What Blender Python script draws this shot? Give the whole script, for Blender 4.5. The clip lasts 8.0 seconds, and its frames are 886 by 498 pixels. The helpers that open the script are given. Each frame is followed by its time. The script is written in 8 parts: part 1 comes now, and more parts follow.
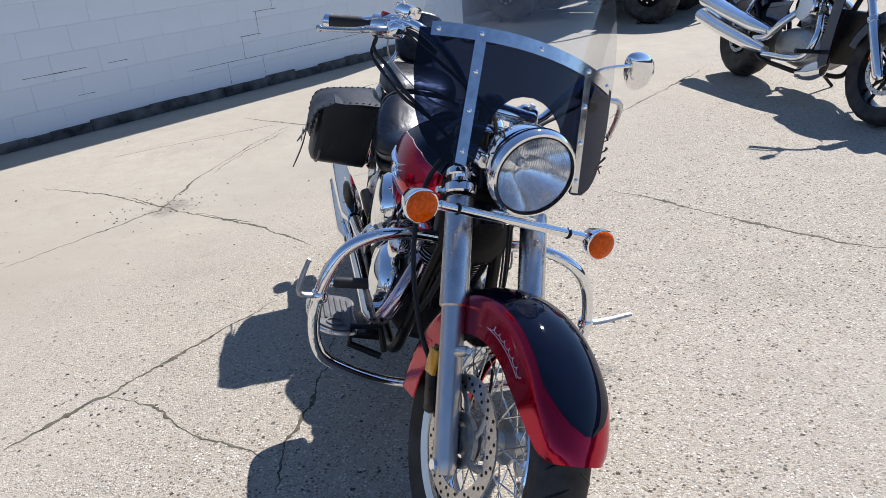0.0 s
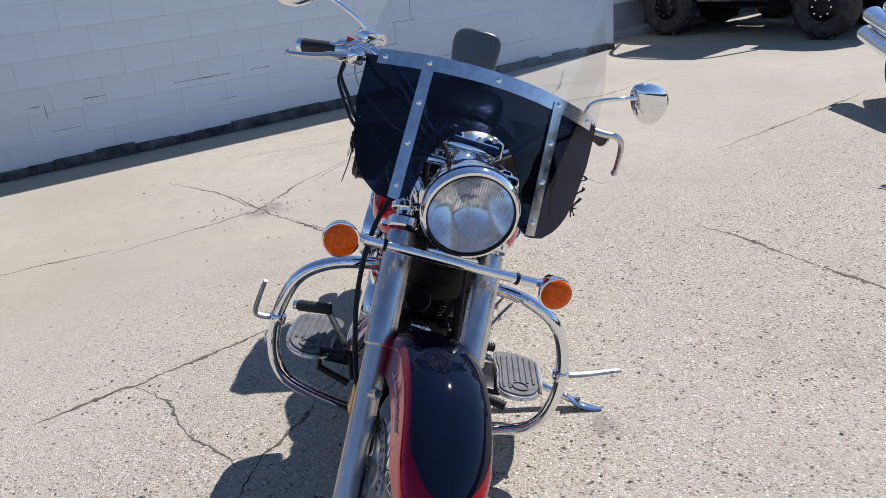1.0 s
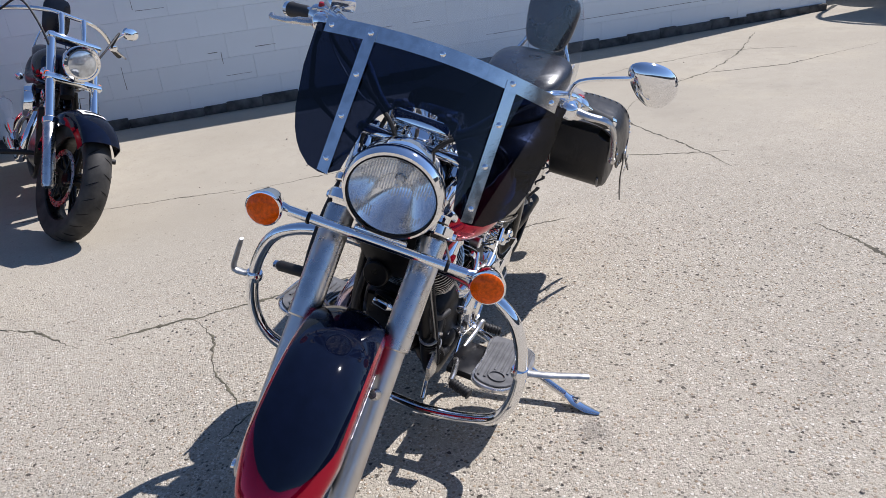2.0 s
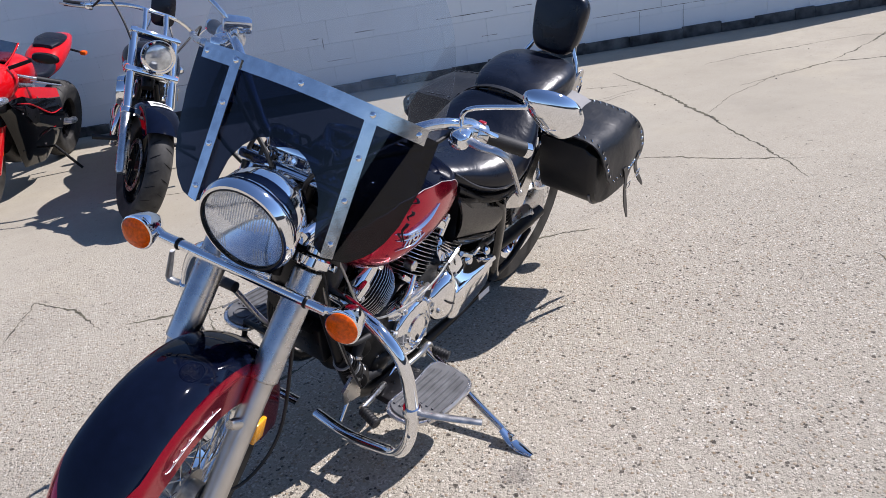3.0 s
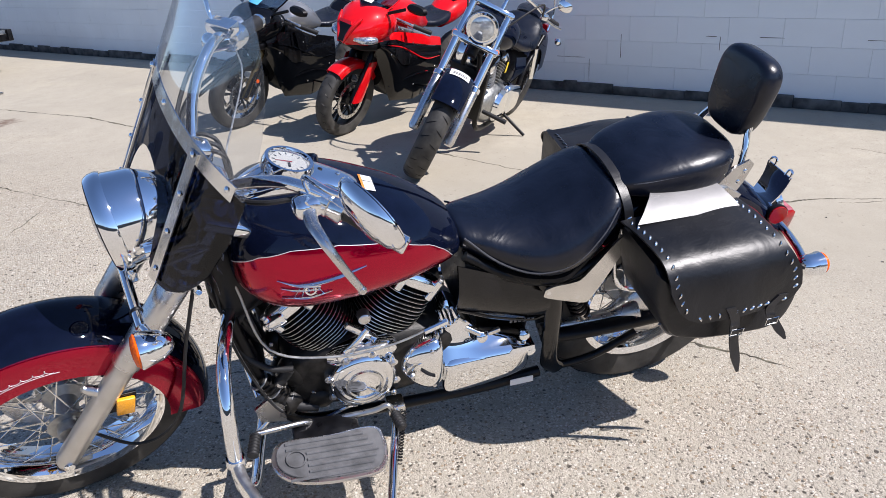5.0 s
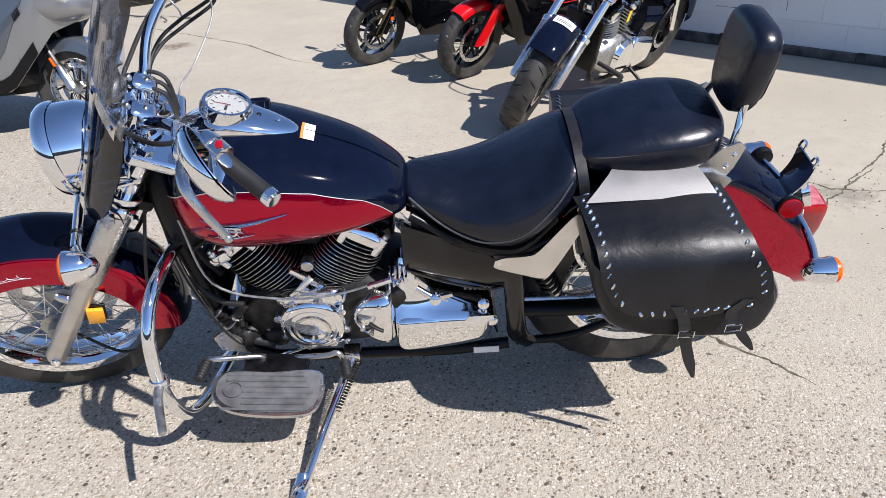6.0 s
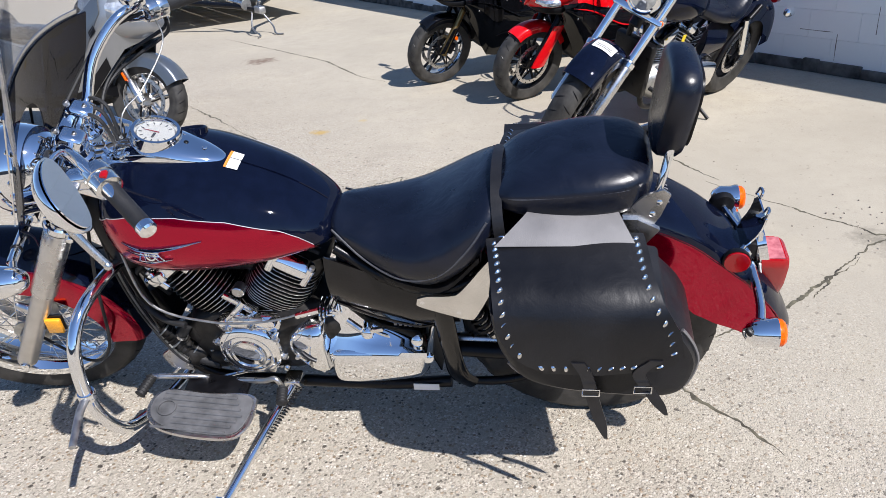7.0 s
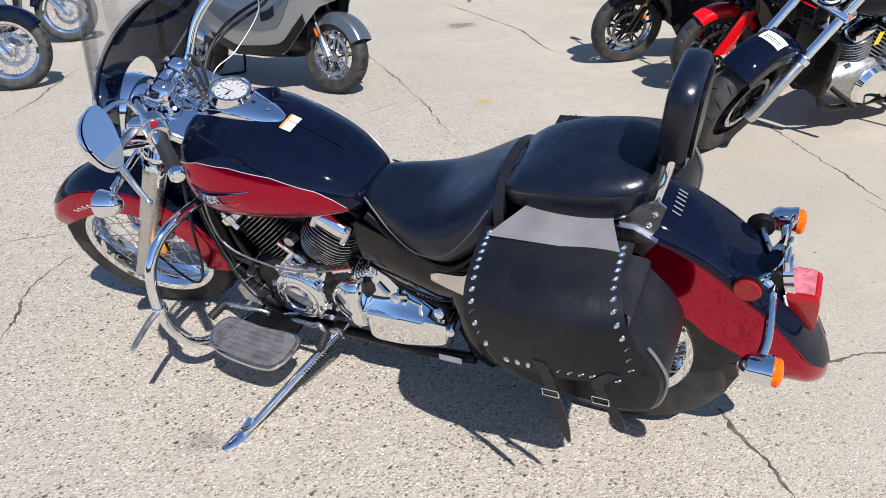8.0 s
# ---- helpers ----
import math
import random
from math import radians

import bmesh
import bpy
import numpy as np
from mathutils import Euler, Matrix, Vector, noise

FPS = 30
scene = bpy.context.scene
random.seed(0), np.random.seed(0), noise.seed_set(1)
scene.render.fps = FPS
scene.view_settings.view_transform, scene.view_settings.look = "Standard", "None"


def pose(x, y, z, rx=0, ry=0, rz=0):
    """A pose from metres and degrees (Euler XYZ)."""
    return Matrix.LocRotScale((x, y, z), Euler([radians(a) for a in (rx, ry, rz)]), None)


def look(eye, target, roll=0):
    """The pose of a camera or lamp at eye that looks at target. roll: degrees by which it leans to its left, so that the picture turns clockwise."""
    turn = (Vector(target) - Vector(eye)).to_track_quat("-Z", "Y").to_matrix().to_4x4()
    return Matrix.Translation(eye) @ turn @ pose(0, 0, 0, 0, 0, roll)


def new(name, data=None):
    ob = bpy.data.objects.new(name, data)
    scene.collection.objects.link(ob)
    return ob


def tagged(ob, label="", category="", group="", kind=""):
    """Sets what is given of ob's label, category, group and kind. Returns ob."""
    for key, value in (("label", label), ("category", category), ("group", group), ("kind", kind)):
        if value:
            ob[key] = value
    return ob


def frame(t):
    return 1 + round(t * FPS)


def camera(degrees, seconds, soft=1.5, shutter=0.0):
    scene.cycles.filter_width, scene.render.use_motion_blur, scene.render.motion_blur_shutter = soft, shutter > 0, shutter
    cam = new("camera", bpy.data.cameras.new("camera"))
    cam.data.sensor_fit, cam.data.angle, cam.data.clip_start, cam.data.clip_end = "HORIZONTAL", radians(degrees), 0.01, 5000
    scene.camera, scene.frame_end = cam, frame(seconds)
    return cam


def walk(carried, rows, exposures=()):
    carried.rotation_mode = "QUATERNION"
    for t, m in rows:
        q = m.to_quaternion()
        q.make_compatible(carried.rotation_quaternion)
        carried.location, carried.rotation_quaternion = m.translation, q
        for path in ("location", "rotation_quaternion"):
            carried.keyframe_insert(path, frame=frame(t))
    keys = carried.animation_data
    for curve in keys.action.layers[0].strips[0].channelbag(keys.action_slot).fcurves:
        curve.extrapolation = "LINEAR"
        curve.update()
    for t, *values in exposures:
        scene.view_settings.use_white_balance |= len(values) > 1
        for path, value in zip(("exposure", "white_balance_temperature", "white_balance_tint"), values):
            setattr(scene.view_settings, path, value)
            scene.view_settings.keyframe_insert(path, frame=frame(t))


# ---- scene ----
cam = camera(61.8, 8.0, soft=0.85)
PATH = [
    (0, (0.175, -0.182, 1.397), (0.033, 1.600, 0.595), -4.7),
    (0.5, (0.424, -0.096, 1.371), (0.101, 1.690, 0.630), -4.7),
    (1, (0.691, 0.007, 1.385), (0.104, 1.721, 0.637), -5.6),
    (1.5, (0.988, 0.129, 1.380), (0.103, 1.654, 0.524), -4.1),
    (2, (1.199, 0.341, 1.353), (0.137, 1.779, 0.551), -6.5),
    (2.2, (1.283, 0.432, 1.364), (0.182, 1.845, 0.569), -8.1),
    (3.3, (1.661, 1.015, 1.364), (0.193, 2.028, 0.552), -7.1),
    (3.5, (1.679, 1.134, 1.352), (0.155, 2.065, 0.544), -5.8),
    (4, (1.742, 1.448, 1.381), (0.093, 2.128, 0.569), -6.8),
    (4.2, (1.777, 1.591, 1.369), (0.076, 2.134, 0.560), -5.4),
    (5.3, (1.736, 2.257, 1.362), (-0.065, 2.167, 0.596), -5.8),
    (5.5, (1.710, 2.362, 1.356), (-0.079, 2.174, 0.575), -7.5),
    (6, (1.653, 2.683, 1.349), (-0.045, 2.259, 0.468), -3.6),
    (6.5, (1.581, 2.899, 1.336), (-0.090, 2.364, 0.461), -5.6),
    (7, (1.463, 3.094, 1.352), (-0.167, 2.393, 0.521), -4.5),
    (7.5, (1.385, 3.271, 1.360), (-0.114, 2.300, 0.552), -5.9),
    (8, (1.267, 3.521, 1.375), (-0.050, 2.359, 0.504), -3.8),
]
walk(cam, [(t, look(eye, target, roll)) for t, eye, target, roll in PATH], exposures=[(0.0, 0.55, 6250, 13.5), (1.5, 0.38, 6250, 15), (3.5, 0.42, 6250, 17), (5.5, 0.60, 6350, 15.5), (8.0, 0.60, 6250, 13.5)])

# ---- light ----
SUN = Vector((0.312, 0.600, 0.737)).normalized()
SUN_EL = math.asin(SUN.z)
world = bpy.data.worlds.new("sky")
scene.world = world
world.use_nodes = True
wn = world.node_tree
sky = wn.nodes.new("ShaderNodeTexSky")
sky.sky_type = "NISHITA"
sky.sun_disc = False
sky.sun_elevation = SUN_EL
sky.sun_rotation = math.atan2(SUN.x, SUN.y)
sky.air_density, sky.dust_density, sky.ozone_density = 0.85, 0.05, 4.2
wn.links.new(sky.outputs[0], wn.nodes["Background"].inputs[0])
wn.nodes["Background"].inputs[1].default_value = 0.104
lamp = bpy.data.lights.new("sun", "SUN")
lamp.energy, lamp.angle, lamp.color = 5.0, radians(0.53), (1.0, 0.97, 0.92)
sun = new("sun", lamp)
sun.matrix_world = look(SUN * 30, (0, 0, 0))


# ---- materials ----
def mat(name, colour, rough=0.5, metal=0.0, coat=0.0, scale=0.0, spread=0.0, bump=0.0, bump_scale=200.0, coat_rough=0.03,
        rough_spread=0.0, second=None, spec=0.5, dent=0.0, dent_scale=14.0):
    """A surface: base colour, mottled at a large and a fine scale, with fine relief and uneven gloss."""
    m = bpy.data.materials.new(name)
    m.use_nodes = True
    nt = m.node_tree
    b = nt.nodes["Principled BSDF"]
    b.inputs["Base Color"].default_value = (*colour, 1)
    b.inputs["Roughness"].default_value = rough
    b.inputs["Metallic"].default_value = metal
    b.inputs["Coat Weight"].default_value = coat
    b.inputs["Coat Roughness"].default_value = coat_rough
    b.inputs["Specular IOR Level"].default_value = spec
    co = nt.nodes.new("ShaderNodeTexCoord")
    if scale:
        big = nt.nodes.new("ShaderNodeTexNoise")
        big.inputs["Scale"].default_value, big.inputs["Detail"].default_value = scale, 6
        nt.links.new(co.outputs["Object"], big.inputs["Vector"])
        mix = nt.nodes.new("ShaderNodeMix")
        mix.data_type = "RGBA"
        lo = [max(0, c * (1 - spread)) for c in colour]
        hi = [min(1, c * (1 + spread)) for c in (second or colour)]
        mix.inputs[6].default_value, mix.inputs[7].default_value = (*lo, 1), (*hi, 1)
        ramp = nt.nodes.new("ShaderNodeMapRange")
        ramp.inputs[1].default_value, ramp.inputs[2].default_value = 0.3, 0.7
        nt.links.new(big.outputs[0], ramp.inputs[0])
        nt.links.new(ramp.outputs[0], mix.inputs[0])
        nt.links.new(mix.outputs[2], b.inputs["Base Color"])
        if rough_spread:
            rr = nt.nodes.new("ShaderNodeMapRange")
            rr.inputs[1].default_value, rr.inputs[2].default_value = 0.25, 0.75
            rr.inputs[3].default_value, rr.inputs[4].default_value = max(0.0, rough - rough_spread), rough + rough_spread
            nt.links.new(big.outputs[0], rr.inputs[0])
            nt.links.new(rr.outputs[0], b.inputs["Roughness"])
    if bump:
        fine = nt.nodes.new("ShaderNodeTexNoise")
        fine.inputs["Scale"].default_value, fine.inputs["Detail"].default_value = bump_scale, 4
        nt.links.new(co.outputs["Object"], fine.inputs["Vector"])
        bp = nt.nodes.new("ShaderNodeBump")
        bp.inputs["Strength"].default_value, bp.inputs["Distance"].default_value = bump, 0.002
        nt.links.new(fine.outputs[0], bp.inputs["Height"])
        nt.links.new(bp.outputs[0], b.inputs["Normal"])
        if dent:  # soft waves and creases
            soft = nt.nodes.new("ShaderNodeTexNoise")
            soft.inputs["Scale"].default_value, soft.inputs["Detail"].default_value, soft.inputs["Distortion"].default_value = dent_scale, 3, 0.6
            nt.links.new(co.outputs["Object"], soft.inputs["Vector"])
            wv = nt.nodes.new("ShaderNodeBump")
            wv.inputs["Strength"].default_value, wv.inputs["Distance"].default_value = dent, 0.02
            nt.links.new(soft.outputs[0], wv.inputs["Height"])
            nt.links.new(wv.outputs[0], bp.inputs["Normal"])
    return m


def thin(name, colour, gloss=0.08, rim=0.75, haze=0.0, haze_scale=6.0):
    """A thin clear sheet: light goes straight through it, tinted, with a mirror gloss on top."""
    m = bpy.data.materials.new(name)
    m.use_nodes = True
    nt = m.node_tree
    nt.nodes.clear()
    out = nt.nodes.new("ShaderNodeOutputMaterial")
    tr = nt.nodes.new("ShaderNodeBsdfTransparent")
    tr.inputs[0].default_value = (*colour, 1)
    gl = nt.nodes.new("ShaderNodeBsdfGlossy")
    gl.inputs["Roughness"].default_value = 0.02
    lw = nt.nodes.new("ShaderNodeLayerWeight")
    lw.inputs[0].default_value = 0.5
    pw = nt.nodes.new("ShaderNodeMath")
    pw.operation = "POWER"
    pw.inputs[1].default_value = 4.0
    fr = nt.nodes.new("ShaderNodeMapRange")
    fr.inputs[3].default_value, fr.inputs[4].default_value = gloss * 0.5, rim
    mx = nt.nodes.new("ShaderNodeMixShader")
    nt.links.new(lw.outputs["Facing"], pw.inputs[0])
    nt.links.new(pw.outputs[0], fr.inputs[0])
    nt.links.new(fr.outputs[0], mx.inputs[0])
    nt.links.new(tr.outputs[0], mx.inputs[1])
    nt.links.new(gl.outputs[0], mx.inputs[2])
    nt.links.new(mx.outputs[0], out.inputs[0])
    if haze:  # pale scatter painted in for whitish reflections, haze and scuffs, and fluted glass
        co = nt.nodes.new("ShaderNodeTexCoord")
        ns = nt.nodes.new("ShaderNodeTexNoise")
        ns.inputs["Scale"].default_value, ns.inputs["Detail"].default_value = haze_scale, 8
        nt.links.new(co.outputs["Object"], ns.inputs["Vector"])
        amt = nt.nodes.new("ShaderNodeMapRange")
        amt.inputs[1].default_value, amt.inputs[2].default_value = 0.35, 0.70
        amt.inputs[3].default_value, amt.inputs[4].default_value = haze * 0.25, haze
        nt.links.new(ns.outputs[0], amt.inputs[0])
        df = nt.nodes.new("ShaderNodeBsdfDiffuse")
        df.inputs[0].default_value = (0.75, 0.76, 0.78, 1)
        tl = nt.nodes.new("ShaderNodeBsdfTranslucent")
        tl.inputs[0].default_value = (0.75, 0.76, 0.78, 1)
        both = nt.nodes.new("ShaderNodeMixShader")
        nt.links.new(df.outputs[0], both.inputs[1])
        nt.links.new(tl.outputs[0], both.inputs[2])
        hazed = nt.nodes.new("ShaderNodeMixShader")
        nt.links.new(amt.outputs[0], hazed.inputs[0])
        nt.links.new(mx.outputs[0], hazed.inputs[1])
        nt.links.new(both.outputs[0], hazed.inputs[2])
        nt.links.new(hazed.outputs[0], out.inputs[0])
    return m


CHROME = mat("chrome", (0.86, 0.87, 0.88), 0.04, 1.0, scale=18, spread=0.03, rough_spread=0.025)
CHROME_WORN = mat("worn_chrome", (0.75, 0.75, 0.74), 0.14, 1.0, scale=40, spread=0.12, rough_spread=0.08, bump=0.05, bump_scale=300)
STEEL = mat("brushed_aluminium", (0.62, 0.61, 0.60), 0.28, 1.0, scale=25, spread=0.08, rough_spread=0.06, bump=0.04, bump_scale=500)
FORK = mat("satin_fork_alloy", (0.62, 0.605, 0.585), 0.38, 1.0, scale=25, spread=0.06, rough_spread=0.04, bump=0.03, bump_scale=500)
CAST = mat("cast_aluminium", (0.42, 0.42, 0.41), 0.45, 1.0, scale=60, spread=0.2, rough_spread=0.1, bump=0.15, bump_scale=400)
# The blue in this black stands for the sky's reflection.
BLACK = mat("black_gloss_paint", (0.0022, 0.0036, 0.0115), 0.35, 0.0, coat=0.66, scale=30, spread=0.2, rough_spread=0.05, spec=0.0, coat_rough=0.03)
COVER = mat("gloss_black_cover", (0.0040, 0.0036, 0.0038), 0.18, 0.0, spec=0.25, coat=0.5, scale=14, spread=0.3, rough_spread=0.06, bump=0.02, bump_scale=200, dent=0.05, dent_scale=20)
RED = mat("candy_red_paint", (0.42, 0.0, 0.026), 0.17, 0.9, spec=0.0, coat=0.6, scale=900, spread=0.06, coat_rough=0.015)
RED_SPORT = mat("bright_red_paint", (0.60, 0.003, 0.006), 0.35, 0.0, spec=0.1, coat=1.0, scale=40, spread=0.05)
SATIN = mat("satin_black_metal", (0.004, 0.004, 0.005), 0.34, 0.0, scale=30, spread=0.4, rough_spread=0.12, bump=0.08, bump_scale=300, spec=0.25)
ENGINE = mat("black_engine_metal", (0.007, 0.0068, 0.0065), 0.42, 0.2, scale=40, spread=0.5, rough_spread=0.12, bump=0.2, bump_scale=250, second=(0.016, 0.0145, 0.013), spec=0.25)
# Blue-tinted base: sky reflection put into the leather's colour.
LEATHER = mat("black_leather", (0.0036, 0.0054, 0.0125), 0.30, 0.0, scale=9, spread=0.35, rough_spread=0.07, bump=0.10, bump_scale=420, spec=0.46, dent=0.20, dent_scale=11)
BAG = mat("black_bag_leather", (0.0075, 0.0076, 0.0092), 0.41, 0.0, scale=7, spread=0.35, rough_spread=0.12, bump=0.12, bump_scale=300, dent=0.16, dent_scale=13, spec=0.38)
BOARD = mat("grey_board_rubber", (0.085, 0.086, 0.090), 0.50, 0.0, scale=30, spread=0.35, bump=0.2, bump_scale=250)
BRACKET = mat("satin_polished_steel", (0.70, 0.69, 0.67), 0.20, 1.0, scale=16, spread=0.08, rough_spread=0.05, bump=0.03, bump_scale=400)
# Black yoke leather, its sun glare painted in as grey; also pale cut edges.
GREY_LEATHER = mat("yoke_glare_and_edge_grey", (0.13, 0.125, 0.125), 0.46, 0.0, scale=12, spread=0.2, rough_spread=0.08, bump=0.15, bump_scale=400, spec=0.9)
RUBBER = mat("black_rubber", (0.009, 0.009, 0.010), 0.62, 0.0, scale=25, spread=0.4, bump=0.25, bump_scale=250)
TYRE = mat("tyre_rubber", (0.010, 0.0096, 0.0092), 0.66, 0.0, scale=14, spread=0.45, bump=0.3, bump_scale=160, second=(0.034, 0.032, 0.029))
PLASTIC = mat("black_plastic", (0.004, 0.004, 0.005), 0.42, 0.0, scale=20, spread=0.3, bump=0.1, bump_scale=500, spec=0.25)
CLEAR = thin("clear_acrylic", (0.94, 0.95, 0.962), 0.09, haze=0.045)
SMOKE = thin("smoked_acrylic", (0.125, 0.150, 0.225), 0.07, 0.42)
AMBER = mat("amber_lens", (0.84, 0.105, 0.0), 0.26, 0.0, coat=0.25, spec=0.15, scale=140, spread=0.28, bump=0.25, bump_scale=220)
LENS_RED = mat("red_lens", (0.30, 0.001, 0.004), 0.2, 0.0, spec=0.2, coat=0.9, scale=60, spread=0.08)
LENS_PALE = mat("pale_pink_lens", (0.34, 0.085, 0.10), 0.18, 0.0, coat=0.6, scale=70, spread=0.15, second=(0.40, 0.14, 0.15))
LENS = thin("headlamp_glass", (0.93, 0.95, 0.97), haze=0.12, haze_scale=40.0)
MIRROR = mat("mirror_glass", (0.9, 0.9, 0.9), 0.0, 1.0)
WHITE = mat("white_label", (0.75, 0.74, 0.72), 0.5, 0.0, scale=30, spread=0.04)
ORANGE = mat("orange_label", (0.75, 0.22, 0.03), 0.5)
YELLOW = mat("yellow_tag", (0.72, 0.52, 0.02), 0.5)
REFLEX = mat("amber_reflector", (0.85, 0.36, 0.015), 0.25, 0.0, coat=0.4, scale=300, spread=0.2)
FAINT_INK = mat("worn_grey_print", (0.115, 0.115, 0.12), 0.4, 0.0)
PIPING = mat("dull_leather_piping", (0.045, 0.047, 0.055), 0.5, 0.0, scale=200, spread=0.4)
STRAP = mat("black_strap_leather", (0.010, 0.010, 0.012), 0.30, 0.0, scale=30, spread=0.3, bump=0.08, bump_scale=300)
SILVER_INK = mat("silver_print", (0.62, 0.62, 0.64), 0.35, 0.4)
DIAL = mat("cream_dial_face", (0.50, 0.48, 0.43), 0.4, 0.0)
TINTED = mat("heat_tinted_chrome", (0.72, 0.48, 0.20), 0.12, 1.0, scale=14, spread=0.25, second=(0.45, 0.42, 0.62))


# ---- shapes ----
def catmull(pts, k):
    p = [np.array(q, float) for q in pts]
    if k < 2 or len(p) < 3:
        return np.array(p)
    p = [2 * p[0] - p[1]] + p + [2 * p[-1] - p[-2]]
    out = []
    for i in range(1, len(p) - 2):
        for j in range(k):
            t = j / k
            a, b, c, d = p[i - 1], p[i], p[i + 1], p[i + 2]
            out.append(0.5 * (2 * b + (c - a) * t + (2 * a - 5 * b + 4 * c - d) * t * t + (3 * b - a - 3 * c + d) * t ** 3))
    out.append(p[-2])
    return np.array(out)


def unit(v):
    v = np.array(v, float)
    return v / (np.linalg.norm(v) or 1)


def basis(axis):
    a = unit(axis)
    h = np.array((0, 0, 1.0)) if abs(a[2]) < 0.9 else np.array((1.0, 0, 0))
    b = unit(np.cross(h, a))
    return a, b, np.cross(a, b)


def loft(rings, cap=True, close=True):
    """A skin over rings of equal length."""
    rings = [np.array(r, float) for r in rings]
    n = len(rings[0])
    V = [tuple(p) for r in rings for p in r]
    F = []
    for i in range(len(rings) - 1):
        for j in range(n if close else n - 1):
            k = (j + 1) % n
            F.append((i * n + j, i * n + k, (i + 1) * n + k, (i + 1) * n + j))
    if cap and close:
        F.append(tuple(range(n - 1, -1, -1)))
        F.append(tuple((len(rings) - 1) * n + j for j in range(n)))
    return V, F


def tube(pts, r, n=10, k=0, flat=1.0, up=None):
    """A bar of round (or flattened) section along a line of points; r may be a list, k smooths the line."""
    p = catmull(pts, k) if k else np.array(pts, float)
    m = len(p)
    rr = np.interp(np.linspace(0, 1, m), np.linspace(0, 1, len(r)), r) if isinstance(r, (list, tuple)) else [r] * m
    d = [unit(p[min(i + 1, m - 1)] - p[max(i - 1, 0)]) for i in range(m)]
    _, b, _ = basis(d[0])
    if up is not None:
        b = unit(np.cross(np.array(up, float), d[0]))
    rings = []
    for i in range(m):
        b = unit(b - d[i] * np.dot(b, d[i]))
        c = np.cross(d[i], b)
        rings.append([p[i] + rr[i] * (math.cos(a) * b + flat * math.sin(a) * c) for a in np.linspace(0, 2 * math.pi, n, endpoint=False)])
    return loft(rings)


def lathe(profile, o, axis, n=32, cap=True):
    """Turned round the axis through o; profile: (radius, height along the axis)."""
    a, b, c = basis(axis)
    o = np.array(o, float)
    return loft([[o + h * a + r * (math.cos(t) * b + math.sin(t) * c) for t in np.linspace(0, 2 * math.pi, n, endpoint=False)] for r, h in profile], cap)


def ringlathe(profile, o, axis, n=48):
    """As lathe, with a closed profile: a ring such as a tyre."""
    a, b, c = basis(axis)
    o = np.array(o, float)
    rings = [[o + h * a + r * (math.cos(t) * b + math.sin(t) * c) for r, h in profile] for t in np.linspace(0, 2 * math.pi, n, endpoint=False)]
    return loft(rings + [rings[0]], cap=False)


def disc(o, axis, r, h, n=24, bevel=0.15):
    e = min(r, h) * bevel
    return lathe([(r - e, 0), (r, e), (r, h - e), (r - e, h)], o, axis, n)


def dome(o, axis, r, h, n=24, steps=6):
    return lathe([(r * math.cos(t), h * math.sin(t)) for t in np.linspace(0, math.pi / 2 * 0.97, steps)], o, axis, n)


def join(*gs):
    V, F = [], []
    for v, f in gs:
        o = len(V)
        V += list(v)
        F += [tuple(i + o for i in q) for q in f]
    return V, F


def moved(g, m):
    return [tuple(m @ Vector(v)) for v in g[0]], g[1]


def rbox(c, s, bev=0.004, m=None, seg=2):
    """A box with rounded edges; c centre, s size."""
    bm = bmesh.new()
    bmesh.ops.create_cube(bm, size=1)
    for v in bm.verts:
        v.co = Vector((v.co.x * s[0], v.co.y * s[1], v.co.z * s[2]))
    if bev:
        bmesh.ops.bevel(bm, geom=bm.edges[:], offset=min(bev, min(s) * 0.45), segments=seg, affect="EDGES", profile=0.5)
    if m is not None:
        bmesh.ops.transform(bm, matrix=m, verts=bm.verts)
    bm.verts.index_update()
    V = [tuple(v.co + Vector(c)) for v in bm.verts]
    F = [tuple(v.index for v in f.verts) for f in bm.faces]
    bm.free()
    return V, F


def plate(outline, o, u, v, h, bev=0.0):
    """A flat plate: outline in the plane of u and v through o, thick h along u x v, with a chamfered rim."""
    o, u, v = np.array(o, float), unit(u), unit(v)
    w = np.cross(u, v)
    P = np.array(outline, float)
    c = P.mean(0)
    size = np.abs(P - c).max()
    k = 1 - bev / size if bev else 1

    def ring(scale, d):
        return [o + (c[0] + (x - c[0]) * scale) * u + (c[1] + (y - c[1]) * scale) * v + d * w for x, y in P]
    rings = [ring(k, 0), ring(1, bev), ring(1, h - bev), ring(k, h)] if bev else [ring(1, 0), ring(1, h)]
    return loft(rings)


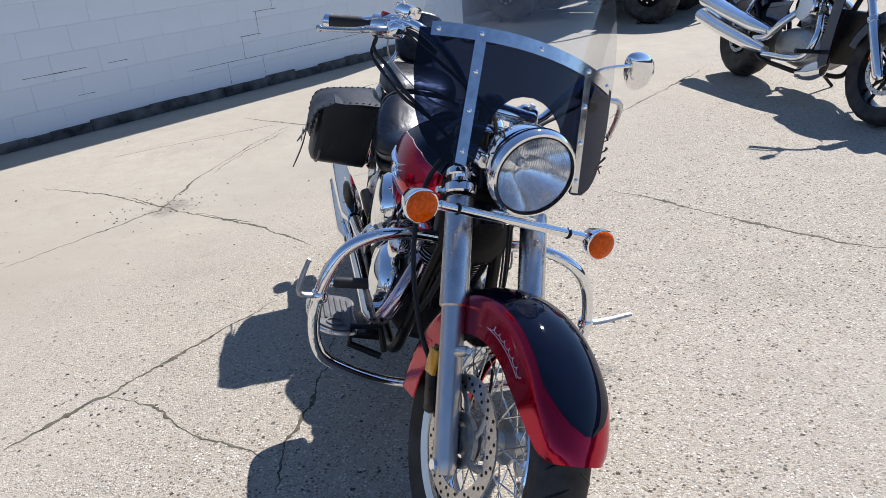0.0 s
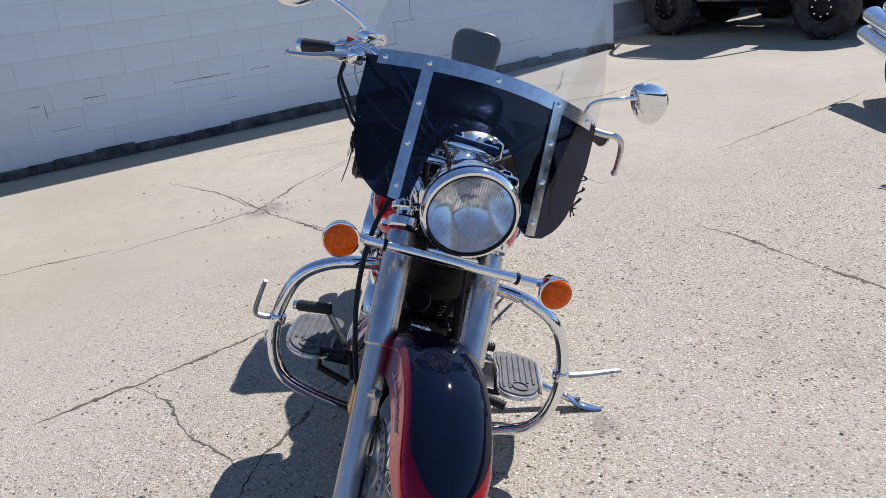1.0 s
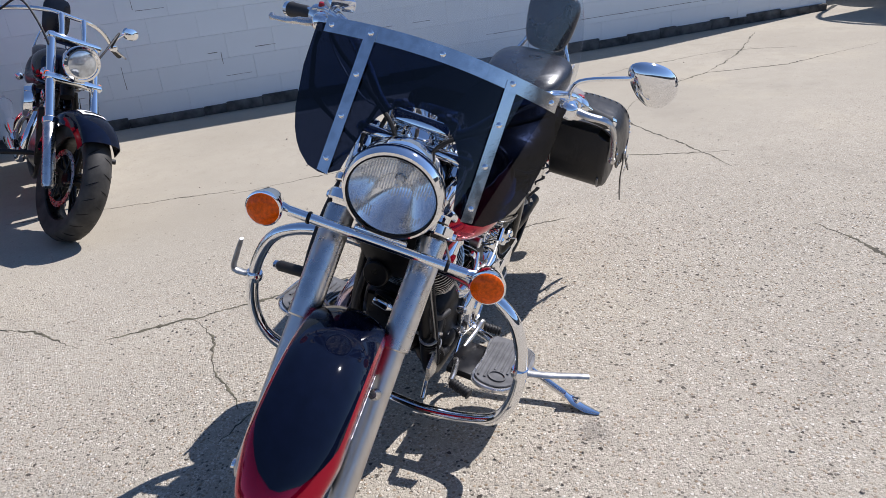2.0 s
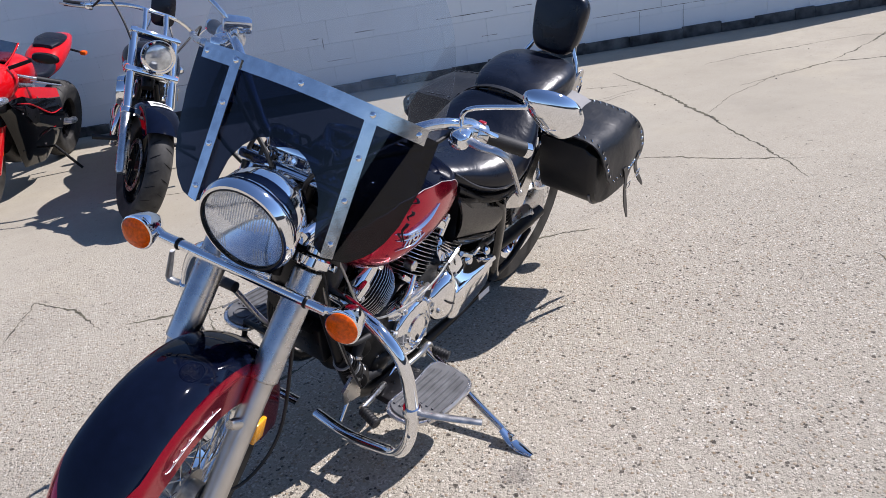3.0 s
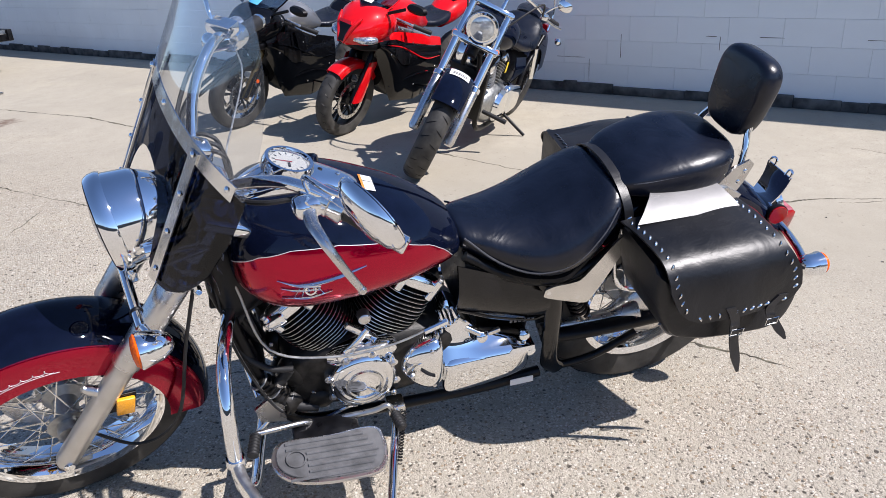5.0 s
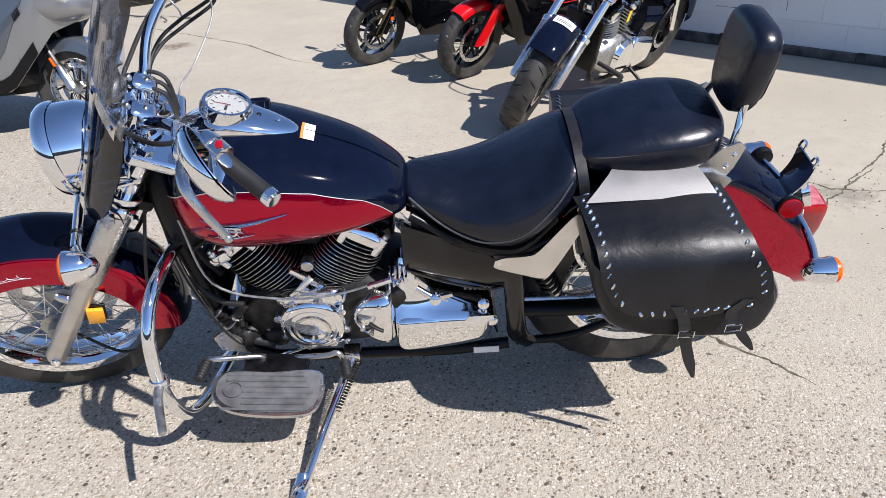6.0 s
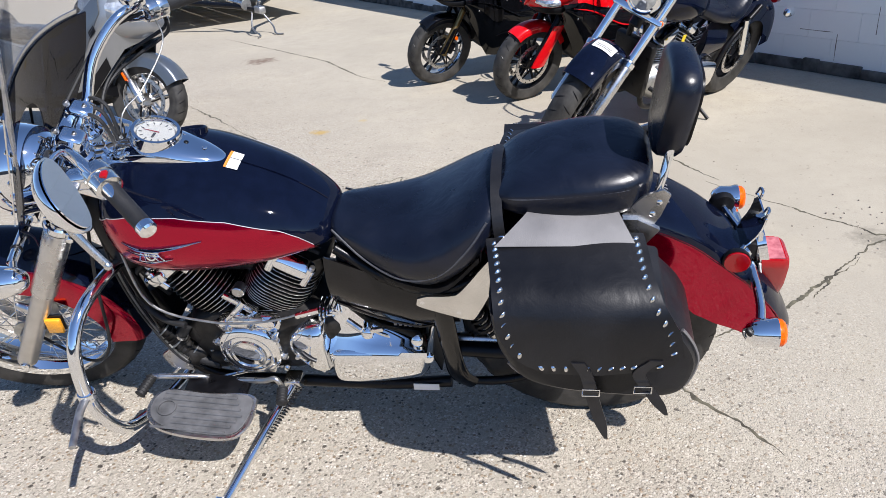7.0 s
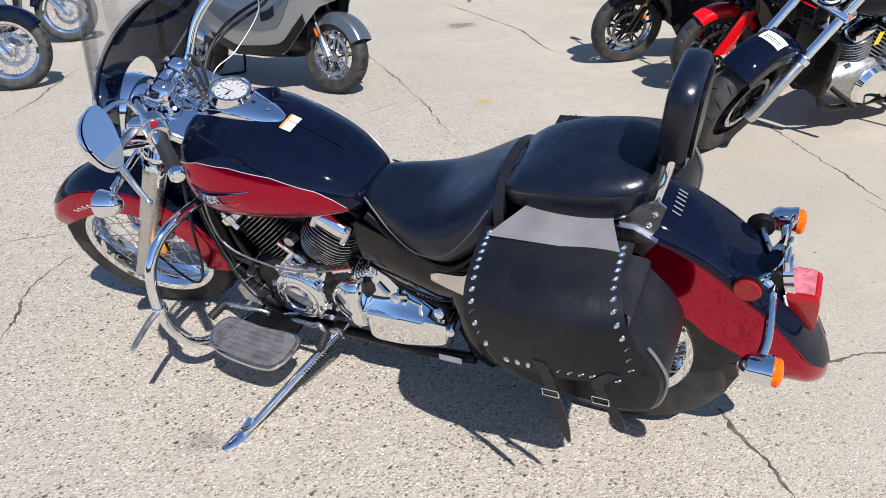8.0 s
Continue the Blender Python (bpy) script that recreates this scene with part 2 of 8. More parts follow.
def sheet(grid, thick):
    """A curved sheet with thickness from a grid of points (rows of equal length)."""
    G = np.array(grid, float)
    n, m = G.shape[:2]
    du, dv = np.gradient(G, axis=0), np.gradient(G, axis=1)
    N = np.cross(du, dv)
    N /= np.maximum(np.linalg.norm(N, axis=2, keepdims=True), 1e-9)
    B = G - N * thick
    V = [tuple(p) for p in G.reshape(-1, 3)] + [tuple(p) for p in B.reshape(-1, 3)]
    F, o = [], n * m
    for i in range(n - 1):
        for j in range(m - 1):
            a, b, c, d = i * m + j, (i + 1) * m + j, (i + 1) * m + j + 1, i * m + j + 1
            F += [(a, b, c, d), (o + d, o + c, o + b, o + a)]
    for i in range(n - 1):
        for j, s in ((0, 0), (m - 1, 1)):
            a, b = i * m + j, (i + 1) * m + j
            F.append((a, o + a, o + b, b) if not s else (b, o + b, o + a, a))
    for j in range(m - 1):
        for i, s in ((0, 1), (n - 1, 0)):
            a, b = i * m + j, i * m + j + 1
            F.append((a, o + a, o + b, b) if not s else (b, o + b, o + a, a))
    return V, F


def blob(rows, power=2.5, n=28):
    """A body lofted along x; rows of (x, y centre, z bottom, z top, half width)."""
    rings = []
    for x, y, zb, zt, w in rows:
        zc, h = (zb + zt) / 2, (zt - zb) / 2
        r = []
        for t in np.linspace(0, 2 * math.pi, n, endpoint=False):
            c, s = math.cos(t), math.sin(t)
            r.append((x, y + w * math.copysign(abs(c) ** (2 / power), c), zc + h * math.copysign(abs(s) ** (2 / power), s)))
        rings.append(r)
    return loft(rings)


def smoothrows(rows, k=4):
    return catmull(rows, k)


def spring(a, b, r, wire, turns, n=6):
    a, b = np.array(a, float), np.array(b, float)
    d, u, v = basis(b - a)
    t = np.linspace(0, 1, turns * 12)
    return tube([a + (b - a) * s + r * (math.cos(s * turns * 2 * math.pi) * u + math.sin(s * turns * 2 * math.pi) * v) for s in t], wire, n)


def mesh_of(name, g, material, smooth=40):
    me = bpy.data.meshes.new(name)
    me.from_pydata(g[0], [], g[1])
    bm = bmesh.new()
    bm.from_mesh(me)
    bmesh.ops.recalc_face_normals(bm, faces=bm.faces)
    bm.to_mesh(me)
    bm.free()
    me.materials.append(material)
    if smooth:
        me.polygons.foreach_set("use_smooth", [True] * len(me.polygons))
        me.set_sharp_from_angle(angle=radians(smooth))
    return me


def part(name, g, material, parent, label="", smooth=40, m=None):
    if m is not None:
        g = moved(g, m)
    ob = new(name, mesh_of(name, g, material, smooth))
    ob.parent = parent
    if label:
        tagged(ob, label)
    return ob


def share(name, me, parent, m):
    ob = new(name, me)
    ob.parent = parent
    ob.matrix_basis = m
    return ob


def thing(name, m, label, category, group=""):
    ob = new(name)
    ob.matrix_world = m
    ob.empty_display_size = 0.2
    return tagged(ob, label, category, group)


def group_part(name, parent):
    """A part that only holds sub-parts."""
    ob = new(name)
    ob.parent = parent
    return ob


# ---- ground ----
def concrete_material():
    m = bpy.data.materials.new("weathered_concrete")
    m.use_nodes = True
    nt = m.node_tree
    L = nt.links.new
    b = nt.nodes["Principled BSDF"]
    b.inputs["Roughness"].default_value = 0.9
    b.inputs["Specular IOR Level"].default_value = 0.25
    co = nt.nodes.new("ShaderNodeTexCoord")

    def noise_tex(scale, detail=5, rough=0.55):
        t = nt.nodes.new("ShaderNodeTexNoise")
        t.inputs["Scale"].default_value, t.inputs["Detail"].default_value, t.inputs["Roughness"].default_value = scale, detail, rough
        L(co.outputs["Object"], t.inputs["Vector"])
        return t.outputs[0]

    def ramp(x, a, b2, lo=0.0, hi=1.0):
        r = nt.nodes.new("ShaderNodeMapRange")
        r.inputs[1].default_value, r.inputs[2].default_value, r.inputs[3].default_value, r.inputs[4].default_value = a, b2, lo, hi
        L(x, r.inputs[0])
        return r.outputs[0]

    def mix(f, a, b2, kind="MIX"):
        x = nt.nodes.new("ShaderNodeMix")
        x.data_type, x.blend_type = "RGBA", kind
        for i, val in ((0, f), (6, a), (7, b2)):
            if isinstance(val, (int, float)):
                x.inputs[i].default_value = val
            elif isinstance(val, tuple):
                x.inputs[i].default_value = (*val, 1)
            else:
                L(val, x.inputs[i])
        return x.outputs[2]

    def vor(scale, rnd=1.0):
        t = nt.nodes.new("ShaderNodeTexVoronoi")
        t.inputs["Scale"].default_value, t.inputs["Randomness"].default_value = scale, rnd
        L(co.outputs["Object"], t.inputs["Vector"])
        return t
    def math_node(op, x, y):
        n = nt.nodes.new("ShaderNodeMath")
        n.operation = op
        n.use_clamp = True
        for i, val in ((0, x), (1, y)):
            if isinstance(val, (int, float)):
                n.inputs[i].default_value = val
            else:
                L(val, n.inputs[i])
        return n.outputs[0]

    def cell(tex, k):
        sep = nt.nodes.new("ShaderNodeSeparateColor")
        L(tex.outputs["Color"], sep.inputs[0])
        return sep.outputs[k]
    base = mix(ramp(noise_tex(0.55, 6), 0.35, 0.65), (0.320, 0.287, 0.228), (0.412, 0.373, 0.298))
    base = mix(ramp(noise_tex(3.5, 8, 0.65), 0.3, 0.75, 0.0, 0.7), base, (0.38, 0.345, 0.28))
    base = mix(ramp(noise_tex(1.1, 5, 0.6), 0.55, 0.75, 0.0, 0.45), base, (0.43, 0.375, 0.27))
    base = mix(ramp(noise_tex(7.0, 6, 0.7), 0.42, 0.72, 0.0, 0.5), base, (0.30, 0.265, 0.205))
    # worn, stony skin: the aggregate shows away from the wall, less towards it
    geo = nt.nodes.new("ShaderNodeVectorMath")
    geo.operation = "DOT_PRODUCT"
    geo.inputs[1].default_value = (0.788, -0.616, 0.0)
    L(co.outputs["Object"], geo.inputs[0])
    far = ramp(geo.outputs["Value"], -3.3, -1.5)
    worn = math_node("MULTIPLY", math_node("ADD", far, ramp(noise_tex(0.5, 4), 0.45, 0.7, 0.0, 0.25)), ramp(noise_tex(0.9, 5), 0.28, 0.5, 0.55, 1.0))
    # sand: fine pale and dark grains
    grain = vor(210)
    sand = mix(ramp(cell(grain, 0), 0.0, 1.0), (0.145, 0.122, 0.096), (0.655, 0.588, 0.490))
    c = mix(math_node("MULTIPLY", ramp(noise_tex(28, 4, 0.65), 0.36, 0.64, 0.05, 0.75), math_node("ADD", worn, 0.12)), base, sand)
    # stones: pale and dark, each in its own cell
    stones = vor(80)
    inside = ramp(stones.outputs["Distance"], 0.28, 0.42, 1.0, 0.0)
    pale = math_node("MULTIPLY", inside, ramp(cell(stones, 0), 0.70, 0.72))
    c = mix(math_node("MULTIPLY", pale, math_node("MULTIPLY", worn, 0.75)), c, (0.66, 0.62, 0.54))
    dark = math_node("MULTIPLY", inside, ramp(cell(stones, 1), 0.72, 0.74))
    c = mix(math_node("MULTIPLY", dark, math_node("MULTIPLY", worn, ramp(noise_tex(9, 4), 0.32, 0.56, 0.25, 1.0))), c, (0.09, 0.078, 0.064))
    brown = math_node("MULTIPLY", inside, ramp(cell(stones, 2), 0.86, 0.88))
    c = mix(math_node("MULTIPLY", brown, math_node("MULTIPLY", worn, 0.7)), c, (0.30, 0.22, 0.14))
    # larger pits
    pits = vor(30)
    wob = math_node("ADD", pits.outputs["Distance"], ramp(noise_tex(70, 3), 0.3, 0.7, -0.13, 0.13))
    pit = math_node("MULTIPLY", ramp(wob, 0.14, 0.22, 1.0, 0.0), ramp(cell(pits, 1), 0.80, 0.82))
    pit = math_node("MULTIPLY", pit, math_node("ADD", math_node("MULTIPLY", worn, 0.75), 0.25))
    c = mix(pit, c, (0.075, 0.064, 0.052))
    # stains
    st = ramp(noise_tex(1.3, 7, 0.7), 0.54, 0.76, 0.0, 0.45)
    c = mix(st, c, (0.24, 0.215, 0.175))
    # spills: (x, y, radius, colour, strength)
    for x, y, r, col, k in ((-2.73, 0.45, 0.1, (0.42, 0.27, 0.05), 0.7),
                            (-3.04, 0.62, 0.06, (0.42, 0.3, 0.1), 0.45),
                            (-5.01, -1.56, 0.26, (0.12, 0.07, 0.05), 0.8),
                            (0.50, 1.89, 0.1, (0.12, 0.11, 0.1), 0.4),
                            (-1.66, 3.69, 0.2, (0.1, 0.09, 0.07), 0.5),
                            (-0.65, 0.91, 0.35, (0.22, 0.2, 0.17), 0.3)):
        dist = nt.nodes.new("ShaderNodeVectorMath")
        dist.operation = "DISTANCE"
        dist.inputs[1].default_value = (x, y, 0.0)
        L(co.outputs["Object"], dist.inputs[0])
        wav = nt.nodes.new("ShaderNodeMath")
        wav.operation = "MULTIPLY_ADD"
        L(noise_tex(11, 6, 0.7), wav.inputs[0])
        wav.inputs[1].default_value = r * 2.4
        L(dist.outputs["Value"], wav.inputs[2])
        c = mix(ramp(wav.outputs[0], r * 1.35, r * 1.95, k, 0.0), c, col)
    L(c, b.inputs["Base Color"])
    bump = nt.nodes.new("ShaderNodeBump")
    bump.inputs["Strength"].default_value, bump.inputs["Distance"].default_value = 1.0, 0.006
    h = math_node("MULTIPLY", ramp(grain.outputs["Distance"], 0.0, 0.6, 1.0, 0.0), math_node("ADD", worn, 0.15))
    h = math_node("ADD", math_node("MULTIPLY", h, 0.29), math_node("MULTIPLY", math_node("MULTIPLY", inside, worn), 0.3))
    h = math_node("SUBTRACT", math_node("ADD", h, 0.3), math_node("MULTIPLY", pit, 0.3))
    L(h, bump.inputs["Height"])
    L(bump.outputs[0], b.inputs["Normal"])
    return m


CONCRETE = concrete_material()
CRACK = mat("crack_dirt", (0.055, 0.047, 0.038), 0.95, scale=20, spread=0.5, second=(0.10, 0.09, 0.06), bump=0.5, bump_scale=120)
CRUMB = mat("concrete_crumbs", (0.14, 0.12, 0.10), 0.9, scale=40, spread=0.6, second=(0.32, 0.28, 0.23))
WALLPAINT = mat("white_wall_paint", (0.755, 0.805, 0.815), 0.62, scale=1.6, spread=0.05, rough_spread=0.1, bump=0.35, bump_scale=90)
TAR = mat("dirty_wall_foot", (0.045, 0.043, 0.042), 0.85, scale=9, spread=0.5, bump=0.6, bump_scale=60, second=(0.10, 0.098, 0.09))
DARKGLASS = mat("dark_window_glass", (0.01, 0.011, 0.013), 0.05, 0.0, coat=1.0)
FRAMEPAINT = mat("white_window_frame", (0.62, 0.63, 0.65), 0.45, scale=10, spread=0.05)
KNEE = mat("grey_knee_wall", (0.30, 0.31, 0.33), 0.7, scale=4, spread=0.12, bump=0.3, bump_scale=60)

# one sheet of concrete, gently uneven near by, out to the horizon
def ground_mesh():
    xs = np.unique(np.concatenate([np.linspace(-1500, -20, 9), np.linspace(-20, 14, 52), np.linspace(14, 1500, 9)]))
    ys = np.unique(np.concatenate([np.linspace(-1500, -14, 9), np.linspace(-14, 20, 52), np.linspace(20, 1500, 9)]))
    V = [(x, y, 0.0) for x in xs for y in ys]
    n = len(ys)
    F = [(i * n + j, (i + 1) * n + j, (i + 1) * n + j + 1, i * n + j + 1) for i in range(len(xs) - 1) for j in range(n - 1)]
    return V, F


tagged(new("ground", mesh_of("ground", ground_mesh(), CONCRETE, 0)), "sunlit pale concrete yard with exposed aggregate, cracked", "ground", kind="structure")


def crack(pts, w, seed, rough=0.006):
    """A ragged dirt-filled crack along a line of points on the ground, with crumbled edges."""
    rnd = random.Random(seed)
    p = np.array(pts, float)
    line = [p[0]]
    for a, b in zip(p[:-1], p[1:]):
        n = max(3, int(np.linalg.norm(b - a) / 0.013))
        d = unit(b - a)
        s = np.array((-d[1], d[0]))
        off = 0.0
        for i in range(1, n + 1):
            off = (0.86 * off + rnd.uniform(-rough, rough)) * min(1.0, (n - i) / 4.0)
            line.append(a + (b - a) * i / n + s * off)
    V, F = [], []
    size = 0.6
    for i, q in enumerate(line):
        d = unit(line[min(i + 1, len(line) - 1)] - line[max(i - 1, 0)])
        s = np.array((-d[1], d[0]))
        size = min(1.7, max(0.35, size + rnd.uniform(-0.3, 0.3)))
        e = min(1.0, 4.0 * min(i, len(line) - 1 - i) / len(line) + 0.15)
        l, r = w * size * e * rnd.uniform(0.3, 1.25), w * size * e * rnd.uniform(0.3, 1.25)
        V += [(*(q + s * l), 0.0006), (*q, 0.0012), (*(q - s * r), 0.0006)]
        if i:
            o = 3 * i
            F += [(o - 3, o, o + 1, o - 2), (o - 2, o + 1, o + 2, o - 1)]
    return V, F


def crack_line(pts, width, seed):
    tagged(new("ground_crack", mesh_of("ground_crack", crack(pts, width, seed), CRACK, 0)), "dark dirt-filled crack in the concrete", "crack", kind="structure")


crack_line([(-1.37, 1.57), (-1.27, 1.72), (-1.16, 1.85), (-0.98, 2.14), (-0.74, 2.49)], 0.012, 0)
crack_line([(-1.16, 1.84), (-0.98, 1.78), (-0.83, 1.65), (-0.66, 1.57), (-0.53, 1.50)], 0.006, 1)
crack_line([(-0.45, 1.35), (-0.48, 1.53), (-0.46, 1.66), (-0.43, 1.98), (-0.44, 2.17)], 0.008, 2)
crack_line([(-2.22, 2.96), (-2.00, 3.25), (-1.71, 3.65), (-1.70, 4.19), (-1.55, 4.92), (-1.39, 5.37)], 0.008, 3)
crack_line([(-2.72, 4.19), (-2.11, 3.94), (-1.69, 3.67)], 0.004, 4)
crack_line([(-1.48, 3.57), (-1.13, 3.37), (-0.88, 3.19), (-0.72, 3.05)], 0.005, 5)
crack_line([(0.78, 3.57), (0.95, 3.46), (1.19, 3.20), (1.39, 3.02), (1.63, 2.79), (1.80, 2.71)], 0.009, 6)
crack_line([(0.91, 4.92), (1.44, 5.63), (1.92, 6.31), (2.10, 6.60)], 0.012, 7)
crack_line([(-1.86, 5.76), (-1.54, 5.56), (-1.07, 5.27), (-0.64, 4.96), (-0.20, 4.61), (-0.02, 4.47), (0.29, 4.20)], 0.008, 8)
crack_line([(-0.64, 4.96), (-0.70, 5.38), (-0.67, 5.86), (-0.58, 6.16)], 0.005, 9)
crack_line([(-0.69, 4.05), (-0.46, 4.19), (-0.13, 4.30), (0.22, 4.47)], 0.005, 10)
crack_line([(-0.47, 6.37), (-0.42, 7.07), (-0.52, 8.16)], 0.007, 11)
crack_line([(-0.76, 5.63), (-0.47, 6.37), (0.06, 6.73), (0.30, 7.13), (0.59, 7.62)], 0.006, 12)
crack_line([(-1.30, 6.15), (-1.14, 6.49), (-0.56, 7.27), (-0.01, 7.45)], 0.005, 13)
crack_line([(-1.64, 1.14), (-2.00, 1.39), (-1.73, 1.49), (-1.42, 1.49)], 0.006, 14)
crack_line([(-6.29, -2.96), (-5.56, -1.70), (-5.01, -0.79), (-4.41, -0.14), (-4.18, 0.27)], 0.008, 15)
crack_line([(-3.71, -1.80), (-2.96, -0.57), (-2.35, 0.31), (-1.96, 0.85)], 0.006, 16)
crack_line([(-2.03, -0.08), (-2.44, -0.06)], 0.004, 17)
crack_line([(-3.20, 2.12), (-2.88, 2.44), (-2.56, 2.74), (-2.25, 3.02)], 0.008, 18)
crack_line([(0.64, 0.85), (0.44, 0.56), (0.26, 0.41), (0.10, 0.34)], 0.01, 19)
crack_line([(-0.14, -1.11), (-0.52, -0.84)], 0.006, 20)
crack_line([(0.26, -0.09), (0.03, 0.06)], 0.006, 21)
crack_line([(-0.46, 2.99), (-0.36, 3.11), (-0.26, 3.24), (-0.22, 3.28)], 0.007, 22)
crack_line([(-0.64, -2.39), (-1.05, -2.76), (-1.89, -3.70)], 0.007, 23)
crack_line([(-1.10, 3.39), (-1.43, 3.53), (-1.63, 3.64), (-1.99, 3.89)], 0.01, 24)
crack_line([(-2.51, 4.81), (-2.15, 5.07), (-1.53, 5.45)], 0.006, 25)
crack_line([(-1.63, 4.22), (-1.54, 4.78), (-1.37, 5.27)], 0.006, 26)


# loose chips and crumbs, thickest where the slabs have broken
def crumbs():
    rnd = random.Random(31)
    gs = []
    for x, y, spread, n in ((-1.72, 3.72, 0.16, 70), (-1.15, 1.80, 0.12, 40), (0.5, 1.88, 0.12, 14), (-2.74, 3.97, 0.02, 1), (-1.0, 3.0, 1.6, 60), (0.6, 1.6, 1.2, 60), (-2.4, 1.0, 1.8, 40)):
        for _ in range(n):
            px, py, r = rnd.gauss(x, spread), rnd.gauss(y, spread), rnd.uniform(0.002, 0.006) * (1.8 if n == 1 else 1)
            a = rnd.uniform(0, 6.28)
            ring = [(px + r * rnd.uniform(0.6, 1.3) * math.cos(a + q), py + r * rnd.uniform(0.5, 1.1) * math.sin(a + q)) for q in np.linspace(0, 2 * math.pi, 6, endpoint=False)]
            gs.append(loft([[(*q, 0.0) for q in ring], [(px + (q[0] - px) * 0.8, py + (q[1] - py) * 0.8, r * 0.8) for q in ring]]))
    return join(*gs)


tagged(new("crumbs", mesh_of("crumbs", crumbs(), CRUMB, 0)), "small dark chips and crumbs on the concrete", "debris", kind="stuff")


# ---- the building ----
WALL_O = Vector((-3.647, 4.938, 0))
WALL_D = Vector((0.6159, 0.7878, 0)).normalized()
WALL_N = Vector((WALL_D.y, -WALL_D.x, 0))  # towards the yard
WALL = Matrix((( WALL_D.x, WALL_N.x, 0, WALL_O.x), (WALL_D.y, WALL_N.y, 0, WALL_O.y), (0, 0, 1, 0), (0, 0, 0, 1)))
S0, S1, TOP = -24.0, 5.75, 3.0  # along the wall


def at_wall(name, g, material, label="", category="", kind="structure", smooth=30):
    ob = new(name, mesh_of(name, g, material, smooth))
    ob.matrix_world = WALL
    return tagged(ob, label, category, kind=kind)

# painted block wall: a core, courses of blocks in front of it, a dirty foot
wall_north = at_wall("wall_north", rbox(((S0 + S1) / 2, -0.16, TOP / 2), (S1 - S0, 0.28, TOP), 0.0), WALLPAINT, "white painted block wall in shade", "wall")
_rnd = random.Random(11)
_foot, _s = [], S0
while _s < S1:
    _w, _h = min(_rnd.uniform(0.12, 0.42), S1 - _s), _rnd.uniform(0.070, 0.102)
    _foot.append(rbox((_s + _w / 2, 0.008 + _rnd.uniform(-0.006, 0.008), _h / 2), (_w, 0.040, _h), 0.008))
    _s += _w
at_wall("wall_foot", join(*_foot), TAR, "dirty dark band along the foot of the wall", "trim")


# ---- the main motorcycle ----
BIKE = pose(-0.341, 2.737, 0.004, 0, 0, -76.55) @ pose(0, 0, 0, -16.5) @ Matrix.Scale(1.012, 4)
RAKE = radians(35)
AXLE = Vector((1.612, 0, 0.310))
STEER_O = Vector((1.549, 0, 0.32))
STEER_A = Vector((-math.sin(RAKE), 0, math.cos(RAKE)))
STEER = Matrix.Translation(STEER_O) @ Matrix.Rotation(radians(13.5), 4, STEER_A) @ Matrix.Translation(-STEER_O)
UP_F = np.array((-math.sin(RAKE), 0, math.cos(RAKE)))  # along the fork legs

bike = thing("motorcycle", BIKE, "red and black cruiser motorcycle with windshield, on its side stand", "motorcycle")


def tyre_profile(R, w, groove=True):
    """Section of a tyre of outer radius R and width w."""
    rim = R - w * 0.78
    pts = []
    for t in np.linspace(-1, 1, 15):
        a = t * 1.45
        pts.append((rim + w * 0.42 + (R - rim - w * 0.42) * math.cos(a), w / 2 * math.sin(a)))
    if groove:
        out = []
        for r, h in pts:
            out.append((r, h))
        pts = out
    pts = [(rim, -w * 0.36)] + pts + [(rim, w * 0.36)]
    return pts + [(rim - 0.004, w * 0.2), (rim - 0.004, -w * 0.2)]


def add_tread(wheel, c, R, w, m, n=30):
    """Slanted tread grooves, as dark bars that lie level with the crown of the tyre."""
    rim = R - w * 0.78
    me = []
    for side in (-1, 1):
        pts = []
        for u in np.linspace(0.10, 0.72, 6):
            a = u * 1.45
            r, ph = rim + w * 0.42 + (R - rim - w * 0.42) * math.cos(a) - 0.0012, 0.16 * u
            pts.append((r * math.sin(ph), side * w / 2 * math.sin(a), r * math.cos(ph)))
        me.append(mesh_of("tread_groove", tube(pts, [0.0015, 0.0030, 0.0034, 0.0030, 0.0016], 5), SATIN))
    for i in range(n):
        for k in (0, 1):
            share("tread_groove", me[k], wheel, (m or Matrix()) @ Matrix.Translation(c) @ Matrix.Rotation(2 * math.pi * (i + 0.5 * k) / n, 4, "Y"))


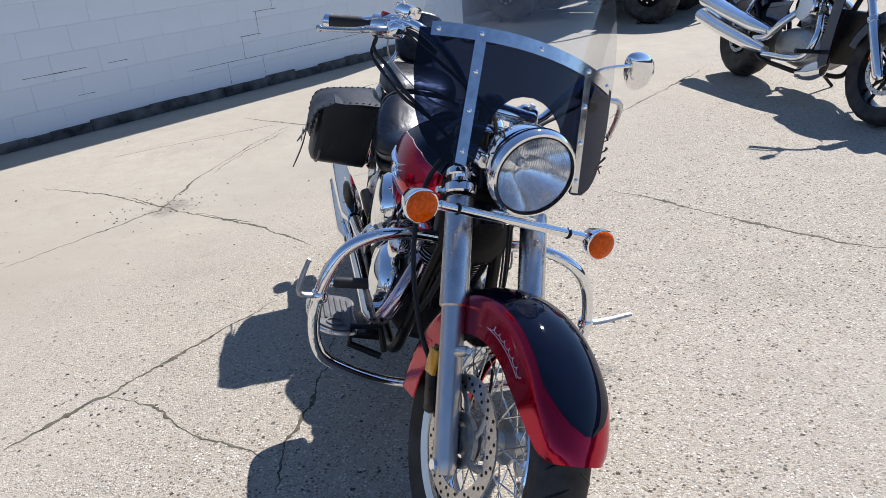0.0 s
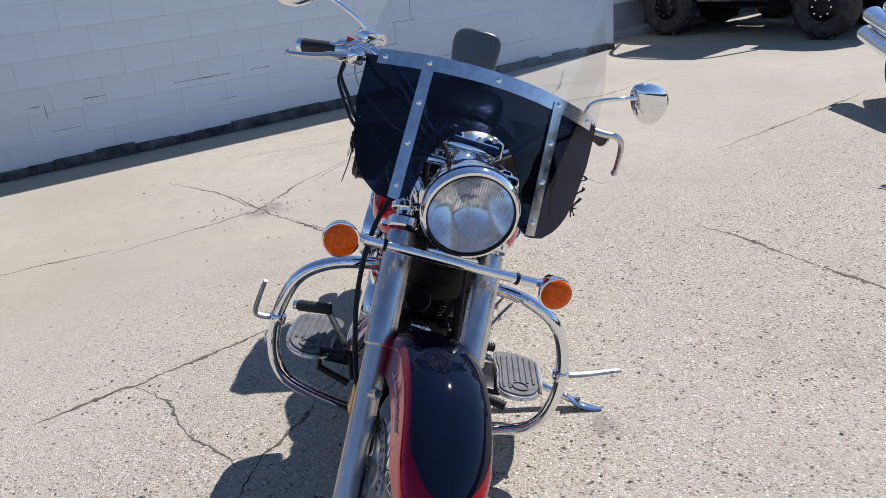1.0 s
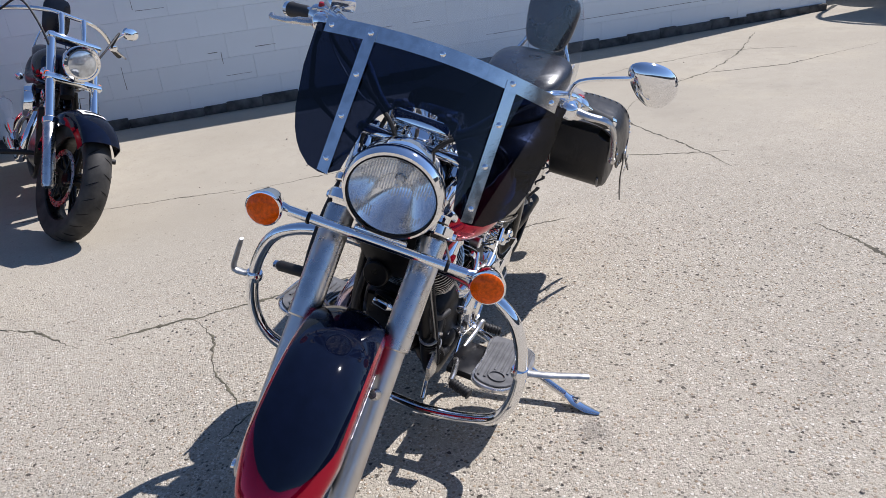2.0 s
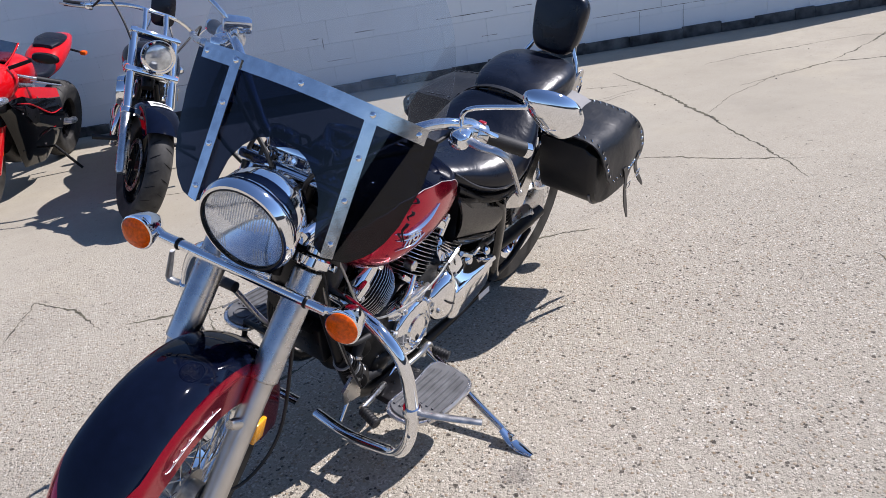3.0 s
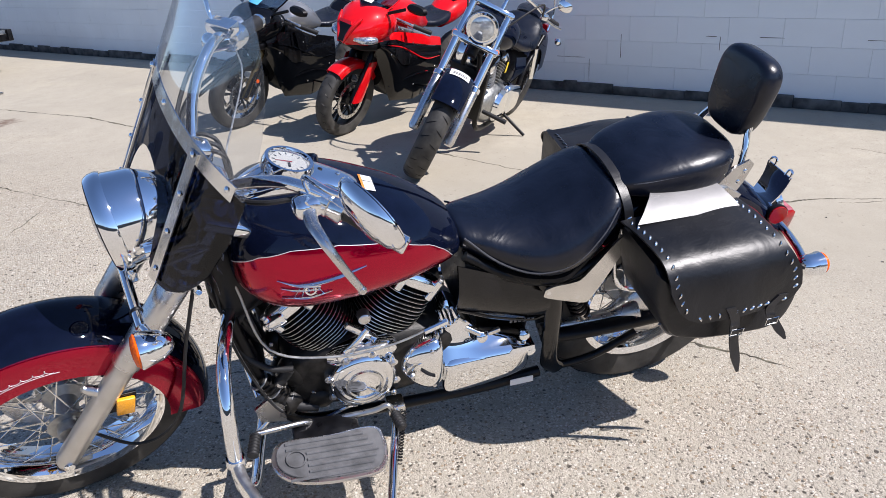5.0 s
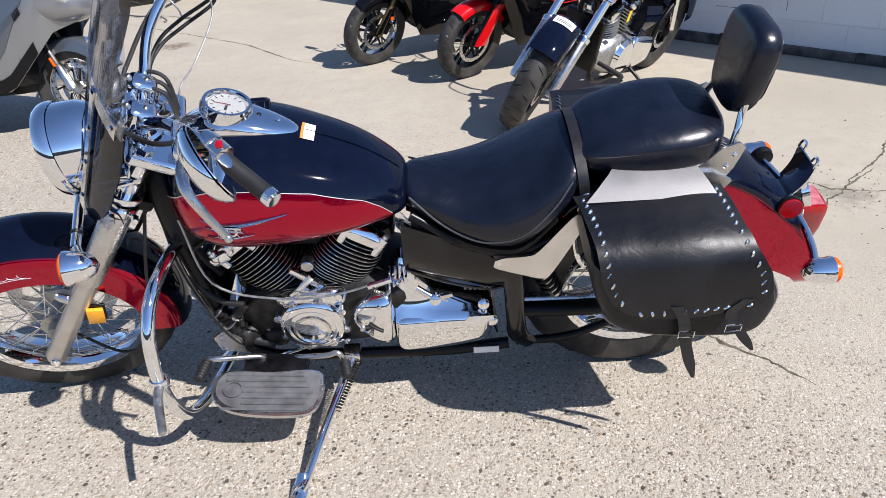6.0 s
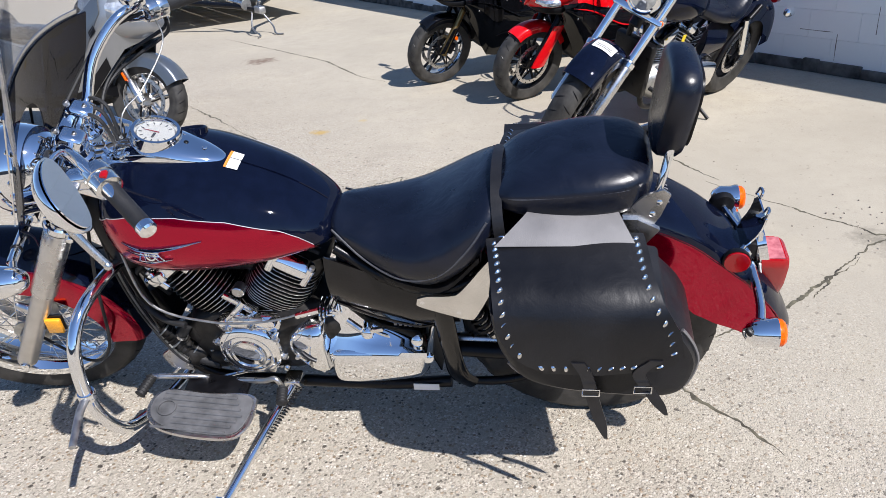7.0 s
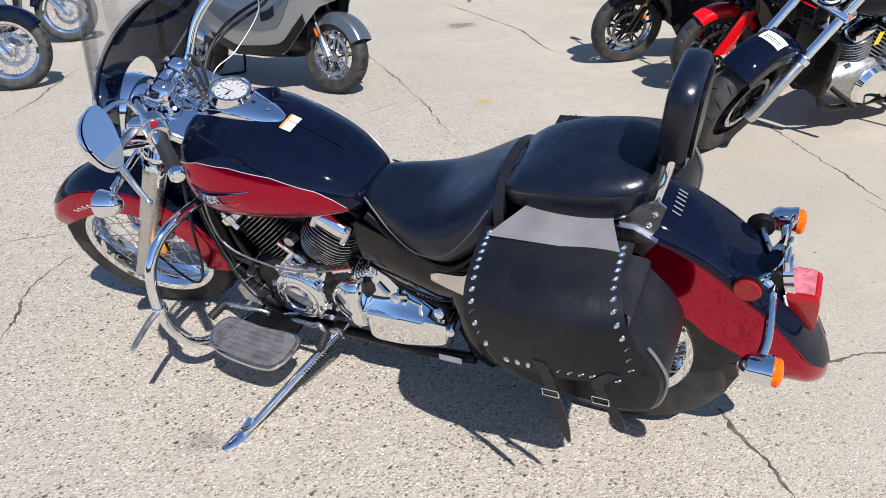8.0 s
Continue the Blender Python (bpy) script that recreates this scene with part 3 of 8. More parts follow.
def spoked_wheel(parent, name, c, R, w, rim_r, hub_r, hub_w, m, spokes=40, tyre_m=None, rim_m=None):
    wheel = group_part(name, parent)
    ax = (0, 1, 0)
    part("tyre", ringlathe(tyre_profile(R, w), c, ax, 64), tyre_m or TYRE, wheel, "black road tyre", m=m)
    add_tread(wheel, c, R, w, m, 32)
    rw = w * 0.42
    rim = [(rim_r + 0.008, -rw), (rim_r + 0.012, -rw * 0.92), (rim_r - 0.004, -rw * 0.72), (rim_r - 0.014, -rw * 0.3), (rim_r - 0.018, 0),
           (rim_r - 0.014, rw * 0.3), (rim_r - 0.004, rw * 0.72), (rim_r + 0.012, rw * 0.92), (rim_r + 0.008, rw), (rim_r - 0.010, rw * 0.86),
           (rim_r - 0.022, rw * 0.4), (rim_r - 0.028, 0), (rim_r - 0.022, -rw * 0.4), (rim_r - 0.010, -rw * 0.86)]
    part("rim", ringlathe(rim, c, ax, 64), rim_m or CHROME, wheel, "polished chrome rim", m=m)
    h = hub_w / 2
    part("hub", lathe([(0.012, -h - 0.03), (0.03, -h - 0.03), (0.03, -h), (hub_r, -h), (hub_r, -h + 0.01), (hub_r * 0.6, -h * 0.5), (hub_r * 0.6, h * 0.5),
                       (hub_r, h - 0.01), (hub_r, h), (0.03, h), (0.03, h + 0.03), (0.012, h + 0.03)], c, ax, 32), CAST, wheel, m=m)
    sp = {}
    for s in (-1, 1):
        for lead in (-1, 1):
            a = radians(38) * lead
            p0 = (hub_r * 0.95 * math.sin(a), s * h * 0.92, hub_r * 0.95 * math.cos(a))
            sp[s, lead] = mesh_of("spoke", tube([p0, (0.0, s * 0.012, rim_r - 0.022)], 0.0019, 5), CHROME_WORN)
    for i in range(spokes):
        s, lead = (1 if i % 2 else -1), (1 if (i // 2) % 2 else -1)
        q = (m or Matrix()) @ Matrix.Translation(c) @ Matrix.Rotation(2 * math.pi * i / spokes, 4, "Y")
        share("spoke", sp[s, lead], wheel, q)
    return wheel


def brake_disc(parent, c, side, m, R=0.145):
    """Drilled steel disc with its carrier."""
    d = group_part("brake_disc", parent)
    y = c[1]
    part("rotor", ringlathe([(R, -0.0025), (R, 0.0025), (R * 0.74, 0.0025), (R * 0.74, -0.0025)], c, (0, 1, 0), 64), STEEL, d, "drilled steel brake rotor", m=m)
    hole = mesh_of("hole", disc((0, 0.0028 * side, 0), (0, side, 0), 0.0042, 0.0006, 8), SATIN)
    for k in range(54):
        a = 2 * math.pi * k / 54
        r = R * (0.80, 0.87, 0.94)[k % 3]
        share("hole", hole, d, (m or Matrix()) @ Matrix.Translation((c[0] + r * math.cos(a), y, c[2] + r * math.sin(a))))
    for k in range(6):
        a = 2 * math.pi * k / 6
        p = lambda r, b: (c[0] + r * math.cos(a + b), y, c[2] + r * math.sin(a + b))
        part("carrier_arm", tube([p(0.045, -0.3), p(0.08, -0.15), p(R * 0.78, 0.1)], [0.011, 0.008, 0.010], 8, 3, flat=0.35, up=(0, 1, 0)), CAST, d, m=m)
    part("carrier_hub", ringlathe([(0.062, -0.006), (0.062, 0.006), (0.04, 0.006), (0.04, -0.006)], c, (0, 1, 0), 32), CAST, d, m=m)
    return d


def along(z, fwd=0.0, y=0.0):
    """A point on the fork legs' line at height z, moved forward square to the legs."""
    x = 1.597 - (z - 0.32) * math.tan(RAKE)
    return np.array((x + fwd * math.cos(RAKE), y, z + fwd * math.sin(RAKE)))


# front wheel
front_wheel = spoked_wheel(bike, "front_wheel", tuple(AXLE), 0.311, 0.128, 0.218, 0.05, 0.10, STEER)
brake_disc(front_wheel, (AXLE.x, -0.072, AXLE.z), -1, STEER)


def fender_point(c, R, w, crown, skirt, a, v):
    """A place on a fender round the axle c: a, the angle up from straight ahead; v from -1 to 1 across it."""
    s, u = math.copysign(1, v), abs(v)
    if u < 0.62:
        t = u / 0.62 * math.pi / 2
        y, r = w * math.sin(t), R - crown * (1 - math.cos(t))
    else:
        t = (u - 0.62) / 0.38
        y, r = w * (1 + 0.03 * t), R - crown - skirt * t
    return np.array((c[0] + r * math.cos(a), c[1] + s * y, c[2] + r * math.sin(a)))


FC = tuple(AXLE)


def front_fender(a, v):
    k = (math.degrees(a) - 30) / 160
    w = 0.088 * (0.66 + 0.34 * math.sqrt(max(0.0, min(1.0, k / 0.13))))
    skirt = 0.068 * math.sqrt(max(0.0, min(1.0, k / 0.22)))
    return fender_point(FC, 0.346, w, 0.046, skirt, a, v)


ff_a = np.radians(np.linspace(30, 192, 62))
ff_v = np.linspace(-1, 1, 33)


def fender_sheet(fn, aa, vv, thick):
    return sheet([[fn(a, v) for v in vv] for a in aa], thick)


fender = part("front_fender", fender_sheet(front_fender, ff_a[::-1], ff_v, 0.004), RED, bike, "deep red fender with black top stripe", m=STEER)


def patch_on(fn, aa, lo, hi, lift, n=14):
    """A strip on a fender between the edges lo(a) and hi(a), lifted off it."""
    rows = []
    for a in aa:
        row = []
        for v in np.linspace(lo(a), hi(a), n):
            p, e = fn(a, v), 1e-3
            nn = unit(np.cross(fn(a + e, v) - p, fn(a, v + e) - p))
            row.append(p - nn * lift if np.dot(nn, p - np.array(FC)) < 0 else p + nn * lift)
        rows.append(row)
    return rows[::-1]


def ff_edge(a):
    d = math.degrees(a)
    return 0.43 * math.sqrt(max(0.0, min(1.0, (d - 39) / 18)))


part("fender_stripe", sheet(patch_on(front_fender, np.radians(np.linspace(39.2, 191, 46)), lambda a: -ff_edge(a), ff_edge, 0.0015), 0.0012), BLACK, fender, "gloss black stripe", m=STEER)
for s in (-1, 1):
    fl = lambda d, v: front_fender(radians(d), s * v) + np.array((0, s * 0.002, 0))
    part("fender_lettering", tube([fl(d + 1.1 * math.sin(d * 1.25), 0.775 + 0.022 * math.cos(d * 1.25) * (1.7 if d > 91 else 1)) for d in np.linspace(62, 96, 150)], 0.0008, 5), SILVER_INK, fender, "thin silver script strokes", m=STEER)
    part("fender_lettering", tube([fl(d, 0.82) for d in np.linspace(64, 99, 8)], 0.0008, 5), SILVER_INK, fender, "thin silver script strokes", m=STEER)

# fork
for s in (-1, 1):
    y = 0.107 * s
    leg = part("fork_leg", tube([along(0.245, 0, y), along(0.26, 0, y), along(0.275, 0, y), along(0.56, 0, y)], [0.020, 0.0275, 0.0275, 0.0275], 20), FORK, bike, "polished aluminium fork leg", m=STEER)
    part("fork_cover", lathe([(0.030, 0), (0.0335, 0.004), (0.0335, 0.255), (0.031, 0.26)], along(0.545, 0, y), UP_F, 28), STEEL, leg, "brushed steel fork cover", m=STEER)
    part("fork_pin", tube([along(0.462, 0.0, y), along(0.462, 0.046, y - 0.008 * s), along(0.463, 0.058, y - 0.010 * s)], [0.015, 0.0125, 0.009], 14), STEEL, leg, "cast fender boss", m=STEER)
    part("axle_bolt", disc(along(0.262, 0.0, y + s * 0.024), (0, s, 0), 0.013, 0.008, 12), CHROME, leg, m=STEER)
    part("clamp_collar", lathe([(0.035, 0), (0.039, 0.004), (0.039, 0.022), (0.035, 0.026)], along(0.765, 0, y), UP_F, 24), CHROME, leg, m=STEER)
    part("clamp_collar", lathe([(0.035, 0), (0.038, 0.003), (0.038, 0.014), (0.035, 0.018)], along(0.80, 0, y), UP_F, 24), CHROME, leg, m=STEER)
    part("upper_tube", tube([along(0.79, 0, y), along(0.915, 0, y)], 0.0235, 20), CHROME, leg, m=STEER)
    part("reflector", rbox(tuple(along(0.445, -0.047, y + 0.020 * s)), (0.042, 0.012, 0.058), 0.004, pose(0, 0, 0, 0, -12)), REFLEX, leg, "amber side reflector", m=STEER)
    part("reflector_bracket", rbox(tuple(along(0.445, -0.036, y + 0.010 * s)), (0.070, 0.006, 0.064), 0.002, pose(0, 0, 0, 0, -12)), SATIN, leg, m=STEER)
    part("pinch_bolt", disc(along(0.775, -0.03, y + 0.03 * s), (0, s, 0), 0.009, 0.018, 8), CHROME, leg, m=STEER)
part("lower_yoke", rbox(tuple(along(0.775, -0.035)), (0.075, 0.20, 0.035), 0.010, pose(0, 0, 0, 0, -35)), SATIN, bike, m=STEER)
part("upper_yoke", rbox(tuple(along(0.905, -0.03)), (0.135, 0.275, 0.030), 0.014, pose(0, 0, 0, 0, -35), 4), CHROME, bike, "chrome top yoke", m=STEER)
for s in (-1, 1):
    part("yoke_nut", disc(along(0.915, -0.0, 0.107 * s), UP_F, 0.020, 0.016, 6), CHROME, bike, m=STEER)
part("stem_nut", disc(along(0.918, -0.06), UP_F, 0.017, 0.02, 6), CHROME, bike, m=STEER)
part("brake_caliper", rbox(tuple(along(0.395, -0.085, -0.085)), (0.055, 0.06, 0.11), 0.014, pose(0, 0, 0, 0, -35)), SATIN, bike, "black front brake caliper", m=STEER)
part("brake_hose", tube([along(0.43, -0.09, -0.10), along(0.52, -0.12, -0.13), along(0.66, -0.12, -0.16), along(0.80, -0.10, -0.15), along(0.90, -0.03, -0.09), along(0.93, 0.02, -0.05)], 0.0065, 8, 6), RUBBER, bike, m=STEER)
part("speedometer_cable", tube([(1.60, 0.055, 0.30), (1.48, 0.10, 0.20), (1.37, 0.13, 0.30), (1.30, 0.10, 0.55), (1.22, 0.06, 0.8)], 0.0045, 8, 6), RUBBER, bike, m=STEER)
part("steering_head", tube([(1.285, 0, 0.70), (1.15, 0, 0.895)], 0.036, 20), SATIN, bike, "black steering head")

# front signals on their bar
SIG = along(0.715, 0.075)
part("signal_bar", tube([SIG + (0, -0.20, 0), SIG + (0, 0.20, 0)], 0.0115, 14), CHROME, bike, "chrome bar carrying the signals", m=STEER)
part("bar_bracket", rbox(tuple(SIG + (-0.015, 0, 0.0)), (0.02, 0.12, 0.03), 0.005), CHROME, bike, m=STEER)
for s in (-1, 1):
    part("bar_clip", lathe([(0.013, -0.004), (0.0145, 0), (0.013, 0.004)], SIG + (0, 0.155 * s, 0), (0, 1, 0), 14), SATIN, bike, m=STEER)


def signal(parent, c, d, R=0.037, m=None, lens=AMBER, deep=0.0):
    """A bullet-shaped turn signal that looks along d."""
    c, d = np.array(c, float), unit(d)
    sg = group_part("turn_signal", parent)
    part("shell", lathe([(0.008, -0.062), (0.020, -0.055), (0.031, -0.038), (R, -0.012), (R + 0.003, 0.0), (R + 0.003, 0.006), (R - 0.001, 0.008)], c, d, 28), CHROME, sg, "chrome signal housing", m=m)
    part("lens", lathe([(R - 0.001, 0.002), (R - 0.001, 0.010 + deep), (R * 0.8, 0.016 + deep), (R * 0.4, 0.019 + deep), (0.002, 0.020 + deep)], c, d, 28), lens, sg, "ribbed amber lens" if lens is AMBER else "", m=m)
    return sg


for s in (-1, 1):
    signal(bike, SIG + (0.012, 0.250 * s, -0.006), (1, 0, 0.06), m=STEER)
    part("signal_stem", tube([SIG + (0, 0.19 * s, 0), SIG + (-0.02, 0.245 * s, 0)], 0.009, 10), CHROME, bike, m=STEER)

# headlamp
FLUTE = thin("glass_flutes", (0.95, 0.955, 0.96), 0.30, 0.8, haze=0.5, haze_scale=60.0)
HL = np.array((1.372, 0, 0.877))
HLD = unit((1, 0, -0.10))
LAMP_M = STEER @ Matrix.Translation(HL) @ Matrix.Scale(1.045, 4) @ Matrix.Translation(-Vector(HL))
lamp_thing = group_part("headlamp", bike)
part("lamp_shell", lathe([(0.012, -0.125), (0.045, -0.118), (0.075, -0.098), (0.093, -0.06), (0.0985, -0.015), (0.0985, 0.0)], HL, HLD, 40, cap=False), CHROME, lamp_thing, "chrome lamp bowl", m=LAMP_M)
part("lamp_ring", ringlathe([(0.1015, -0.012), (0.1045, -0.004), (0.1035, 0.010), (0.098, 0.020), (0.092, 0.021), (0.090, 0.014), (0.094, -0.008)], HL, HLD, 48), CHROME, lamp_thing, "chrome trim ring", m=LAMP_M)
part("reflector_bowl", lathe([(r, -0.062 + r * r / 0.105) for r in (0.0885, 0.080, 0.070, 0.060, 0.050, 0.040, 0.030, 0.020, 0.012)], HL, HLD, 48, cap=False), mat("lamp_reflector", (0.96, 0.97, 0.98), 0.15, 1.0, scale=60, spread=0.05, rough_spread=0.03), lamp_thing, "bright reflector", smooth=60, m=LAMP_M)
part("bulb_shield", dome(HL + HLD * -0.036, HLD, 0.009, 0.012, 16), CHROME_WORN, lamp_thing, m=LAMP_M)
part("lamp_glass", lathe([(0.0905, 0.013), (0.088, 0.018), (0.065, 0.027), (0.035, 0.032), (0.003, 0.034)], HL, HLD, 40, cap=False), LENS, lamp_thing, "fluted clear headlamp glass", m=LAMP_M)
part("lamp_gasket", ringlathe([(0.0925, 0.012), (0.0925, 0.0225), (0.0892, 0.0215), (0.0892, 0.012)], HL, HLD, 48), SATIN, lamp_thing, "dark seal round the glass", m=LAMP_M)
part("bulb", lathe([(0.006, -0.062), (0.008, -0.058), (0.008, -0.046), (0.003, -0.040)], HL, HLD, 16), WHITE, lamp_thing, m=LAMP_M)
for k in range(-15, 16):  # flutes moulded into the glass, in an upper and a lower field
    w = 0.0054 * k
    top_z = math.sqrt(max(0.0, 0.082 ** 2 - w * w))
    lift = lambda z: 0.033 - 0.017 * ((w * w + z * z) / 0.0074) - 0.0015
    upper = (0.012 + 0.25 * abs(w) * (1 if k % 3 else 0.4), 0.96 * top_z)
    lower = (-0.72 * top_z, -0.020 - 0.002 * (k % 4))
    for z0, z1 in ((upper, lower) if abs(k) > 5 else (upper,)):
        if z1 - z0 > 0.010:
            part("glass_flute", tube([HL + np.array((0, w, 0)) + HLD * lift(z) + np.array((0.0, 0, z)) for z in np.linspace(z0, z1, 6)], 0.0015, 6, flat=0.5), FLUTE, lamp_thing, m=LAMP_M)
for s in (-1, 1):
    part("lamp_ear", tube([HL + (-0.04, 0.098 * s, -0.01), along(0.86, 0.02, 0.106 * s)], [0.016, 0.02], 12), CHROME, lamp_thing, m=LAMP_M)
part("indicator_pod", rbox(tuple(along(0.945, 0.045)), (0.03, 0.13, 0.03), 0.008, pose(0, 0, 0, 0, -35)), CHROME, bike, m=STEER)
for s in (-1, 0, 1):
    part("wiring", tube([along(0.80, -0.03, 0.03 * s - 0.05), along(0.88, 0.02, 0.03 * s - 0.085), along(0.95, 0.03, 0.03 * s - 0.075), along(0.975, -0.02, 0.03 * s - 0.05), along(0.93, -0.07, 0.02 * s - 0.03)], 0.005, 8, 6), RUBBER, bike, m=STEER)


# windshield
def ws_x(y, z):
    return 1.216 - 0.47 * (z - 1.134) - 0.75 * y * y - 0.9 * abs(y) ** 3


def ws_band(y):
    return 1.137 - 0.55 * y * y


LOW_Y = [0, 0.03, 0.06, 0.09, 0.108, 0.118, 0.128, 0.16, 0.20, 0.235, 0.262, 0.278, 0.284]
LOW_Z = [1.028, 1.024, 1.011, 0.982, 0.948, 0.905, 0.862, 0.840, 0.842, 0.862, 0.900, 0.952, 1.005]


def ws_low(y):
    return float(np.interp(abs(y), LOW_Y, LOW_Z))


windshield = group_part("windshield", bike)
cols = np.unique(np.concatenate([np.linspace(-0.284, 0.284, 41), [-0.118, 0.118, -0.128, 0.128, -0.108, 0.108]]))
part("smoked_panel", sheet([[(ws_x(y, z), y, z) for z in np.linspace(ws_low(y), ws_band(y), 18)] for y in cols], 0.0035), SMOKE, windshield, "dark smoked acrylic lower panel", m=STEER)
TOPZ = 1.44


def ws_half(z):
    u = max(0.0, (z - 1.10) / (TOPZ - 1.10))
    return 0.281 * math.sqrt(max(0.0004, 1 - u ** 2.3))


rows = []
for u in np.sin(np.linspace(0, math.pi / 2, 22)):
    row = []
    for q in np.linspace(-1, 1, 31):
        z = 1.118 + (TOPZ - 0.001 - 1.118) * u
        y = q * ws_half(z)
        zz = z if u > 0 else ws_band(y)
        zz = max(zz, ws_band(y))
        row.append((ws_x(y, zz), y, zz))
    rows.append(row)
part("clear_panel", sheet(rows, 0.0035), CLEAR, windshield, "clear acrylic upper windshield", m=STEER)
part("top_band", sheet([[(ws_x(y, ws_band(y) + d) + 0.0045, y, ws_band(y) + d) for d in (-0.015, -0.005, 0.005, 0.015)] for y in np.linspace(-0.262, 0.262, 41)], 0.003), CHROME_WORN, windshield, "scuffed chrome band", m=STEER)


def strap(s):
    grid = []
    for t in np.linspace(0, 1, 16):
        z = 1.130 - t * 0.282
        yc = s * (0.156 + 0.006 * t)
        grid.append([(ws_x(yc + d, z) + 0.0085, yc + d, z) for d in (-0.0125, 0, 0.0125)])
    return sheet(grid, 0.003)


rivet = mesh_of("rivet", dome((0, 0, 0), (1, 0, 0), 0.0065, 0.004, 14), CHROME)


def rivet_at(y, z, lift):
    share("rivet", rivet, windshield, STEER @ Matrix.Translation((ws_x(y, z) + lift, y, z)) @ pose(0, 0, 0, 0, -25))


for s in (-1, 1):
    part("strap", strap(s), CHROME_WORN, windshield, "scuffed chrome upright strap", m=STEER)
    for t in (0.02, 0.32, 0.625, 0.94):
        rivet_at(s * (0.156 + 0.006 * t), 1.130 - t * 0.270, 0.0095)
    rivet_at(s * 0.247, ws_band(0.247), 0.0045)
    part("stay", tube([(ws_x(0.15, 0.86) - 0.003, 0.15 * s, 0.862), (1.22, 0.135 * s, 0.86), along(0.85, -0.01, 0.125 * s)], 0.006, 8, 3), CHROME, windshield, m=STEER)
rivet_at(0.0, ws_band(0), 0.0045)

_rnd = random.Random(4)
for k in range(4):
    z = 0.985 - 0.024 * k
    yy = 0.282 - 0.0006 * k * k
    p0 = np.array((ws_x(yy, z) + 0.002, yy, z))
    ln = (0.018, 0.03, 0.055, 0.02)[k]
    part("torn_edging", sheet([[p0 + np.array((0.004 * math.sin(3 * t + k), 0.006 * t * (1 - t) + d * (1 - 0.6 * t) + 0.006 * math.sin(5 * t + k), -ln * t)) for d in (-0.004, 0.0, 0.004)] for t in np.linspace(0, 1, 7)], 0.0012), LEATHER, windshield, "torn black edging hanging loose", m=STEER)

# handlebar, grips, levers, mirrors
CL = np.array((1.172, 0, 0.958))
part("handlebar", tube([(0.93, 0.40, 1.028), (0.985, 0.335, 1.060), (1.02, 0.300, 1.082), (1.075, 0.240, 1.082), (1.135, 0.165, 1.035), CL + (-0.006, 0.10, 0.012), CL + (0, 0.05, 0.0), CL + (0, 0, 0),
                        CL + (0, -0.05, 0.0), CL + (-0.006, -0.10, 0.012), (1.135, -0.165, 1.035), (1.075, -0.240, 1.082), (1.02, -0.300, 1.082), (0.985, -0.335, 1.060), (0.93, -0.40, 1.028)], 0.0125, 14, 5), CHROME, bike, "chrome handlebar", m=STEER)
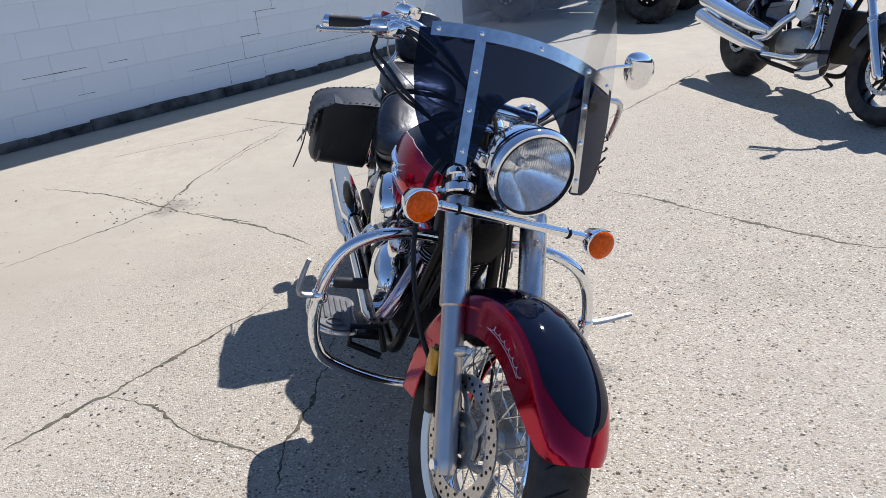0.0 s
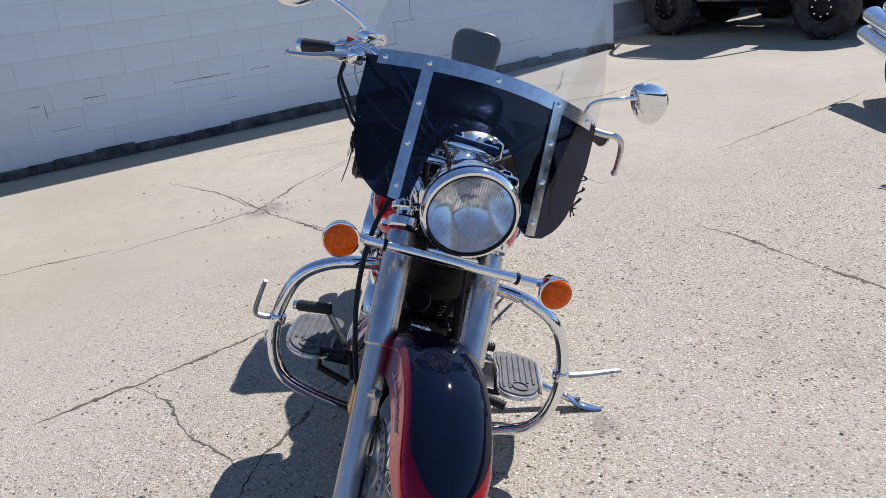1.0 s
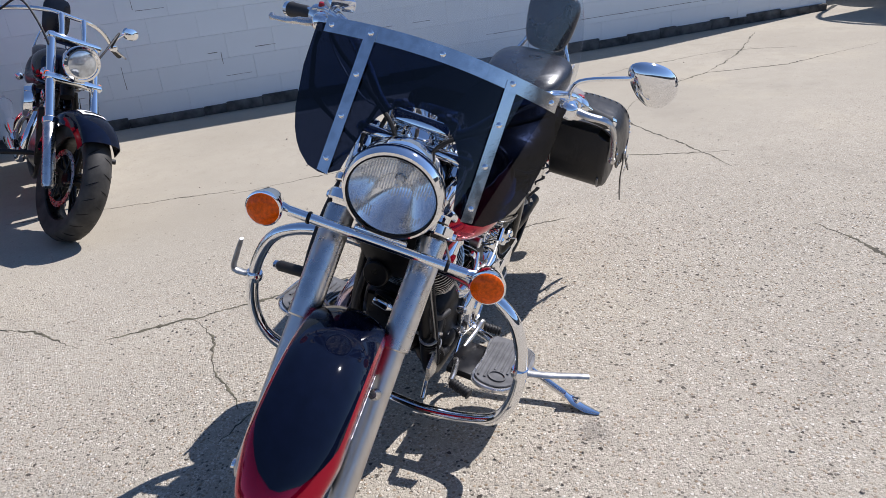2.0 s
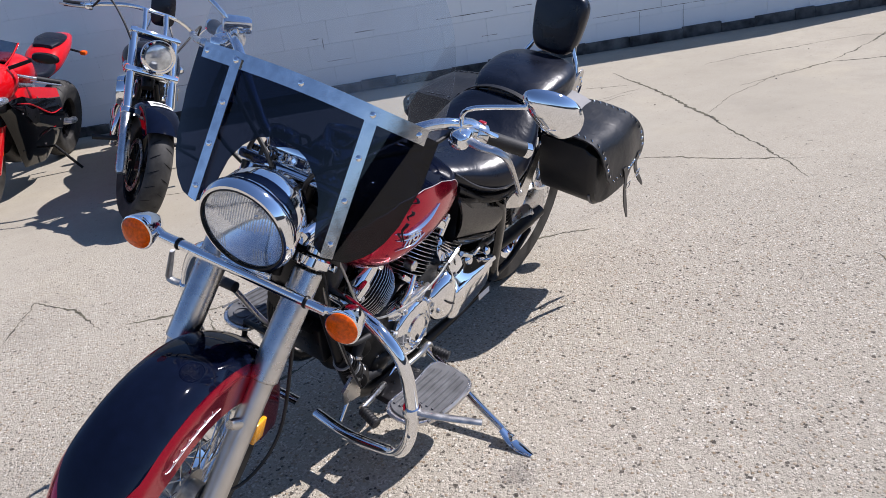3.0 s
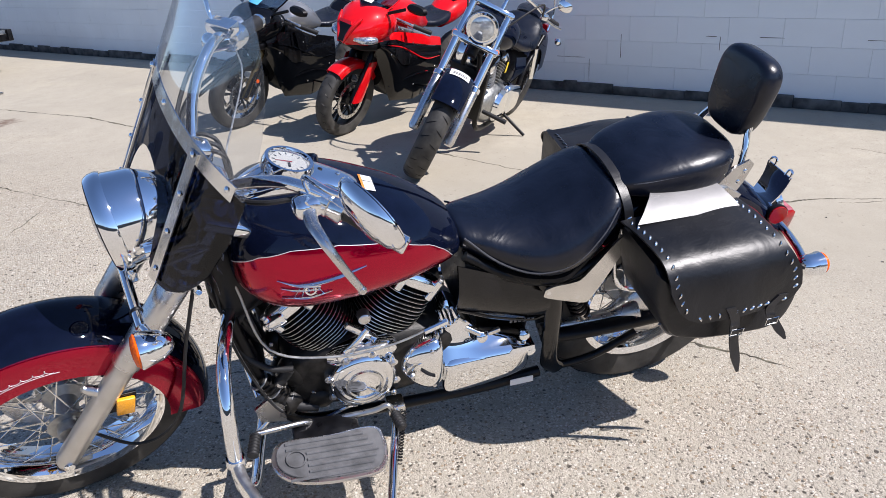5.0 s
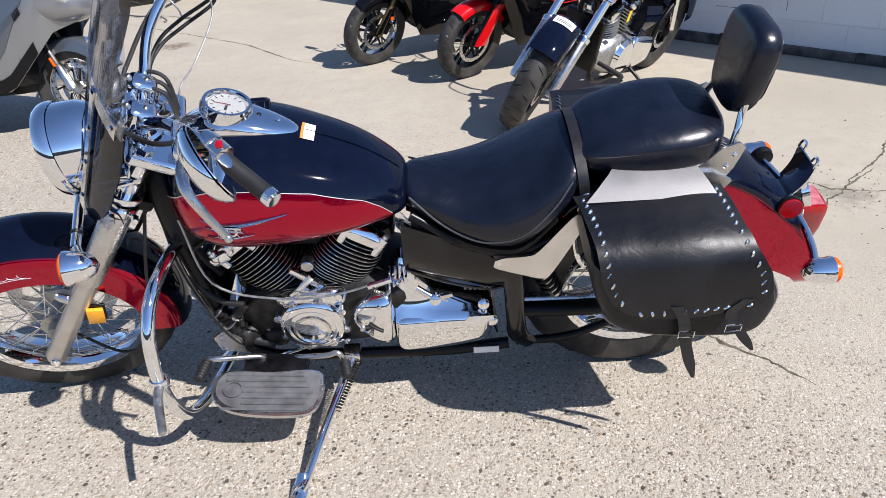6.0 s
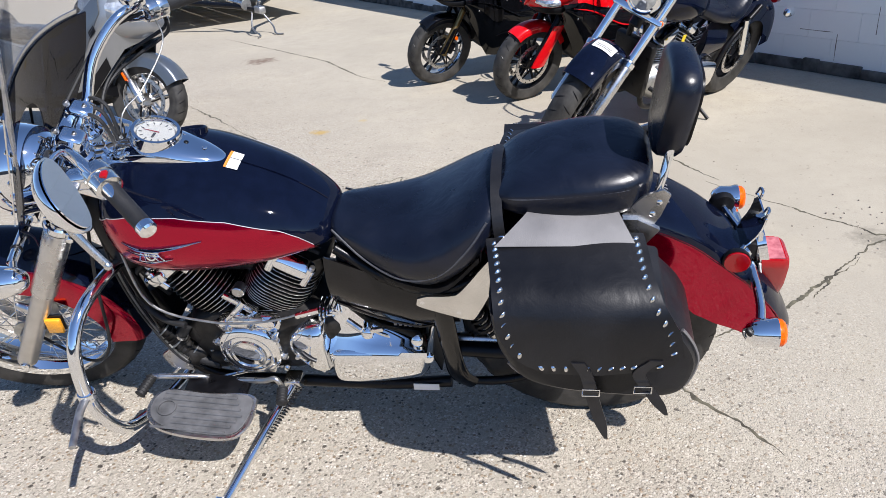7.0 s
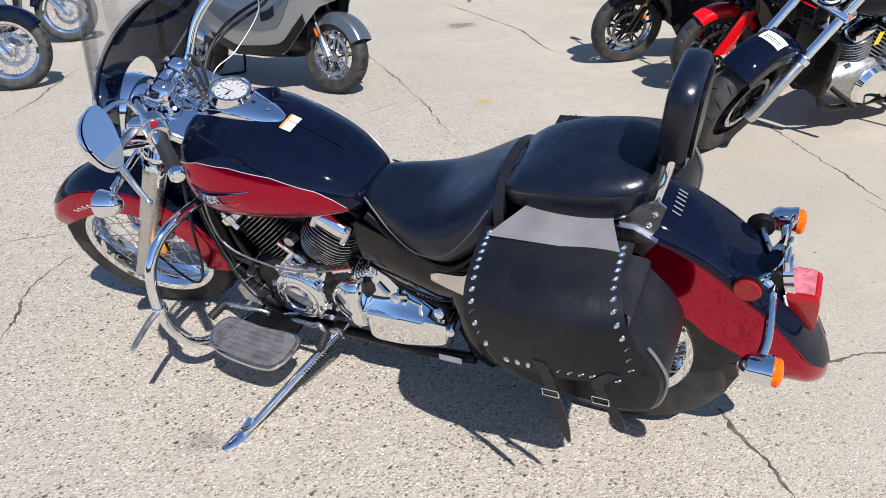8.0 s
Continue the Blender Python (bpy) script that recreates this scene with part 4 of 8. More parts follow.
for s in (-1, 1):
    part("riser", lathe([(0.031, 0), (0.034, 0.006), (0.034, 0.014), (0.028, 0.02), (0.029, 0.032), (0.034, 0.036), (0.034, 0.042)], along(0.915, -0.01, 0.05 * s), unit(CL + (0, 0.05 * s, 0) - along(0.915, -0.01, 0.05 * s)), 20), CHROME, bike, m=STEER)
    part("riser_cap", rbox(tuple(CL + (0, 0.05 * s, 0.008)), (0.064, 0.056, 0.054), 0.015, pose(0, 0, 0, 0, -30), 4), CHROME, bike, m=STEER)
    for dx in (-0.017, 0.017):
        part("clamp_bolt", disc(CL + (dx, 0.05 * s, 0.030 + dx * 0.5), (0.2, 0, 1), 0.0075, 0.010, 8), STEEL, bike, m=STEER)
    g0, g1 = np.array((0.985, 0.330 * s, 1.053)), np.array((0.900, 0.434 * s, 1.018))
    d = unit(g1 - g0)
    part("grip", lathe([(0.015, 0), (0.019, 0.004), (0.0175, 0.012), (0.0175, 0.108), (0.019, 0.113)], g0, d, 20), RUBBER, bike, "black rubber grip", m=STEER)
    part("bar_end", lathe([(0.0185, 0.112), (0.0185, 0.128), (0.015, 0.132)], g0, d, 18), CHROME, bike, m=STEER)
    part("switch_housing", lathe([(0.018, -0.062), (0.027, -0.057), (0.030, -0.045), (0.030, -0.030), (0.027, -0.028), (0.029, -0.024), (0.028, 0.0), (0.021, 0.003)], g0, d, 20), CHROME_WORN, bike, "chrome switch housing", m=STEER)
    f = np.array((0.055, 0.015 * s, -0.006))
    if s > 0:  # the clutch lever droops
        blade = [(1.045, 0.300, 1.066), (1.056, 0.345, 1.066), (1.055, 0.390, 1.068), (1.046, 0.415, 1.050), (1.025, 0.435, 1.008), (1.003, 0.450, 0.966)]
    else:
        blade = [g0 - d * 0.045 + f * 0.6, g0 - d * 0.01 + f, g0 + d * 0.02 + f * 1.1, g0 + d * 0.05 + f * 1.15 + (0, 0, -0.004), g0 + d * 0.115 + f * 1.05 + (0, 0, -0.008), g0 + d * 0.14 + f * 0.95 + (0, 0, -0.009)]
    part("lever", tube(blade, [0.013, 0.013, 0.0115, 0.0095, 0.008, 0.0075], 10, 5, flat=0.7), STEEL, bike, "polished lever", m=STEER)
    part("lever_end", lathe([(0.001, -0.009), (0.007, -0.006), (0.0092, 0), (0.007, 0.006), (0.001, 0.009)], blade[-1], unit(np.array(blade[-1]) - np.array(blade[-2])), 14), STEEL, bike, m=STEER)
    part("lever_perch", rbox(tuple(g0 - d * 0.05 + f * 0.45), (0.070, 0.046, 0.040), 0.016, None, 3), CHROME, bike, m=STEER)
    mp = np.array((0.990, 0.460 * s, 1.168))
    base = g0 - d * 0.055 + np.array((0.02, 0, 0.015))
    mirror = group_part("mirror", bike)
    part("mirror_stem", tube([base, base + (0.01, 0.01 * s, 0.05), mp + (0.045, -0.07 * s, 0.0), mp + (0.012, -0.035 * s, 0)], 0.0055, 10, 5), CHROME, mirror, m=STEER)
    shell = []
    for k, (dx, sc) in enumerate(((0.034, 0.05), (0.031, 0.45), (0.022, 0.78), (0.008, 0.97), (0.0, 1.0), (-0.004, 0.985))):
        ring = []
        for t in np.linspace(0, 2 * math.pi, 28, endpoint=False):
            yy, zz = 0.074 * math.cos(t) - 0.006 * math.sin(t), 0.050 * math.sin(t) * (1.0 + 0.30 * math.cos(t)) - 0.010 * math.cos(t)
            ring.append(mp + np.array((dx, s * yy * sc, zz * sc)))
        shell.append(ring)
    tilt = Matrix.Translation(mp) @ pose(0, 0, 0, -12 * s, 20, 15 * s) @ Matrix.Translation(-Vector(mp))
    part("mirror_shell", loft(shell), CHROME, mirror, "chrome teardrop mirror shell", m=STEER @ tilt)
    part("mirror_glass", loft([[p + np.array((-0.0025, 0, 0)) for p in [mp + (q - mp) * 0.94 for q in shell[5]]], [p + np.array((-0.0045, 0, 0)) for p in [mp + (q - mp) * 0.93 for q in shell[5]]]]), MIRROR, mirror, "mirror glass", m=STEER @ tilt)
part("ignition_lock", lathe([(0.020, 0), (0.022, 0.004), (0.022, 0.014), (0.016, 0.018), (0.005, 0.018)], along(0.925, -0.085, 0.0), UP_F, 20), CHROME, bike, m=STEER)
part("switch_button", rbox((0.985, 0.322, 1.082), (0.014, 0.018, 0.010), 0.003), LENS_RED, bike, m=STEER)
part("switch_button", rbox((1.000, 0.300, 1.075), (0.012, 0.016, 0.010), 0.003), SATIN, bike, m=STEER)
part("brake_reservoir", rbox((1.03, -0.275, 1.112), (0.044, 0.066, 0.030), 0.008, pose(0, 0, 0, 0, 0, 40)), CHROME, bike, "chrome brake fluid reservoir", m=STEER)
part("kill_switch", rbox((1.005, -0.318, 1.087), (0.016, 0.02, 0.012), 0.003), LENS_RED, bike, "red kill switch", m=STEER)
for k in (0, 1):
    part("control_cable", tube([(0.985, -0.315, 1.035 - 0.012 * k), (1.00, -0.318, 1.00 - 0.016 * k), (1.08, -0.292, 0.972 - 0.02 * k), (1.145, -0.262, 0.94 - 0.014 * k), (1.18, -0.19, 0.90), (1.18, -0.08, 0.84)], 0.0048, 8, 6), RUBBER, bike, "black throttle cable", m=STEER)
part("control_cable", tube([(1.01, -0.30, 1.06), (1.0, -0.27, 0.99), (1.06, -0.17, 0.93), (1.10, -0.09, 0.92), (1.13, -0.05, 0.84)], 0.0021, 8, 6), CAST, bike, "thin grey wire", m=STEER)
for s, z in ((1, 0.0), (-1, 0.0)):
    part("control_cable", tube([(1.02, 0.28 * s, 1.07 + z * 0.3), (1.11, 0.25 * s, 1.05 + z), (1.185, 0.14 * s, 1.00 + z), (1.225, 0.05 * s, 0.94), (1.19, 0.02 * s, 0.80)], 0.0052, 8, 6), RUBBER, bike, m=STEER)


# tank
T_ROWS = catmull([(0.602, 0.668, 0.702, 0.050), (0.622, 0.652, 0.738, 0.096), (0.70, 0.638, 0.798, 0.142), (0.80, 0.624, 0.846, 0.175), (0.92, 0.616, 0.888, 0.197),
                  (1.03, 0.618, 0.898, 0.195), (1.10, 0.640, 0.886, 0.168), (1.145, 0.685, 0.845, 0.115), (1.160, 0.735, 0.815, 0.055)], 6)


def tank_at(x):
    return [float(np.interp(x, T_ROWS[:, 0], T_ROWS[:, i])) for i in (1, 2, 3)]


def tank_point(x, t, lift=0.0):
    """t from 0 (top middle) to pi (bottom middle), on the left half."""
    zb, zt, w = tank_at(x)
    zc = zb + (zt - zb) * 0.42
    c, s = math.cos(t), math.sin(t)
    y = (w + lift) * abs(s) ** 0.86
    z = zc + (zt - zc + lift) * c ** 0.86 if c > 0 else zc + (zc - zb + lift) * math.copysign(abs(c) ** 0.8, c)
    return np.array((x, y, z))


tank = part("fuel_tank", loft([[tank_point(x, t) if t <= math.pi else tank_point(x, 2 * math.pi - t) * (1, -1, 1) for t in np.linspace(0, 2 * math.pi, 48, endpoint=False)] for x in T_ROWS[:, 0]]),
            BLACK, bike, "gloss black fuel tank with red side panels")


def red_top(x):
    """Upper edge of the red panel."""
    return float(np.interp(x, [0.63, 0.66, 0.70, 0.81, 0.92, 1.02, 1.09, 1.14, 1.17], [0.672, 0.714, 0.746, 0.792, 0.820, 0.826, 0.812, 0.782, 0.745]))


def tank_t(x, z):
    lo, hi = 0.02, math.pi - 0.02
    for _ in range(30):
        mid = (lo + hi) / 2
        if tank_point(x, mid)[2] > z:
            lo = mid
        else:
            hi = mid
    return lo


RX = np.linspace(0.640, 1.156, 40)
panel = [[tank_point(x, t, 0.0018) for t in np.linspace(tank_t(x, red_top(x)), 2.62, 14)] for x in RX]
for s in (1, -1):
    q = [[p * (1, s, 1) for p in r] for r in panel]
    part("tank_panel", sheet(q, 0.0015), RED, tank, "candy red side panel")
    part("pinstripe", tube([p[0] + np.array((0, 0.0005 * s, 0.0005)) for p in q], 0.0009, 6), SILVER_INK, tank)
    # badge: a winged mark in cast metal, shown as plain shapes
    b0 = lambda x, z: tank_point(x, tank_t(x, z), 0.004) * (1, s, 1)
    tb = lambda pts, r, lab="chrome winged badge": part("tank_badge", tube([b0(*q) for q in pts], [1.35 * q for q in r], 6, 4, flat=0.45), CHROME, tank, lab)
    tb([(1.03, 0.752), (0.98, 0.752), (0.93, 0.757), (0.865, 0.764)], [0.003, 0.0075, 0.0065, 0.0015])
    tb([(1.06, 0.765), (1.02, 0.752), (0.97, 0.742)], [0.001, 0.005, 0.005])
    tb([(1.055, 0.745), (1.02, 0.738), (0.97, 0.734)], [0.001, 0.0045, 0.004])
    tb([(1.055, 0.718), (1.00, 0.716), (0.945, 0.722)], [0.001, 0.006, 0.0015])
    for k in range(5):
        x = 1.028 - 0.016 * k
        tb([(x, 0.720), (x + 0.004 * (k - 2), 0.734), (x + 0.010 * (k - 2), 0.755)], [0.002, 0.004, 0.0015])
    part("tank_badge", ringlathe([(0.013, 0), (0.013, 0.004), (0.009, 0.004), (0.009, 0)], b0(0.992, 0.736), (0, s, 0.25), 16), CHROME, tank, "chrome winged badge")
part("tank_seam", tube([(x, 0, tank_at(x)[1] + 0.0015) for x in np.linspace(0.62, 0.83, 12)], 0.002, 6), BLACK, tank)

console = part("speedometer_console", blob(smoothrows([(0.838, 0, 0.838, 0.858, 0.008), (0.855, 0, 0.838, 0.874, 0.026), (0.90, 0, 0.850, 0.896, 0.046), (0.96, 0, 0.858, 0.922, 0.060), (1.02, 0, 0.860, 0.932, 0.064), (1.08, 0, 0.855, 0.914, 0.052), (1.135, 0, 0.838, 0.882, 0.028), (1.15, 0, 0.83, 0.862, 0.01)]), 2.4), CHROME, bike, "chrome console with round speedometer")
GD = unit((-0.32, 0, 1))
GC = np.array((0.998, -0.004, 0.914))
part("gauge_ring", ringlathe([(0.059, 0.0), (0.059, 0.018), (0.054, 0.030), (0.047, 0.030), (0.0425, 0.022), (0.0425, 0.0)], GC, GD, 40), CHROME, console, "chrome gauge bezel")
part("dial", lathe([(0.0415, 0.018), (0.0415, 0.021), (0.002, 0.0215)], GC, GD, 40), DIAL, console, "cream dial face")
gb, gc_ = basis(GD)[1:]
for k in range(12):
    a = radians(-50 + k * 26)
    v = math.cos(a) * gb + math.sin(a) * gc_
    part("tick", tube([GC + GD * 0.0218 + v * 0.030, GC + GD * 0.0218 + v * 0.037], 0.0013, 4), SATIN, console)
part("needle", tube([GC + GD * 0.0228 - gc_ * 0.008, GC + GD * 0.0228 + gc_ * 0.03], [0.0016, 0.0006], 5), LENS_RED, console, "red needle")
part("odometer_window", rbox(tuple(GC + GD * 0.0225 - gb * 0.014), (0.006, 0.018, 0.002), 0.0005), SATIN, console)
part("gauge_glass", lathe([(0.047, 0.026), (0.034, 0.0285), (0.002, 0.0295)], GC, GD, 32), CLEAR, console)
for x in (0.885, 0.925):
    part("console_screw", dome((x, 0.0, 0.8905 + (x - 0.885) * 0.42), (-0.3, 0, 1), 0.006, 0.003, 12), SATIN if x > 0.9 else CHROME, console)
part("fuel_cap", lathe([(0.036, -0.016), (0.036, 0.005), (0.032, 0.008), (0.028, 0.004), (0.012, 0.004)], (0.952, -0.090, 0.882), (0.03, -0.42, 1), 28), BLACK, tank, "black fuel filler cap")
tank_top = lambda x, t: tank_point(x, abs(t), 0.003) * (1, 1 if t > 0 else -1, 1)
part("warning_label", sheet([[tank_top(x, t) for t in np.linspace(-0.10, 0.15, 7)] for x in np.linspace(0.806, 0.830, 4)], 0.0006), WHITE, tank, "small white and orange warning label")
part("warning_stripe", sheet([[tank_top(x, t) for t in np.linspace(-0.10, 0.15, 7)] for x in np.linspace(0.8305, 0.836, 3)], 0.0006), ORANGE, tank, "orange label stripe")

# seats
part("rider_seat", blob(smoothrows([(0.618, 0, 0.668, 0.698, 0.045), (0.60, 0, 0.652, 0.716, 0.078), (0.55, 0, 0.622, 0.716, 0.106), (0.48, 0, 0.586, 0.712, 0.143), (0.41, 0, 0.568, 0.720, 0.172),
                                    (0.34, 0, 0.574, 0.750, 0.183), (0.275, 0, 0.618, 0.787, 0.173), (0.225, 0, 0.68, 0.812, 0.150), (0.195, 0, 0.735, 0.810, 0.114), (0.185, 0, 0.77, 0.815, 0.06)], 5), 2.5, 36), LEATHER, bike, "black leather rider seat, creased")
part("seat_piping", tube([(0.60, 0.081, 0.704), (0.52, 0.124, 0.645), (0.43, 0.164, 0.622), (0.34, 0.180, 0.648), (0.27, 0.171, 0.715), (0.225, 0.147, 0.775)], 0.0028, 6, 6), PIPING, bike)
part("seat_piping", tube([(0.60, -0.081, 0.704), (0.52, -0.124, 0.645), (0.43, -0.164, 0.622), (0.34, -0.180, 0.648), (0.27, -0.171, 0.715), (0.225, -0.147, 0.775)], 0.0028, 6, 6), LEATHER, bike)
part("seat_base", blob(smoothrows([(0.60, 0, 0.638, 0.67, 0.07), (0.5, 0, 0.574, 0.62, 0.125), (0.41, 0, 0.550, 0.60, 0.152), (0.33, 0, 0.560, 0.605, 0.158), (0.25, 0, 0.625, 0.68, 0.14)], 4), 3.0, 24), SATIN, bike)
part("pillion_seat", blob(smoothrows([(0.215, 0, 0.795, 0.822, 0.055), (0.202, 0, 0.772, 0.820, 0.098), (0.16, 0, 0.762, 0.844, 0.126), (0.09, 0, 0.758, 0.865, 0.142), (0.005, 0, 0.758, 0.878, 0.147),
                                      (-0.065, 0, 0.762, 0.878, 0.135), (-0.108, 0, 0.774, 0.870, 0.106), (-0.126, 0, 0.792, 0.854, 0.06)], 5), 3.4, 40), LEATHER, bike, "black leather pillion seat")
for s in (-1, 1):
    part("pillion_piping", tube([(0.202, 0.094 * s, 0.806), (0.16, 0.1225 * s, 0.818), (0.09, 0.1375 * s, 0.832), (0.005, 0.1420 * s, 0.842), (-0.065, 0.1300 * s, 0.844), (-0.108, 0.1015 * s, 0.842)], 0.0026, 6, 6), PIPING, bike)
part("seat_strap", sheet([[(0.196 + 0.012 * (q - 0.5) * 2 + 0.012 * math.cos(a), 0.152 * math.sin(a), 0.738 + 0.090 * math.cos(a) if math.cos(a) > 0 else 0.738 + 0.03 * math.cos(a)) for q in np.linspace(0, 1, 4)] for a in np.linspace(-1.75, 1.75, 30)], 0.004), BAG, bike, "black leather seat strap")
for s in (-1, 1):
    part("strap_stud", dome((0.193, 0.155 * s, 0.734), (0, s, 0.2), 0.013, 0.008, 14), CHROME, bike)


# backrest on its chrome bar
BR = pose(-0.146, 0, 0.866, 0, -8)
rows = []
for dx, sc in ((0.030, 0.80), (0.027, 0.92), (0.018, 0.985), (0.0, 1.0), (-0.018, 0.985), (-0.027, 0.92), (-0.030, 0.80)):
    ring = []
    for t in np.linspace(0, 2 * math.pi, 36, endpoint=False):
        c, s = math.cos(t), math.sin(t)
        z = 0.105 + 0.106 * math.copysign(abs(s) ** (2 / 3.4), s) * sc
        w = (0.096 - 0.014 * (0.135 - z) / 0.13) * sc
        ring.append((dx, w * math.copysign(abs(c) ** (2 / 3.6), c), z))
    rows.append(ring)
backrest = part("backrest", loft(rows), LEATHER, bike, "padded black leather backrest", m=BR)
part("backrest_plate", plate([(y, z) for y, z in [(0.075 * math.copysign(abs(math.cos(t)) ** 0.6, math.cos(t)), 0.111 + 0.082 * math.copysign(abs(math.sin(t)) ** 0.5, math.sin(t))) for t in np.linspace(0, 2 * math.pi, 24, endpoint=False)]], (-0.036, 0, 0), (0, 1, 0), (0, 0, 1), 0.005), SATIN, backrest, m=BR)
for s in (-1, 1):
    part("sissy_bar", tube([(-0.112, 0.116 * s, 0.755), (-0.126, 0.114 * s, 0.800), (-0.140, 0.098 * s, 0.850), (-0.152, 0.076 * s, 0.895), (-0.176, 0.06 * s, 0.98)], 0.0085, 10, 6, flat=1.0), CHROME, bike, "chrome backrest bar")
    part("sissy_bracket", plate([(-0.072, 0.752), (-0.060, 0.778), (-0.104, 0.828), (-0.140, 0.842), (-0.156, 0.828), (-0.140, 0.775), (-0.128, 0.752)], (0, 0.122 * s, 0), (1, 0, 0), (0, 0, 1), -0.006 * s), STEEL, bike, "polished backrest bracket")
    for x, z in ((-0.122, 0.780), (-0.134, 0.810)):
        part("bracket_bolt", dome((x, 0.128 * s, z), (0, s, 0), 0.007, 0.004, 12), CHROME, bike)
    part("fender_strut", plate([(0.06, 0.715), (0.06, 0.757), (-0.060, 0.772), (-0.092, 0.770), (-0.140, 0.742), (-0.112, 0.700), (-0.06, 0.722)], (0.0, 0.124 * s, 0.0), (1, 0, 0), (0, 0, 1), -0.012 * s, 0.0), STEEL, bike, "polished fender strut")

# rear wheel and fender
RC = (0.0, 0, 0.330)
rear_wheel = spoked_wheel(bike, "rear_wheel", RC, 0.330, 0.165, 0.205, 0.085, 0.11, None, 40)
part("brake_drum", lathe([(0.095, 0), (0.10, 0.01), (0.10, 0.04), (0.06, 0.06), (0.03, 0.065)], (0, -0.05, 0.33), (0, -1, 0), 32), STEEL, rear_wheel)
part("final_drive", lathe([(0.10, 0), (0.105, 0.012), (0.10, 0.035), (0.075, 0.055), (0.04, 0.065), (0.015, 0.068)], (0, 0.052, 0.33), (0, 1, 0), 36), STEEL, rear_wheel, "polished final drive housing")
part("final_drive_bolt", disc((0, 0.118, 0.33), (0, 1, 0), 0.014, 0.012, 6), CHROME, rear_wheel)


def rear_fender(a, v):
    d = math.degrees(a)
    c = (-0.035, 0, 0.335)
    R = float(np.interp(d, [30, 60, 100, 115, 130, 150, 168, 180, 190], [0.43, 0.442, 0.440, 0.420, 0.405, 0.410, 0.434, 0.466, 0.472]))
    side = float(np.interp(d, [30, 60, 100, 115, 130, 150, 170, 180, 190], [0.375, 0.388, 0.388, 0.381, 0.376, 0.382, 0.400, 0.414, 0.424]))
    w = float(np.interp(d, [30, 90, 120, 150, 165, 172, 178, 183, 186], [0.105, 0.108, 0.100, 0.100, 0.102, 0.100, 0.090, 0.066, 0.036]))
    sk = float(np.interp(d, [30, 60, 92, 102, 117, 134, 152, 162, 168, 174, 182, 188], [0.05, 0.07, 0.078, 0.096, 0.128, 0.148, 0.144, 0.120, 0.086, 0.054, 0.030, 0.006]))
    return fender_point(c, R, w, R - side, sk, a, v)


FC = (-0.035, 0, 0.335)
rf = part("rear_fender", fender_sheet(rear_fender, np.radians(np.linspace(186, 48, 60)), np.linspace(-1, 1, 41), 0.004), RED, bike, "deep red rear fender with black top")


def rf_edge(a):
    d = math.degrees(a)
    return float(np.interp(d, [48, 104, 116, 128, 140, 150, 157, 163, 169, 174, 178, 180], [0.62, 0.62, 0.632, 0.640, 0.640, 0.61, 0.54, 0.47, 0.41, 0.33, 0.20, 0.02]))


part("fender_top", sheet(patch_on(rear_fender, np.radians(np.linspace(48.5, 180, 64)), lambda a: -rf_edge(a), rf_edge, 0.0015), 0.0012), BLACK, rf, "gloss black fender top")
for s in (-1, 1):
    part("fender_pinstripe", tube([rear_fender(radians(d), s * rf_edge(radians(d))) + unit(rear_fender(radians(d), s * 0.4) - np.array(FC)) * 0.003 for d in np.linspace(60, 177, 30)], 0.0010, 6), RED, rf)
for k in range(6):
    p = lambda v, d: rear_fender(radians(d), v) + unit(rear_fender(radians(d), v) - np.array(FC)) * 0.004
    v = -0.12 + 0.055 * k
    part("fender_mark", tube([p(v, 105.4), p(v + 0.012, 108.2)], 0.0022, 6, flat=0.25), FAINT_INK, rf, "grey printed maker's mark")

# tail lamp, rear signals, plate holder
tail = group_part("tail_lamp", bike)
part("tail_base", plate([(0.042 * math.cos(t), 0.06 * math.sin(t)) for t in np.linspace(0, 2 * math.pi, 24, endpoint=False)], (-0.388, 0, 0.565), (0, -1, 0), (0.25, 0, 1), 0.02), CHROME, tail)
rings = []
for z, x0, x1, w in ((0.420, -0.436, -0.450, 0.020), (0.426, -0.432, -0.455, 0.024), (0.480, -0.414, -0.460, 0.035), (0.540, -0.396, -0.459, 0.044), (0.560, -0.391, -0.456, 0.046), (0.567, -0.391, -0.448, 0.043)):
    rings.append([(x0 + (x1 - x0) * f, w * g, z) for f, g in ((0, 1), (0.75, 0.98), (0.96, 0.86), (1, 0.6), (1, -0.6), (0.96, -0.86), (0.75, -0.98), (0, -1))])
part("tail_lens", loft(rings), LENS_RED, tail, "large red tail lamp lens")
part("lens_window", sheet([[(x, y, 0.5685 + 0.0015 * math.cos(y * 30)) for y in np.linspace(0.038, -0.038, 7)] for x in np.linspace(-0.394, -0.444, 6)], 0.002), LENS_PALE, tail, "pale pinkish window on top of the lens")
part("lens_seal", tube([(-0.388, 0.046, 0.560), (-0.392, 0.044, 0.540), (-0.410, 0.035, 0.480), (-0.430, 0.024, 0.424), (-0.434, 0.0, 0.416), (-0.430, -0.024, 0.424), (-0.410, -0.035, 0.480), (-0.392, -0.044, 0.540), (-0.388, -0.046, 0.560)], 0.003, 6, 3), WHITE, tail, "pale lens seal")
part("tail_bracket", plate([(-0.03, 0), (0.03, 0), (0.026, 0.15), (-0.026, 0.15)], (-0.390, 0, 0.488), (0, -1, 0), (0.10, 0, 1), 0.012, 0.003), CHROME, tail)
